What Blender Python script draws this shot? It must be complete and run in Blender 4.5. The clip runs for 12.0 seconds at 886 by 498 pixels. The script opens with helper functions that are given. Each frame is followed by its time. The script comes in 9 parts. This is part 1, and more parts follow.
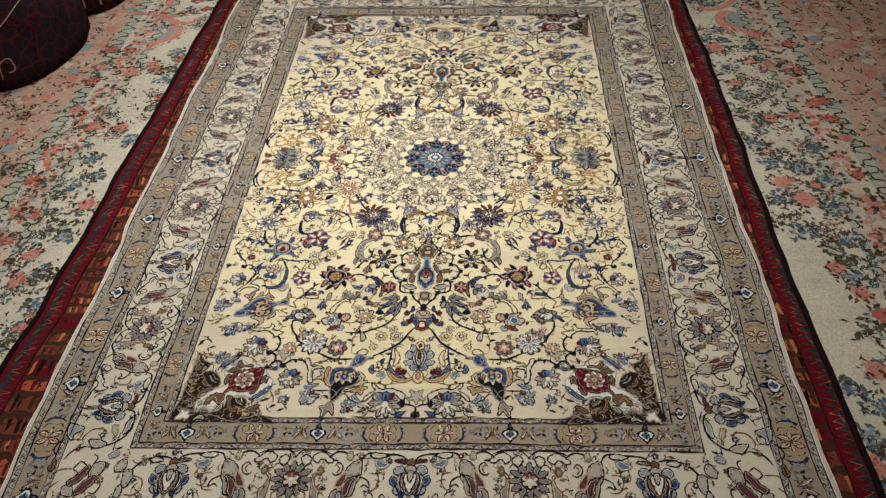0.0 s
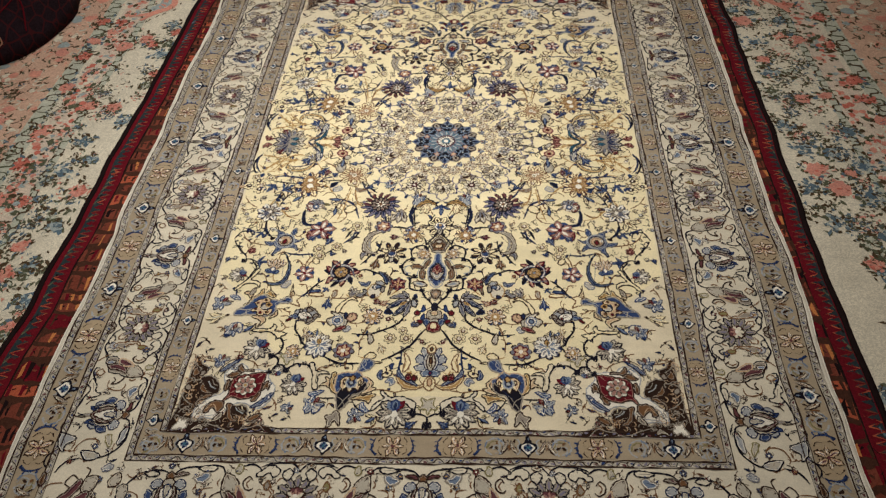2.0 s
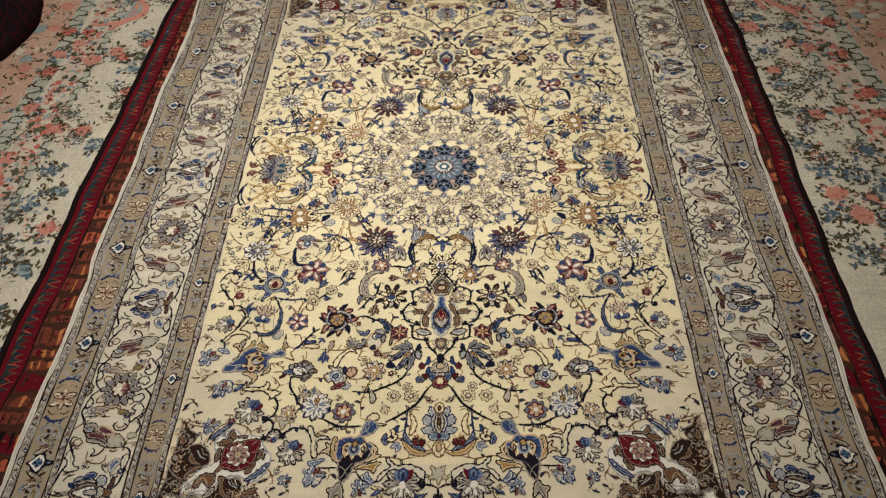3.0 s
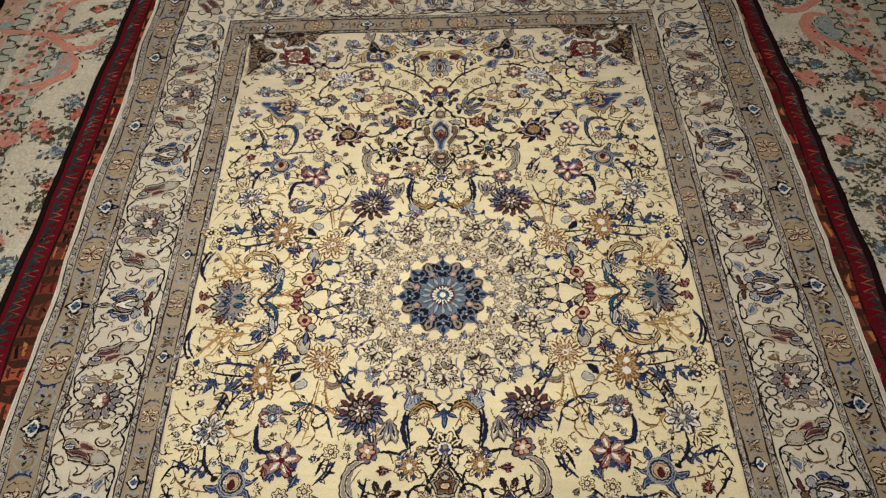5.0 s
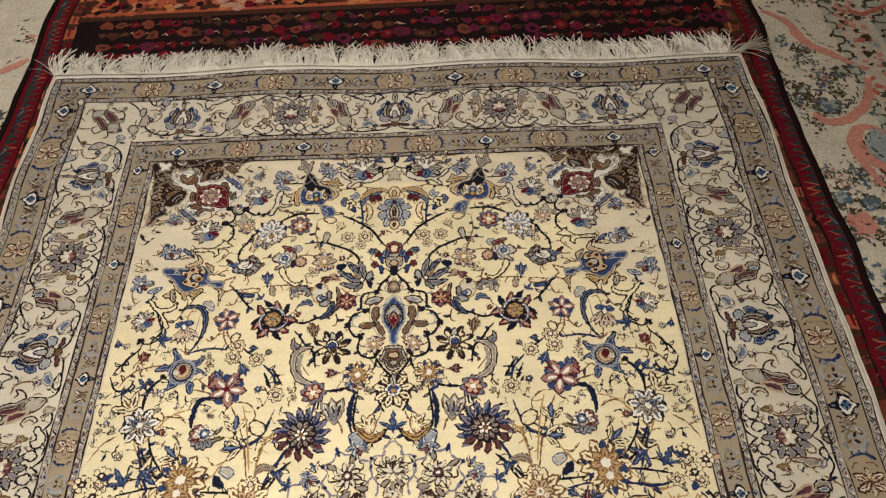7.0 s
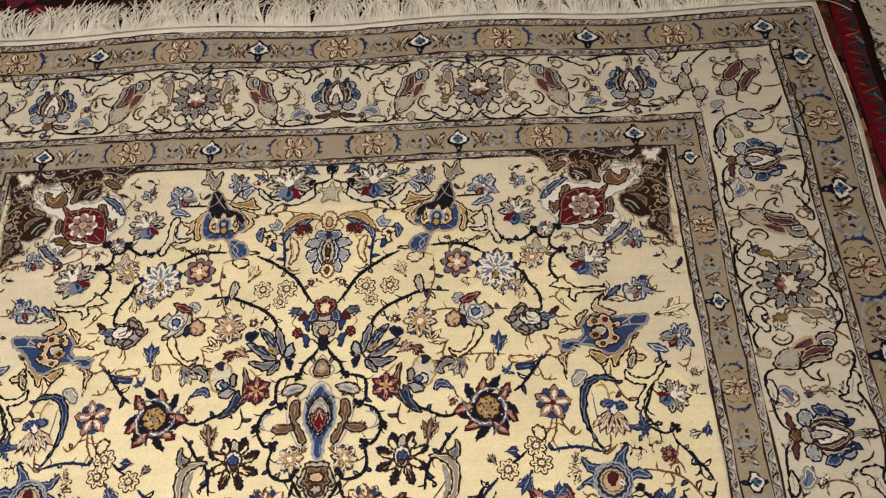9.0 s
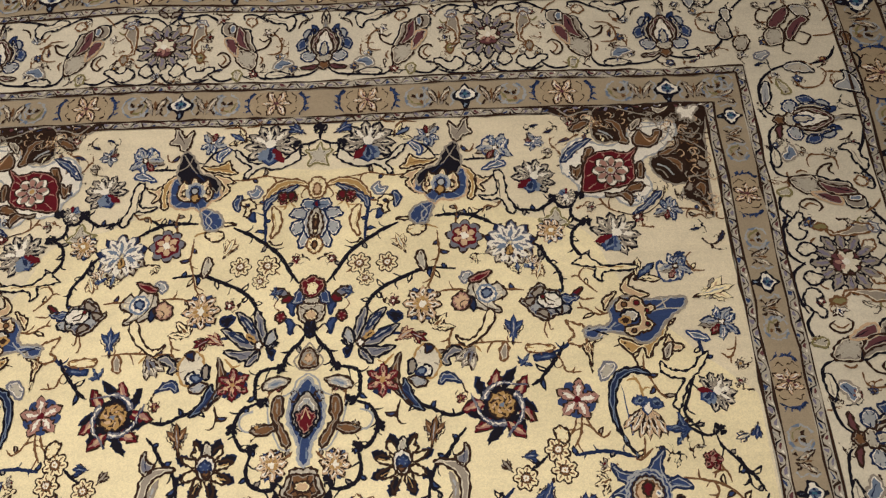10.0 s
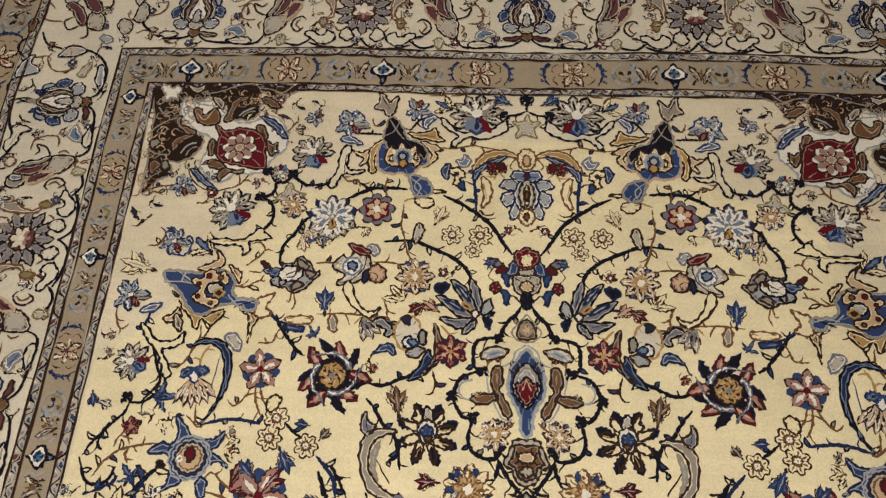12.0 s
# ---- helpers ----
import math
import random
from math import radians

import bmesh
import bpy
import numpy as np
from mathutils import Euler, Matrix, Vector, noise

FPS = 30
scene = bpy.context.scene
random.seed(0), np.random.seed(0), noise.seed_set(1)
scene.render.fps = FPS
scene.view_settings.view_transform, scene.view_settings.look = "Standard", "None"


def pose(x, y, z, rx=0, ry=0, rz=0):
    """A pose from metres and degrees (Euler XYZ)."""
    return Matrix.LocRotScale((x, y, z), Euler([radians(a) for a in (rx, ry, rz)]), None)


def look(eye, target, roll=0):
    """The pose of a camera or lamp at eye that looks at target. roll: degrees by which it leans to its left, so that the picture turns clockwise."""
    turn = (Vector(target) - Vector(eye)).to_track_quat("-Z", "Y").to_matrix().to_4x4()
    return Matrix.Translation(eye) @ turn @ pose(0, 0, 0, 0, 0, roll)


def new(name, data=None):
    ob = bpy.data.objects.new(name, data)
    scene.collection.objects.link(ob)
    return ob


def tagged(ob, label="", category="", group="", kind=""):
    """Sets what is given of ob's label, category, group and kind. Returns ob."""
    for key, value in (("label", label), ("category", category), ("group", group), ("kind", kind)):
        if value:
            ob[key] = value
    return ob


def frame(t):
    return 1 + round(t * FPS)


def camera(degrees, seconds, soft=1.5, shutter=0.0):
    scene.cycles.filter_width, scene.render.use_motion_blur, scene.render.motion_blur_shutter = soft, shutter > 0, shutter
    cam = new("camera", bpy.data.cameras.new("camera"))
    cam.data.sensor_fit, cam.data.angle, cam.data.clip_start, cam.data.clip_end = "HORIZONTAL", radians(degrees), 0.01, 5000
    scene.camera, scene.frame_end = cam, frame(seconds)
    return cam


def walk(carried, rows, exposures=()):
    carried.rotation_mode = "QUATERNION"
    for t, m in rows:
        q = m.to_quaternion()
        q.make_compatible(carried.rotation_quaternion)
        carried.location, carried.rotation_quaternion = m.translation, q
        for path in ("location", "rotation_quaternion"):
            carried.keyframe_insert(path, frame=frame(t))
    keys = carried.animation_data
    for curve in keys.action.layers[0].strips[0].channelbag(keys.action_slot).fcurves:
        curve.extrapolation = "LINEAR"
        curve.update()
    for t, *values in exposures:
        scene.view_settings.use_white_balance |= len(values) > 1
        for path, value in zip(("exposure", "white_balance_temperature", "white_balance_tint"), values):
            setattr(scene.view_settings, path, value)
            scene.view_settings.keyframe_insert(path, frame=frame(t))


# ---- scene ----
cam = camera(61.0, 12.0, 1.3)
PATH = [
    (0, (0.165, -2.173, 1.623), (0.061, -0.728, 0.245), -2.6),
    (0.5, (0.166, -2.169, 1.626), (0.056, -0.728, 0.243), -2.9),
    (1, (0.176, -2.172, 1.625), (0.044, -0.732, 0.243), -3.5),
    (1.5, (0.181, -2.147, 1.61), (0.04, -0.73, 0.206), -3.6),
    (2, (0.134, -2.014, 1.592), (0.02, -0.638, 0.146), -2.9),
    (2.5, (0.079, -1.877, 1.603), (0.01, -0.511, 0.143), -2.4),
    (2.7, (0.056, -1.842, 1.606), (0.004, -0.485, 0.137), -2.0),
    (4.3, (0.07, -1.301, 1.578), (-0.023, -0.08, -0.003), -3.6),
    (4.5, (0.05, -1.21, 1.578), (-0.017, 0.021, 0.003), -3.0),
    (5, (0.039, -1.073, 1.575), (-0.002, 0.154, -0.005), -3.2),
    (5.5, (0.035, -0.943, 1.555), (-0.005, 0.273, -0.033), -3.1),
    (6, (0.107, -0.696, 1.532), (0.034, 0.496, -0.072), -4.2),
    (6.5, (0.139, -0.515, 1.522), (0.035, 0.637, -0.11), -5.8),
    (7, (0.127, -0.312, 1.488), (0.115, 0.87, -0.125), -3.1),
    (7.2, (0.129, -0.266, 1.483), (0.123, 0.886, -0.151), -3.4),
    (8.8, (0.262, 0.213, 1.26), (0.179, 1.171, -0.494), -7.3),
    (9, (0.264, 0.242, 1.221), (0.185, 1.183, -0.543), -7.1),
    (9.5, (0.26, 0.298, 1.119), (0.179, 1.194, -0.667), -7.2),
    (10, (0.233, 0.331, 1.063), (0.176, 1.199, -0.738), -6.0),
    (10.5, (0.166, 0.335, 1.035), (0.115, 1.201, -0.768), -5.1),
    (11, (0.085, 0.324, 1.027), (0.011, 1.182, -0.778), -5.4),
    (11.5, (0.001, 0.315, 1.049), (-0.116, 1.162, -0.759), -6.7),
    (12, (-0.052, 0.313, 1.057), (-0.191, 1.152, -0.753), -7.4),
]
walk(cam, [(t, look(eye, target, roll)) for t, eye, target, roll in PATH],
     [(0, 0.08, 6150, 10), (2.7, -0.05, 6400, 10), (5.5, -0.22, 6450, 10), (7, -0.06, 6550, 12), (9, 0.0, 6600, 13), (10.5, -0.2, 6600, 12), (12, -0.3, 6600, 12)])


# ---- world and light: a closed room with warm lights overhead, all out of view ----
world = bpy.data.worlds.new("room_air")
world.use_nodes = True
world.node_tree.nodes["Background"].inputs[0].default_value = (0.9, 0.75, 0.55, 1)
world.node_tree.nodes["Background"].inputs[1].default_value = 0.05
scene.world = world


def lamp(name, x, y, z, size, watts, colour, spread=180):
    data = bpy.data.lights.new(name, "AREA")
    data.shape, data.size, data.energy, data.color = "DISK", size, watts, colour
    data.spread = radians(spread)
    ob = new(name, data)
    ob.matrix_world = pose(x, y, z)
    return tagged(ob, "warm white light overhead, placed out of view", "ceiling lamp")


lamp("overhead_light", -0.2, 0.02, 2.62, 0.30, 18.3, (0.98, 0.938, 0.87), 96)
# helper light, added unseen to brighten the dim north end
lamp("overhead_light", -0.85, 2.65, 2.62, 0.5, 38, (0.98, 0.93, 0.87))
# unseen light placed over the south end, no fitting modelled
lamp("overhead_light", -0.3, -1.9, 2.62, 0.6, 11, (0.98, 0.93, 0.87))

# ---- materials ----


def wool(name, rgb, vary=0.09, knots=620, rough=0.92, streak=0.04):
    """Knotted wool pile: every knot a little different, rows of dye change across the width, soft sheen."""
    m = bpy.data.materials.new(name)
    m.use_nodes = True
    n, l = m.node_tree.nodes, m.node_tree.links
    b = n["Principled BSDF"]
    b.inputs["Roughness"].default_value = rough
    b.inputs["Sheen Weight"].default_value = 0.0
    b.inputs["Specular IOR Level"].default_value = 0.03
    geo = n.new("ShaderNodeNewGeometry")
    knot = n.new("ShaderNodeTexVoronoi")
    knot.inputs["Scale"].default_value = knots
    l.new(geo.outputs["Position"], knot.inputs["Vector"])
    tone = n.new("ShaderNodeMapRange")
    tone.inputs["To Min"].default_value, tone.inputs["To Max"].default_value = 1 - vary, 1 + vary
    grey = n.new("ShaderNodeSeparateColor")
    l.new(knot.outputs["Color"], grey.inputs[0])
    l.new(grey.outputs[0], tone.inputs["Value"])
    stretch = n.new("ShaderNodeMapping")
    stretch.inputs["Scale"].default_value = (3, 70, 1)
    l.new(geo.outputs["Position"], stretch.inputs["Vector"])
    row = n.new("ShaderNodeTexNoise")
    row.inputs["Scale"].default_value, row.inputs["Detail"].default_value = 1.0, 3
    l.new(stretch.outputs[0], row.inputs["Vector"])
    rowtone = n.new("ShaderNodeMapRange")
    rowtone.inputs["From Min"].default_value, rowtone.inputs["From Max"].default_value = 0.3, 0.7
    rowtone.inputs["To Min"].default_value, rowtone.inputs["To Max"].default_value = 1 - streak, 1 + streak
    l.new(row.outputs[0], rowtone.inputs["Value"])
    wear = n.new("ShaderNodeTexNoise")
    wear.inputs["Scale"].default_value, wear.inputs["Detail"].default_value = 9, 4
    l.new(geo.outputs["Position"], wear.inputs["Vector"])
    weartone = n.new("ShaderNodeMapRange")
    weartone.inputs["From Min"].default_value, weartone.inputs["From Max"].default_value = 0.3, 0.7
    weartone.inputs["To Min"].default_value, weartone.inputs["To Max"].default_value = 0.9, 1.08
    l.new(wear.outputs[0], weartone.inputs["Value"])
    both = n.new("ShaderNodeMath")
    both.operation = "MULTIPLY"
    l.new(tone.outputs[0], both.inputs[0])
    l.new(rowtone.outputs[0], both.inputs[1])
    both2 = n.new("ShaderNodeMath")
    both2.operation = "MULTIPLY"
    l.new(both.outputs[0], both2.inputs[0])
    l.new(weartone.outputs[0], both2.inputs[1])
    mix = n.new("ShaderNodeVectorMath")
    mix.operation = "SCALE"
    mix.inputs[0].default_value = rgb
    l.new(both2.outputs[0], mix.inputs["Scale"])
    l.new(mix.outputs[0], b.inputs["Base Color"])
    bump = n.new("ShaderNodeBump")
    bump.inputs["Strength"].default_value, bump.inputs["Distance"].default_value = 0.35, 0.0012
    l.new(knot.outputs["Distance"], bump.inputs["Height"])
    pile = n.new("ShaderNodeBump")
    pile.inputs["Strength"].default_value, pile.inputs["Distance"].default_value = 0.5, 0.012
    l.new(wear.outputs[0], pile.inputs["Height"])
    l.new(bump.outputs[0], pile.inputs["Normal"])
    l.new(pile.outputs[0], b.inputs["Normal"])
    return m


def plain(name, rgb, rough=0.8, scale=14, vary=0.1):
    m = bpy.data.materials.new(name)
    m.use_nodes = True
    n, l = m.node_tree.nodes, m.node_tree.links
    b = n["Principled BSDF"]
    b.inputs["Roughness"].default_value = rough
    geo, spots = n.new("ShaderNodeNewGeometry"), n.new("ShaderNodeTexNoise")
    spots.inputs["Scale"].default_value, spots.inputs["Detail"].default_value = scale, 5
    l.new(geo.outputs["Position"], spots.inputs["Vector"])
    tone = n.new("ShaderNodeMapRange")
    tone.inputs["To Min"].default_value, tone.inputs["To Max"].default_value = 1 - vary, 1 + vary
    l.new(spots.outputs[0], tone.inputs["Value"])
    mix = n.new("ShaderNodeVectorMath")
    mix.operation = "SCALE"
    mix.inputs[0].default_value = rgb
    l.new(tone.outputs[0], mix.inputs["Scale"])
    l.new(mix.outputs[0], b.inputs["Base Color"])
    bump = n.new("ShaderNodeBump")
    bump.inputs["Strength"].default_value, bump.inputs["Distance"].default_value = 0.3, 0.004
    l.new(spots.outputs[0], bump.inputs["Height"])
    l.new(bump.outputs[0], b.inputs["Normal"])
    return m


DYES = {
    "cream": (0.81, 0.705, 0.445), "ivory": (0.68, 0.618, 0.48), "straw": (0.735, 0.645, 0.46), "tan": (0.37, 0.30, 0.205), "sand": (0.395, 0.308, 0.198),
    "ink": (0.013, 0.012, 0.018), "navy": (0.018, 0.028, 0.072), "blue": (0.036, 0.060, 0.150), "sky": (0.165, 0.21, 0.285),
    "grey": (0.17, 0.17, 0.20), "stone": (0.30, 0.26, 0.21), "umber": (0.040, 0.022, 0.016), "brown": (0.17, 0.085, 0.04),
    "gold": (0.42, 0.26, 0.10), "maroon": (0.115, 0.012, 0.018), "rose": (0.37, 0.20, 0.16), "peach": (0.56, 0.39, 0.24), "wine": (0.13, 0.05, 0.055), "mist": (0.36, 0.37, 0.37),
    "white": (0.80, 0.75, 0.64), "teal": (0.045, 0.13, 0.19), "lilac": (0.21, 0.19, 0.25), "peat": (0.030, 0.017, 0.012), "olive": (0.23, 0.20, 0.09), "pebble": (0.46, 0.42, 0.34),
}
WOOL = {k: wool("wool_" + k, v) for k, v in DYES.items()}
COARSE = {k: wool("coarse_wool_" + k, v, 0.2, 300) for k, v in {
    "bone": (0.63, 0.575, 0.45), "pink": (0.58, 0.26, 0.20), "coral": (0.50, 0.15, 0.11), "mint": (0.46, 0.47, 0.38),
    "bark": (0.075, 0.050, 0.028), "slate": (0.10, 0.15, 0.19), "denim": (0.105, 0.15, 0.18), "clay": (0.56, 0.37, 0.27),
    "salmon": (0.60, 0.27, 0.20), "oat": (0.60, 0.50, 0.40), "moss": (0.10, 0.105, 0.065), "fog": (0.32, 0.37, 0.36),
    "wine": (0.125, 0.008, 0.014), "soot": (0.014, 0.008, 0.008), "plum": (0.11, 0.014, 0.040), "pine": (0.026, 0.036, 0.040), "brick": (0.17, 0.045, 0.028),
    "rust": (0.38, 0.09, 0.045), "ember": (0.48, 0.18, 0.06), "cocoa": (0.06, 0.025, 0.016), "blush": (0.46, 0.25, 0.17)}.items()}
CORD = wool("side_cord_wool", (0.62, 0.57, 0.47), 0.12, 500)
YARN = wool("cotton_yarn", (0.86, 0.82, 0.71), 0.1, 900, 0.9, 0.03)

# ---- drawing with yarn: flat pile shapes, each colour a hair above the one below ----
STEP = 0.00035


def attach(ob, parent):
    ob.parent = parent
    if parent:
        ob.matrix_parent_inverse = Matrix.Translation(parent.location).inverted()


class Sheet:
    """Collects pile shapes (outline, colour, layer) into one mesh."""
    made = 0

    def __init__(self, dyes, top=0.0, bend=None, rough=0.0):
        self.dyes, self.top, self.bend, self.rough = dyes, top, bend, rough
        self.verts, self.faces, self.index, self.names = [], [], [], []
        Sheet.made += 1
        self.shift = Sheet.made * 0.7548777

    def add(self, points, colour, layer):
        if colour not in self.names:
            self.names.append(colour)
        area = sum(a[0] * b[1] - b[0] * a[1] for a, b in zip(points, points[1:] + points[:1]))
        if area < 0:
            points = points[::-1]
        start = len(self.verts)
        lay = 0.4 * ((len(self.faces) * 0.618034 + self.shift) % 1.0) if layer > 1 else 0.0
        for x, y in points:
            if self.rough:
                x += self.rough * noise.noise((x * 260, y * 260, layer))
                y += self.rough * noise.noise((x * 260, y * 260, layer + 9))
            if self.bend:
                x, y = self.bend(x, y)
            self.verts.append((x, y, self.top + (layer + lay) * STEP))
        self.faces.append(range(start, len(self.verts)))
        self.index.append(self.names.index(colour))

    def strip(self, points, widths, colour, layer, closed=False):
        """A ribbon along points."""
        n = len(points)
        left, right = [], []
        for i, (x, y) in enumerate(points):
            a, b = points[i - 1 if i or closed else 0], points[(i + 1) % n if i < n - 1 or closed else n - 1]
            dx, dy = b[0] - a[0], b[1] - a[1]
            d = math.hypot(dx, dy) or 1
            w = widths[i] / 2 if isinstance(widths, list) else widths / 2
            left.append((x - dy / d * w, y + dx / d * w))
            right.append((x + dy / d * w, y - dx / d * w))
        for i in range(n if closed else n - 1):
            j = (i + 1) % n
            self.add([left[i], right[i], right[j], left[j]], colour, layer)

    def build(self, name, parent=None, label="", kind="", weld=False):
        mesh = bpy.data.meshes.new(name)
        mesh.from_pydata(self.verts, [], [tuple(f) for f in self.faces])
        for colour in self.names:
            mesh.materials.append(self.dyes[colour])
        mesh.polygons.foreach_set("material_index", self.index)
        if weld:
            bm = bmesh.new()
            bm.from_mesh(mesh)
            bmesh.ops.remove_doubles(bm, verts=bm.verts, dist=0.0001)
            bm.to_mesh(mesh)
            bm.free()
        ob = new(name, mesh)
        attach(ob, parent)
        return tagged(ob, label, kind=kind)


def smooth(points, steps=8, closed=False):
    """A Catmull-Rom curve through points."""
    out, n = [], len(points)
    for i in range(n if closed else n - 1):
        p = [points[(i + k) % n] if closed else points[min(max(i + k, 0), n - 1)] for k in (-1, 0, 1, 2)]
        for s in range(steps):
            t = s / steps
            out.append(tuple(0.5 * (2 * p[1][c] + (p[2][c] - p[0][c]) * t + (2 * p[0][c] - 5 * p[1][c] + 4 * p[2][c] - p[3][c]) * t * t
                                    + (3 * p[1][c] - p[0][c] - 3 * p[2][c] + p[3][c]) * t ** 3) for c in (0, 1)))
    if not closed:
        out.append(tuple(points[-1]))
    return out


def bend_rug(x, y):
    """The rug lies a little wider at its far end, longer on one side, with uneven edges."""
    edge = max(0.0, abs(x) - 0.6) * 0.028 * noise.noise((3.1 * y, math.copysign(4, x), 0.5))
    edge += max(0.0, abs(x) - 0.75) * 0.03 * noise.noise((8 * y, math.copysign(9, x), 2.5))
    end = max(0.0, abs(y) - 1.0) * 0.04 * noise.noise((2.5 * x, math.copysign(7, y), 1.5))
    return x * (1 + 0.018 * y) + edge - 0.004, y * (1 - 0.013 * x) + end


def box(name, lo, hi, material, parent=None, label="", kind="", bevel=0.0):
    bm = bmesh.new()
    bmesh.ops.create_cube(bm, size=1)
    for v in bm.verts:
        for c in range(3):
            v.co[c] = lo[c] if v.co[c] < 0 else hi[c]
    if bevel:
        bmesh.ops.bevel(bm, geom=bm.edges[:], offset=bevel, segments=3, affect="EDGES")
    mesh = bpy.data.meshes.new(name)
    bm.to_mesh(mesh)
    bm.free()
    mesh.materials.append(material)
    ob = new(name, mesh)
    attach(ob, parent)
    return tagged(ob, label, kind=kind)


def holder(name, label, category, z=0.0):
    ob = new(name)
    ob.location.z = z
    return tagged(ob, label, category)


# ---- the room that closes the place ----
PAINT = plain("wall_paint", (0.62, 0.55, 0.45))
FLOOR = plain("floor_stone", (0.35, 0.30, 0.24), 0.5)
box("floor", (-4, -4.2, -0.15), (4, 4.6, -0.034), FLOOR, kind="structure", label="plain stone floor under the carpets")
box("ceiling", (-4.1, -4.3, 2.75), (4.1, 4.7, 2.85), PAINT, kind="structure", label="plain painted ceiling")
box("wall_west", (-4.1, -4.2, -0.15), (-4, 4.6, 2.75), PAINT, kind="structure", label="plain painted wall")
box("wall_east", (4, -4.2, -0.15), (4.1, 4.6, 2.75), PAINT, kind="structure", label="plain painted wall")
box("wall_north", (-4.1, 4.6, -0.15), (4.1, 4.7, 2.75), PAINT, kind="structure", label="plain painted wall")
box("wall_south", (-4.1, -4.3, -0.15), (4.1, -4.2, 2.75), PAINT, kind="structure", label="plain painted wall")

# ---- the main rug: ground and bands ----
SIDE = (0.640, 0.656, 0.703, 0.720, 0.885, 0.903, 0.974, 0.996, 1.009)
END = (1.095, 1.110, 1.170, 1.187, 1.352, 1.370, 1.438, 1.457, 1.484)
main_rug = holder("main_rug", "ivory floral rug with blue medallion, tan borders and white fringe", "rug")


def rug_sheet(rough=0.0036):
    return Sheet(WOOL, 0.0, bend_rug, rough)


def band(sheet, i, j, colour, layer):
    """A rectangular frame between the bands i and j, in short lengths so that it bends."""
    a, b, c, d = SIDE[i], END[i], SIDE[j], END[j]
    ring = []
    for x, y in ((a, b), (c, d)):
        corner = [(x, y), (-x, y), (-x, -y), (x, -y)]
        pts = []
        for k in range(4):
            p, q = corner[k], corner[(k + 1) % 4]
            pts += [(p[0] + (q[0] - p[0]) * s / 24, p[1] + (q[1] - p[1]) * s / 24) for s in range(24)]
        ring.append(pts)
    n = len(ring[0])
    for k in range(n):
        m = (k + 1) % n
        sheet.add([ring[0][k], ring[0][m], ring[1][m], ring[1][k]], colour, layer)


def ground():
    """The rug's body, 8 mm thick, with its woven back and turned sides."""
    s = rug_sheet()
    ny, nx = 40, 24
    X = lambda i: -SIDE[8] + 2 * SIDE[8] * i / nx
    Y = lambda j: -END[8] + 2 * END[8] * j / ny
    for i in range(nx):
        for j in range(ny):
            s.add([(X(i), Y(j)), (X(i + 1), Y(j)), (X(i + 1), Y(j + 1)), (X(i), Y(j + 1))], "white", -1)
    ob = s.build("foundation", main_rug, "off-white cotton foundation")
    ob.modifiers.new("thickness", "SOLIDIFY").thickness = 0.008
    bm = bmesh.new()
    bm.from_mesh(ob.data)
    bmesh.ops.remove_doubles(bm, verts=bm.verts, dist=0.0015)
    bm.to_mesh(ob.data)
    bm.free()


ground()
field_sheet = rug_sheet()
for i in range(20):
    for j in range(20):
        x0, x1 = (-1 + i / 10) * SIDE[0], (-1 + (i + 1) / 10) * SIDE[0]
        y0, y1 = (-1 + j / 10) * END[0], (-1 + (j + 1) / 10) * END[0]
        field_sheet.add([(x0, y0), (x1, y0), (x1, y1), (x0, y1)], "straw", 0)
arch = smooth([(0, 1.0), (0.14, 1.0), (0.24, 0.945), (0.33, 0.90), (0.42, 0.87), (0.455, 0.80), (0.50, 0.73), (0.57, 0.66), (0.635, 0.60)], 5)
for (xa, ya), (xb, yb) in zip(arch, arch[1:]):
    for sx in (1, -1):
        for sy in (1, -1):
            field_sheet.add([(sx * xa, 0), (sx * xb, 0), (sx * xb, sy * yb), (sx * xa, sy * ya)], "cream", 1)
rug_field = field_sheet.build("field", main_rug, "yellowish cream field", weld=True)
BANDS = []
for name, i, j, colour, label in (("inner_guard_border", 0, 3, "tan", "tan guard border with small blue and rose motifs"),
                                  ("main_border", 3, 4, "ivory", "ivory main border with scrolling palmettes"),
                                  ("outer_guard_border", 4, 7, "tan", "tan guard border with small blue and rose motifs")):
    s = rug_sheet()
    band(s, i, j, colour, 0)
    if colour == "tan":
        for k, m in ((i, i + 1), (j - 1, j)):
            band(s, k, m, "pebble", 1)
    BANDS.append(s.build(name, main_rug, label, weld=True))

# ---- the motifs, each drawn from -1 to 1 along its own upward axis ----


RIM = {"blue": "mist", "grey": "pebble", "stone": "ivory", "brown": "stone", "gold": "cream", "maroon": "rose", "wine": "pebble", "navy": "sky", "teal": "mist", "peach": "cream", "sky": "white", "lilac": "ivory", "mist": "white"}
INSIDE = {"blue": ("blue", "sky"), "sky": ("mist", "navy"), "grey": ("mist", "navy"), "stone": ("pebble", "umber"), "brown": ("brown", "umber"), "gold": ("peach", "brown"),
          "peach": ("cream", "brown"), "maroon": ("maroon", "rose"), "wine": ("wine", "ink"), "white": ("white", "pebble"), "pebble": ("ivory", "stone"), "mist": ("pebble", "grey"),
          "navy": ("ink", "blue"), "ink": ("ink", "navy"), "peat": ("peat", "umber"), "rose": ("peach", "wine"), "olive": ("stone", "umber"), "ivory": ("ivory", "stone"), "cream": ("cream", "gold"),
          "umber": ("brown", "gold")}


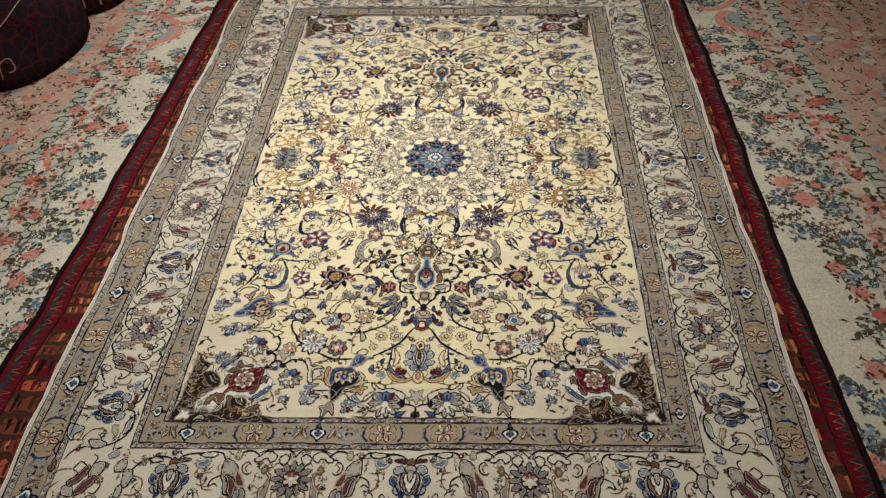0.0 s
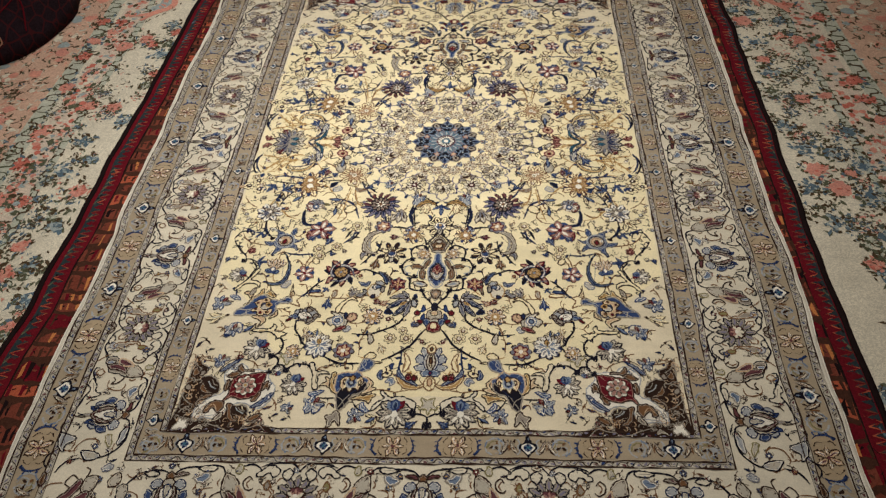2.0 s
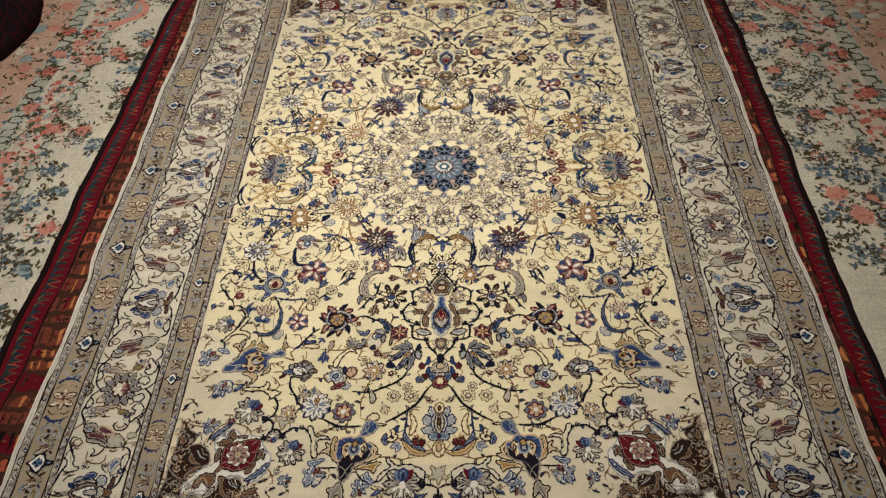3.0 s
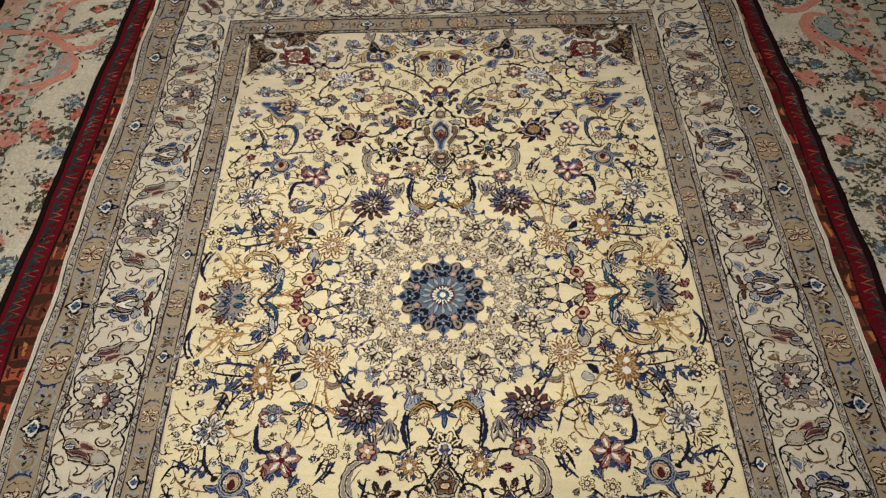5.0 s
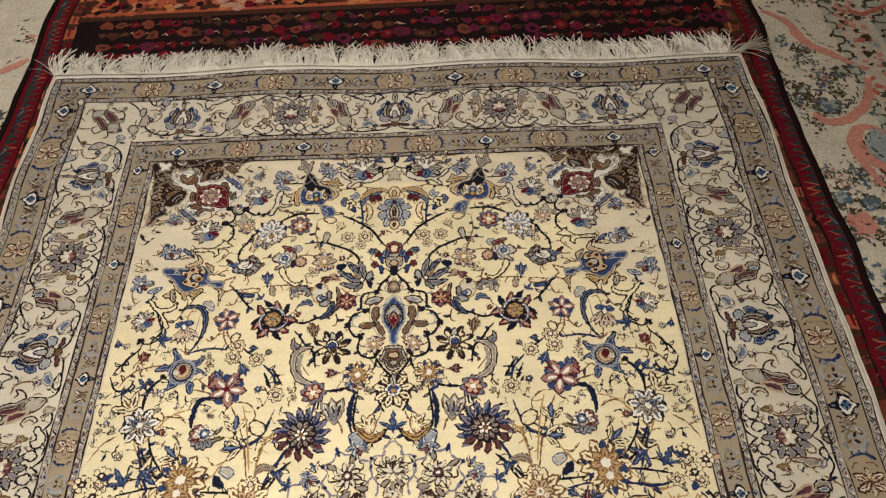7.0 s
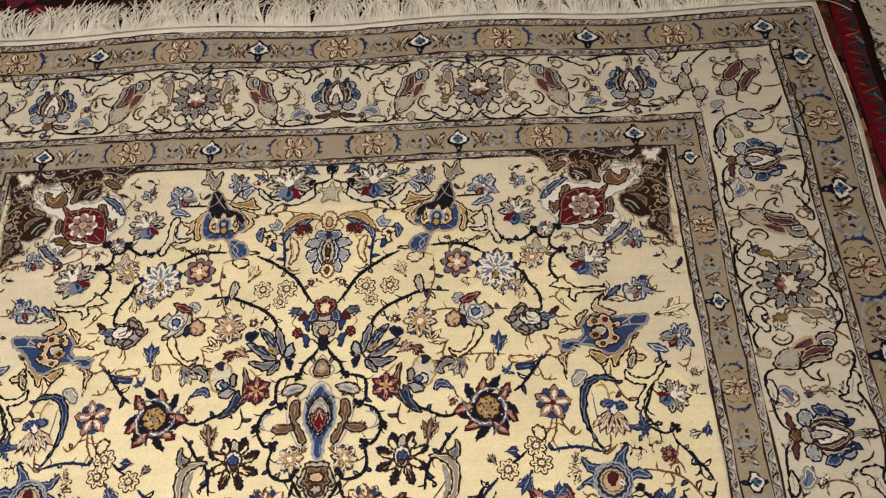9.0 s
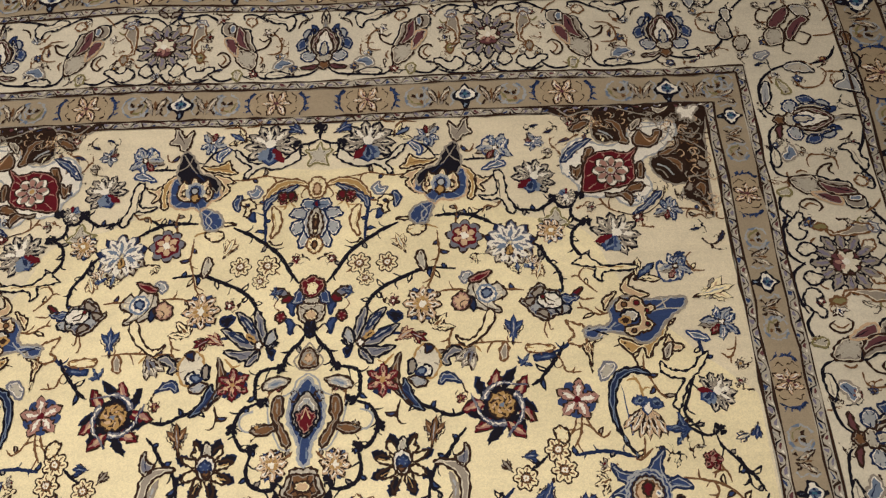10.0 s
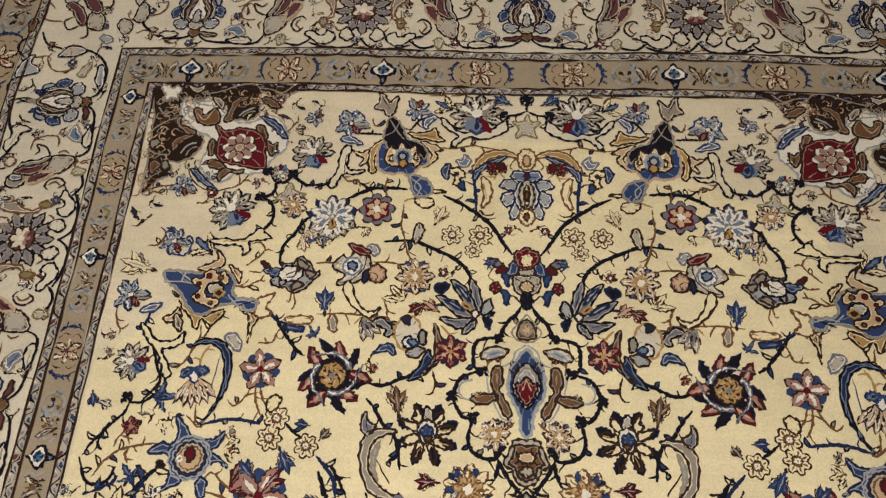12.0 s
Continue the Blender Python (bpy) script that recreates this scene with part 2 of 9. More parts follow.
class Motif:
    def __init__(self):
        self.shapes = []

    def add(self, points, colour, layer):
        self.shapes.append((points, colour, layer))

    def disc(self, r, colour, layer, cx=0.0, cy=0.0, lobes=0, depth=0.0, squash=1.0, turn=0.0):
        n = max(16, lobes * 6)
        pts = []
        for i in range(n):
            a = 2 * math.pi * i / n
            k = r * (1 - depth + depth * abs(math.cos(lobes * a / 2)) * 2 - depth) if lobes else r
            pts.append((cx + k * math.sin(a + turn), cy + k * math.cos(a + turn) * squash))
        self.add(pts, colour, layer)

    def petal(self, angle, r0, r1, w, fill, layer, edge="", e=0.07, cx=0.0, cy=0.0, belly=0.55, hook=0.0, jag=0.0, vein=""):
        """A leaf shape from r0 to r1 out of (cx, cy); hook bends its tip aside."""
        a = radians(angle)

        def shape(grow, r0=r0, r1=r1, w=w):
            side = []
            m = 9
            for i in range(m + 1):
                s = i / m
                u = r0 - grow * 0.6 + (r1 - r0 + grow * 1.6) * s
                width = (w + grow) * math.sin(math.pi * min(1, s ** (math.log(0.5) / math.log(belly)))) ** 0.8 if 0 < s < 1 else 0
                width *= 1 + (0.16 if i % 2 else -0.16) * (jag + (r1 - r0 > 0.45))
                side.append((u, width, hook * s * s))
            pts = [(k + v, u) for u, v, k in side] + [(k - v, u) for u, v, k in side[-2:0:-1]]
            return [(cx + x * math.cos(a) + y * math.sin(a), cy - x * math.sin(a) + y * math.cos(a)) for x, y in pts]

        if edge:
            self.add(shape(e), edge, layer)
            self.add(shape(0), fill, layer + 1)
            if r1 - r0 > 0.5 and w > 0.12 and fill in ("grey", "stone", "sky", "blue", "maroon", "lilac", "peach", "gold", "brown"):
                pale = {"grey": "mist", "stone": "ivory", "sky": "white", "blue": "sky", "maroon": "rose", "lilac": "mist", "peach": "white", "gold": "peach", "brown": "peach"}[fill]
                self.add(shape(0, r0 + 0.2 * (r1 - r0), r0 + 0.9 * (r1 - r0), w * 0.55), pale, layer + 1.2)
            if r1 - r0 > 0.4 and fill != "ink":
                self.add(shape(0, r0 + 0.15 * (r1 - r0), r0 + 0.8 * (r1 - r0), w * 0.28), vein or edge, layer + 1.6)
        else:
            self.add(shape(0), fill, layer)

    def blob(self, fill, edge, layer, *points, e=0.074):
        """A filled shape with a drawn, knot-stepped outline, paler pile inside it and a dark vein."""
        pts = smooth(list(points), 5, True)
        n = len(pts)
        cx, cy = sum(p[0] for p in pts) / n, sum(p[1] for p in pts) / n
        area = sum(p[0] * q[1] - q[0] * p[1] for p, q in zip(pts, pts[1:] + pts[:1])) / 2
        size = math.sqrt(abs(area))
        tooth = min(0.02, 0.05 * size) * (-1 if area > 0 else 1)
        worn = []
        for i in range(n):
            p, r = pts[i - 1], pts[(i + 1) % n]
            d = math.dist(p, r) or 1
            k = tooth * (-0.45, 0.1, 0.9, 0.25)[i % 4] if i < n - n % 4 else 0
            worn.append((pts[i][0] + (p[1] - r[1]) / d * k, pts[i][1] + (r[0] - p[0]) / d * k))
        pts = worn
        self.add(pts, fill, layer)
        far = max(pts, key=lambda p: math.hypot(p[0] - cx, p[1] - cy))
        near = min(math.hypot(p[0] - cx, p[1] - cy) for p in pts)
        reach = math.hypot(far[0] - cx, far[1] - cy)
        if near > max(0.13, 0.3 * reach) and layer > 2.5:
            inner, mark = INSIDE.get(fill, (fill, edge))
            core = [(cx + (p[0] - cx) * (0.62 + 0.1 * (i % 3)), cy + (p[1] - cy) * (0.62 + 0.1 * (i % 3))) for i, p in enumerate(pts)]
            self.add(core, inner, layer + 0.3)
            k = max(5, int(reach * 9))
            for i in range(k):
                p = pts[int(n * (i + 0.3) / k)]
                s, t = 0.86, 0.42 + 0.16 * (i % 2)
                self.line([(cx + (p[0] - cx) * s, cy + (p[1] - cy) * s), (cx + (p[0] - cx) * t, cy + (p[1] - cy) * t)], 0.05, mark, layer + 0.45, True)
        elif reach > 0.3:
            inner, mark = INSIDE.get(fill, (fill, edge))
            other = (2 * cx - far[0], 2 * cy - far[1])
            if near > 0.07:
                self.line([(cx + (far[0] - cx) * 0.6, cy + (far[1] - cy) * 0.6), (cx, cy), (cx + (other[0] - cx) * 0.35, cy + (other[1] - cy) * 0.35)], 0.045, mark, layer + 0.4, True)
        for i in range(n):
            p, q, r, s = pts[i - 1], pts[i], pts[(i + 1) % n], pts[(i + 2) % n]
            d1, d2 = math.dist(p, r) or 1, math.dist(q, s) or 1
            w1, w2 = e * (0.36 + 0.3 * (i % 3 == 0)), e * (0.36 + 0.3 * ((i + 1) % 3 == 0))
            ax, ay, bx, by = (p[1] - r[1]) / d1 * w1, (r[0] - p[0]) / d1 * w1, (q[1] - s[1]) / d2 * w2, (s[0] - q[0]) / d2 * w2
            self.add([(q[0] + ax, q[1] + ay), (q[0] - ax, q[1] - ay), (r[0] - bx, r[1] - by), (r[0] + bx, r[1] + by)], edge, layer + 0.6)
            if size > 0.3 and fill in RIM:
                s1 = (-1 if area > 0 else 1) * 0.062 / e
                ux, uy, vx, vy = (p[1] - r[1]) / d1 * e, (r[0] - p[0]) / d1 * e, (q[1] - s[1]) / d2 * e, (s[0] - q[0]) / d2 * e
                self.add([(q[0] - ux * s1 * 0.55, q[1] - uy * s1 * 0.55), (q[0] - ux * s1 * 1.0, q[1] - uy * s1 * 1.0), (r[0] - vx * s1 * 1.0, r[1] - vy * s1 * 1.0), (r[0] - vx * s1 * 0.55, r[1] - vy * s1 * 0.55)], RIM[fill], layer + 0.5)

    def pair(self, fill, edge, layer, *points):
        """A shape and its mirror image."""
        self.blob(fill, edge, layer, *points)
        self.blob(fill, edge, layer, *[(-p, q) for p, q in points])

    def whole(self, fill, edge, layer, *points):
        """A shape given by one half of its outline, from top to foot."""
        self.blob(fill, edge, layer, *points, *[(-p, q) for p, q in points[-2:0:-1]])

    def ring(self, n, r0, r1, w, fill, layer, edge="", e=0.07, start=0.0, span=360.0, cx=0.0, cy=0.0, belly=0.55, hook=0.0):
        for i in range(n):
            self.petal(start + (span * i / n if span == 360 else -span / 2 + span * i / (n - 1)), r0, r1, w, fill, layer, edge, e, cx, cy, belly, hook)

    def line(self, points, width, colour, layer, taper=False):
        pts = smooth(points, 5)
        n = len(pts)
        for i in range(n - 1):
            (x0, y0), (x1, y1) = pts[i], pts[i + 1]
            d = math.hypot(x1 - x0, y1 - y0) or 1
            a = width / 2 * (1 - i / n * 0.8 if taper else 1)
            b = width / 2 * (1 - (i + 1) / n * 0.8 if taper else 1)
            nx, ny = -(y1 - y0) / d, (x1 - x0) / d
            self.add([(x0 + nx * a, y0 + ny * a), (x0 - nx * a, y0 - ny * a), (x1 - nx * b, y1 - ny * b), (x1 + nx * b, y1 + ny * b)], colour, layer)


def rosette():
    m = Motif()
    m.disc(1.0, "umber", 4, lobes=8, depth=0.12)
    m.disc(0.90, "grey", 5, lobes=8, depth=0.12)
    m.disc(0.70, "maroon", 6, lobes=6, depth=0.10)
    m.ring(6, 0.1, 0.62, 0.15, "peach", 7)
    m.disc(0.2, "white", 8)
    return m


def orange_star():
    m = Motif()
    m.ring(6, 0.2, 1.0, 0.22, "blue", 4, "navy", 0.05, 30)
    m.ring(8, 0.1, 1.0, 0.2, "peach", 6, "umber", 0.08)
    m.ring(8, 0.0, 0.5, 0.09, "gold", 9)
    m.disc(0.2, "white", 10, lobes=6, depth=0.1)
    return m


def pink_star():
    m = Motif()
    m.disc(0.95, "blue", 4, lobes=5, depth=0.22, turn=0.6)
    m.ring(5, 0.0, 1.05, 0.24, "rose", 5, "umber", 0.07)
    m.ring(5, 0.1, 0.8, 0.1, "white", 7)
    m.disc(0.17, "maroon", 8)
    return m


def maroon_star():
    m = Motif()
    m.disc(0.9, "navy", 4, lobes=6, depth=0.2, turn=0.5)
    m.ring(6, 0.0, 1.05, 0.24, "maroon", 5, "umber", 0.05)
    m.ring(6, 0.1, 0.6, 0.09, "peach", 7)
    m.disc(0.16, "gold", 8)
    return m


def daisy(m, cx, cy, r, fill="cream", edge="umber"):
    m.disc(r, edge, 4, cx, cy, 7, 0.13)
    for i in range(7):
        a = 2 * math.pi * i / 7
        m.disc(r * 0.25, fill, 5, cx + r * 0.66 * math.sin(a), cy + r * 0.62 * math.cos(a))
    m.disc(r * 0.26, "umber", 6, cx, cy)
    m.disc(r * 0.17, "white", 7, cx, cy)


def daisies():
    m = Motif()
    daisy(m, -0.35, 0.45, 0.48)
    daisy(m, 0.45, 0.15, 0.44)
    daisy(m, -0.1, -0.45, 0.46)
    m.petal(-60, 0.4, 1.0, 0.12, "blue", 4, "navy", 0.04)
    m.petal(75, 0.8, 1.2, 0.1, "peach", 4, "brown", 0.05)
    m.petal(190, 0.8, 1.25, 0.12, "blue", 4, "navy", 0.04)
    return m


def mum():
    m = Motif()
    m.ring(7, 0.2, 1.0, 0.2, "navy", 4, "umber", 0.05, 0, 230)
    m.ring(11, 0.1, 0.88, 0.15, "white", 6, "grey", 0.05)
    m.ring(6, 0.1, 0.6, 0.08, "sky", 8)
    m.ring(5, 0.35, 1.0, 0.17, "stone", 5, "umber", 0.06, 180, 120)
    m.petal(180, 0.1, 0.55, 0.13, "gold", 9, "umber", 0.05)
    return m


def rose_flower():
    """Golden heart in two grey crescents, with maroon and black flames curling off it."""
    m = Motif()
    for k, a in enumerate((15, 62, 118, 172, 236, 300)):
        m.petal(a, 0.35, 1.18 - 0.1 * (k % 2), 0.17, "maroon", 3, "umber", 0.05, hook=0.3 if k % 2 else -0.25, vein="peach")
        m.petal(a + 28, 0.4, 1.02 + 0.1 * (k % 3), 0.15, "ink", 2.4, "navy", 0.03, hook=0.35, vein="blue")
    m.disc(0.60, "ink", 5, lobes=7, depth=0.07)
    for a in (10, 130, 250):
        pts = [((0.54 + 0.002 * k) * math.sin(radians(a + k)), (0.54 + 0.002 * k) * math.cos(radians(a + k))) for k in range(0, 100, 11)]
        out = [(0.98 * math.sin(radians(a + 122)), 0.98 * math.cos(radians(a + 122)))]
        m.line(pts + out, 0.25, "navy", 6, True)
        m.line(pts + out, 0.17, "grey", 7, True)
        m.line(pts, 0.06, "white", 8, True)
    m.disc(0.45, "umber", 9, lobes=9, depth=0.06)
    m.disc(0.40, "gold", 10, lobes=9, depth=0.06)
    for k in range(6):
        t = radians(60 * k)
        m.line([(0.34 * math.sin(t), 0.34 * math.cos(t)), (0.24 * math.sin(t + 0.7), 0.24 * math.cos(t + 0.7)), (0.1 * math.sin(t + 1.2), 0.1 * math.cos(t + 1.2))], 0.06, "umber", 11)
        m.line([(0.3 * math.sin(t + 0.5), 0.3 * math.cos(t + 0.5)), (0.18 * math.sin(t + 1.0), 0.18 * math.cos(t + 1.0))], 0.05, "peach", 11.4)
    m.disc(0.08, "sky", 12)
    return m


def big_palmette():
    m = Motif()
    m.ring(11, 0.3, 1.05, 0.10, "lilac", 3, "ink", 0.05, 0, 230, hook=0.16)
    m.ring(7, 0.35, 0.9, 0.06, "navy", 5, "", 0, 0, 190, hook=0.1)
    m.ring(6, 0.3, 0.95, 0.10, "wine", 4, "umber", 0.05, 180, 140, hook=0.1)
    m.ring(5, 0.35, 0.85, 0.04, "cream", 6, "", 0, 180, 110)
    m.disc(0.54, "ink", 7, lobes=11, depth=0.05, squash=1.1)
    m.ring(11, 0.2, 0.5, 0.065, "stone", 8, "umber", 0.03)
    m.ring(11, 0.3, 0.46, 0.025, "maroon", 10)
    m.disc(0.28, "umber", 11, lobes=6, depth=0.1)
    m.ring(6, 0.05, 0.24, 0.05, "white", 12)
    m.disc(0.09, "brown", 13)
    return m


def fan():
    m = Motif()
    m.ring(8, 0.15, 1.0, 0.16, "stone", 3, "ink", 0.08, 0, 230)
    m.ring(3, 0.2, 0.75, 0.08, "white", 5, "", 0, 0, 90)
    m.petal(170, 0.0, 0.85, 0.3, "blue", 5, "navy", 0.05)
    m.petal(140, 0.1, 0.8, 0.22, "sky", 6)
    m.petal(205, 0.1, 0.95, 0.16, "maroon", 6)
    m.disc(0.2, "white", 8, 0, 0.1)
    return m


def claw():
    m = Motif()
    m.ring(6, 0.2, 1.5, 0.13, "peach", 4, "umber", 0.06, 0, 75, 0, -0.6)
    m.ring(3, 0.0, 0.7, 0.2, "blue", 6, "navy", 0.05, 0, 130, 0, -0.85)
    m.petal(0, 0.0, 0.5, 0.14, "white", 8, "", 0, 0, -0.7)
    return m


def bud():
    m = Motif()
    m.ring(2, 0.0, 1.6, 0.2, "cream", 3, "umber", 0.12, 0, 84, 0, -0.8, hook=0.1)
    m.petal(0, 0.0, 1.7, 0.2, "blue", 5, "ink", 0.1, 0, -0.8, vein="sky")
    m.petal(180, 0.0, 0.5, 0.2, "umber", 5, "", 0, 0, -0.6)
    return m


def fleur():
    m = Motif()
    m.petal(0, 0.0, 1.8, 0.16, "blue", 4, "navy", 0.09, 0, -0.9)
    for s in (-1, 1):
        m.petal(s * 30, 0.1, 1.2, 0.13, "blue", 4, "navy", 0.08, 0, -0.8, hook=s * 0.5)
        m.petal(s * 70, 0.1, 0.7, 0.11, "umber", 4, "", 0, 0, -0.6, hook=s * 0.3)
    return m


def hook_leaf():
    m = Motif()
    m.petal(15, 0.0, 1.9, 0.14, "stone", 4, "umber", 0.11, 0, -0.95, hook=0.9)
    m.petal(-30, 0.1, 1.1, 0.12, "cream", 4, "umber", 0.1, 0, -0.8, hook=-0.5)
    m.line([(0, -0.9), (-0.4, -0.6), (-0.9, -0.7)], 0.12, "umber", 3, True)
    return m


def red_bud():
    m = Motif()
    m.ring(3, 0.0, 1.6, 0.25, "maroon", 4, "umber", 0.1, 0, 70, 0, -0.8)
    m.petal(0, 0.0, 1.0, 0.16, "rose", 6, "", 0, 0, -0.8)
    return m


def brown_bud():
    m = Motif()
    m.ring(3, 0.0, 1.7, 0.24, "cream", 4, "umber", 0.14, 0, 90, 0, -0.8)
    m.petal(0, 0.2, 0.9, 0.14, "brown", 6, "", 0, 0, -0.8)
    return m


def ruffed_flower():
    m = Motif()
    m.ring(8, 0.3, 1.0, 0.2, "grey", 3, "umber", 0.06, 90, 200)
    m.ring(5, 0.3, 0.9, 0.2, "maroon", 4, "umber", 0.06, 20, 90)
    m.ring(7, 0.1, 0.75, 0.13, "white", 6, "brown", 0.06, -60, 190)
    m.disc(0.36, "navy", 8, -0.15)
    m.disc(0.27, "sky", 9, -0.15, 0, 6, 0.12)
    m.disc(0.13, "white", 10, -0.15)
    m.petal(220, 0.4, 1.25, 0.12, "stone", 4, "umber", 0.07, hook=0.5)
    m.petal(190, 0.4, 1.4, 0.14, "olive", 3, "umber", 0.07, hook=0.5)
    return m


def lotus():
    m = Motif()
    m.ring(9, 0.3, 0.95, 0.26, "ink", 2, "", 0, 20)
    m.ring(9, 0.3, 1.08, 0.17, "cream", 3, "umber", 0.08, 0)
    m.disc(0.5, "umber", 6, lobes=8, depth=0.08)
    m.disc(0.42, "white", 7, lobes=8, depth=0.08)
    m.disc(0.32, "blue", 8, 0, 0.0, 5, 0.1)
    m.petal(0, 0.1, 0.9, 0.16, "stone", 8, "ink", 0.1)
    m.disc(0.13, "gold", 9, 0, -0.1)
    return m


def pale_lotus():
    m = Motif()
    m.ring(7, 0.2, 0.95, 0.22, "navy", 2, "ink", 0.03, 25)
    m.ring(8, 0.2, 1.05, 0.2, "white", 3, "umber", 0.07, 0)
    m.ring(8, 0.3, 0.8, 0.06, "sky", 5, "", 0, 0)
    m.ring(6, 0.1, 0.62, 0.14, "stone", 6, "umber", 0.05, 15)
    m.petal(0, 0.0, 0.5, 0.16, "grey", 8, "navy", 0.06)
    m.disc(0.16, "white", 9)
    return m


def cream_lotus():
    m = Motif()
    m.ring(10, 0.25, 1.05, 0.17, "cream", 3, "brown", 0.08, 0)
    m.ring(6, 0.1, 0.6, 0.13, "peach", 5, "brown", 0.06, 15)
    m.disc(0.17, "white", 7)
    m.disc(0.09, "olive", 8)
    return m


def peach_lotus():
    m = Motif()
    m.ring(7, 0.3, 1.0, 0.2, "navy", 2, "ink", 0.03, 20)
    m.ring(9, 0.25, 1.05, 0.17, "cream", 3, "brown", 0.08, 0)
    m.ring(4, 0.3, 0.95, 0.11, "blue", 5, "navy", 0.04, 30, 170)
    m.ring(7, 0.1, 0.62, 0.13, "gold", 7, "brown", 0.06, 0)
    m.disc(0.22, "white", 9, lobes=6, depth=0.1)
    return m


def teal_palmette():
    m = Motif()
    m.ring(9, 0.2, 1.05, 0.15, "stone", 3, "ink", 0.09, 0, 250)
    m.ring(7, 0.2, 0.9, 0.08, "grey", 5, "", 0, 0, 200)
    m.ring(5, 0.3, 0.95, 0.17, "stone", 4, "umber", 0.06, 180, 110)
    m.disc(0.42, "stone", 6, 0, 0, 7, 0.1)
    m.ring(5, 0.1, 0.7, 0.05, "navy", 7, "", 0, 0, 110)
    m.petal(180, 0.0, 0.5, 0.13, "teal", 8, "ink", 0.05)
    return m


def tulip():
    m = Motif()
    m.ring(3, 0.0, 1.9, 0.27, "stone", 4, "umber", 0.08, 0, 44, 0, -0.9)
    m.ring(2, 0.2, 1.3, 0.1, "grey", 6, "", 0, 0, 24, 0, -0.9)
    return m


def small_red():
    m = Motif()
    m.ring(5, 0.1, 1.0, 0.34, "maroon", 4, "umber", 0.08)
    m.disc(0.28, "rose", 6)
    return m


def blue_sprig():
    m = Motif()
    for k, a in enumerate((-118, -66, -20, 28, 72, 124)):
        m.petal(a, 0.08, 1.0 - 0.12 * (k % 2), 0.17, "sky" if k % 2 else "mist", 4, "navy", 0.09, hook=0.22 if k % 3 else -0.2, vein="blue")
    m.petal(176, 0.1, 0.85, 0.15, "maroon" , 5, "umber", 0.07)
    m.petal(205, 0.1, 1.1, 0.10, "stone", 4, "umber", 0.08, hook=0.3)
    m.disc(0.2, "umber", 8, lobes=5, depth=0.15)
    m.disc(0.11, "white", 9)
    return m


def trefoil():
    m = Motif()
    for a in (-75, 0, 75):
        m.disc(0.42, "ink", 6, 0.5 * math.sin(radians(a)), 0.5 * math.cos(radians(a)))
    m.petal(180, -0.2, 1.0, 0.2, "ink", 6)
    return m


def border_tulip():
    m = Motif()
    m.pair("stone", "ink", 3, (0.36, 0.80), (0.65, 0.39), (0.66, -0.07), (0.45, -0.35), (0.51, 0.13))
    m.pair("blue", "navy", 3, (0.48, 0.98), (0.26, 0.80), (0.42, 0.56))
    m.pair("mist", "navy", 3, (0.75, 0.65), (0.52, 0.78), (0.55, 0.45), (0.75, 0.35))
    m.pair("blue", "navy", 3, (0.96, 0.17), (0.67, 0.31), (0.66, -0.07), (0.92, -0.20))
    m.pair("sky", "navy", 3, (0.80, -0.36), (0.45, -0.27), (0.25, -0.51), (0.48, -0.75), (0.76, -0.64))
    m.whole("mist", "stone", 4, (0.00, 1.17), (0.07, 0.91), (0.05, 0.68), (0.00, 0.61))
    m.whole("wine", "umber", 5, (0.00, 0.83), (0.26, 0.58), (0.47, 0.11), (0.37, -0.33), (0.21, -0.41), (0.33, 0.01), (0.16, 0.42), (0.00, 0.67))
    m.whole("white", "umber", 6, (0.00, 0.69), (0.20, 0.30), (0.31, -0.21), (0.00, -0.40))
    m.whole("stone", "navy", 8, (0.00, 0.16), (0.12, -0.08), (0.13, -0.41), (0.00, -0.48))
    m.whole("stone", "umber", 5, (0.00, -0.38), (0.25, -0.47), (0.23, -0.69), (0.00, -0.79))
    m.whole("brown", "umber", 4, (0.00, -0.65), (0.21, -0.91), (0.00, -1.13))
    for side in (1, -1):
        m.line([(side * p, q) for p, q in ((0.07, 1.01), (0.02, 1.35), (0.11, 1.53))], 0.052, "ink", 4)
    return m


def border_aster():
    m = Motif()
    m.ring(12, 0.34, 1.0, 0.12, "stone", 3, "ink", 0.06)
    m.ring(12, 0.45, 0.85, 0.05, "lilac", 5)
    m.disc(0.46, "umber", 6, lobes=10, depth=0.06)
    m.disc(0.40, "wine", 6.5, lobes=10, depth=0.06)
    m.ring(5, 0.02, 0.40, 0.10, "ivory", 7, "umber", 0.05, 0, 220)
    m.ring(3, 0.05, 0.34, 0.06, "rose", 9, "", 0, 180, 100)
    m.disc(0.10, "white", 10)
    return m


def diamond():
    """Pale spade-shaped blossom in a heavy dark outline, with a navy cross."""
    m = Motif()
    m.add(smooth([(0, 1.25), (0.35, 0.75), (1.0, 0.25), (0.95, -0.35), (0.4, -0.6), (0.22, -1.2), (0, -1.4), (-0.22, -1.2), (-0.4, -0.6), (-0.95, -0.35), (-1.0, 0.25), (-0.35, 0.75)], 3, True), "ink", 3)
    m.add(smooth([(0, 0.92), (0.28, 0.58), (0.74, 0.2), (0.7, -0.18), (0.2, -0.42), (-0.2, -0.42), (-0.7, -0.18), (-0.74, 0.2), (-0.28, 0.58)], 3, True), "white", 4)
    m.disc(0.44, "sky", 5, 0, 0.08)
    m.ring(4, 0.0, 0.52, 0.13, "navy", 6, "", 0, 0, 360, 0, 0.08)
    m.disc(0.17, "teal", 7, 0, 0.08)
    m.petal(180, 0.75, 1.15, 0.08, "sky", 5)
    return m


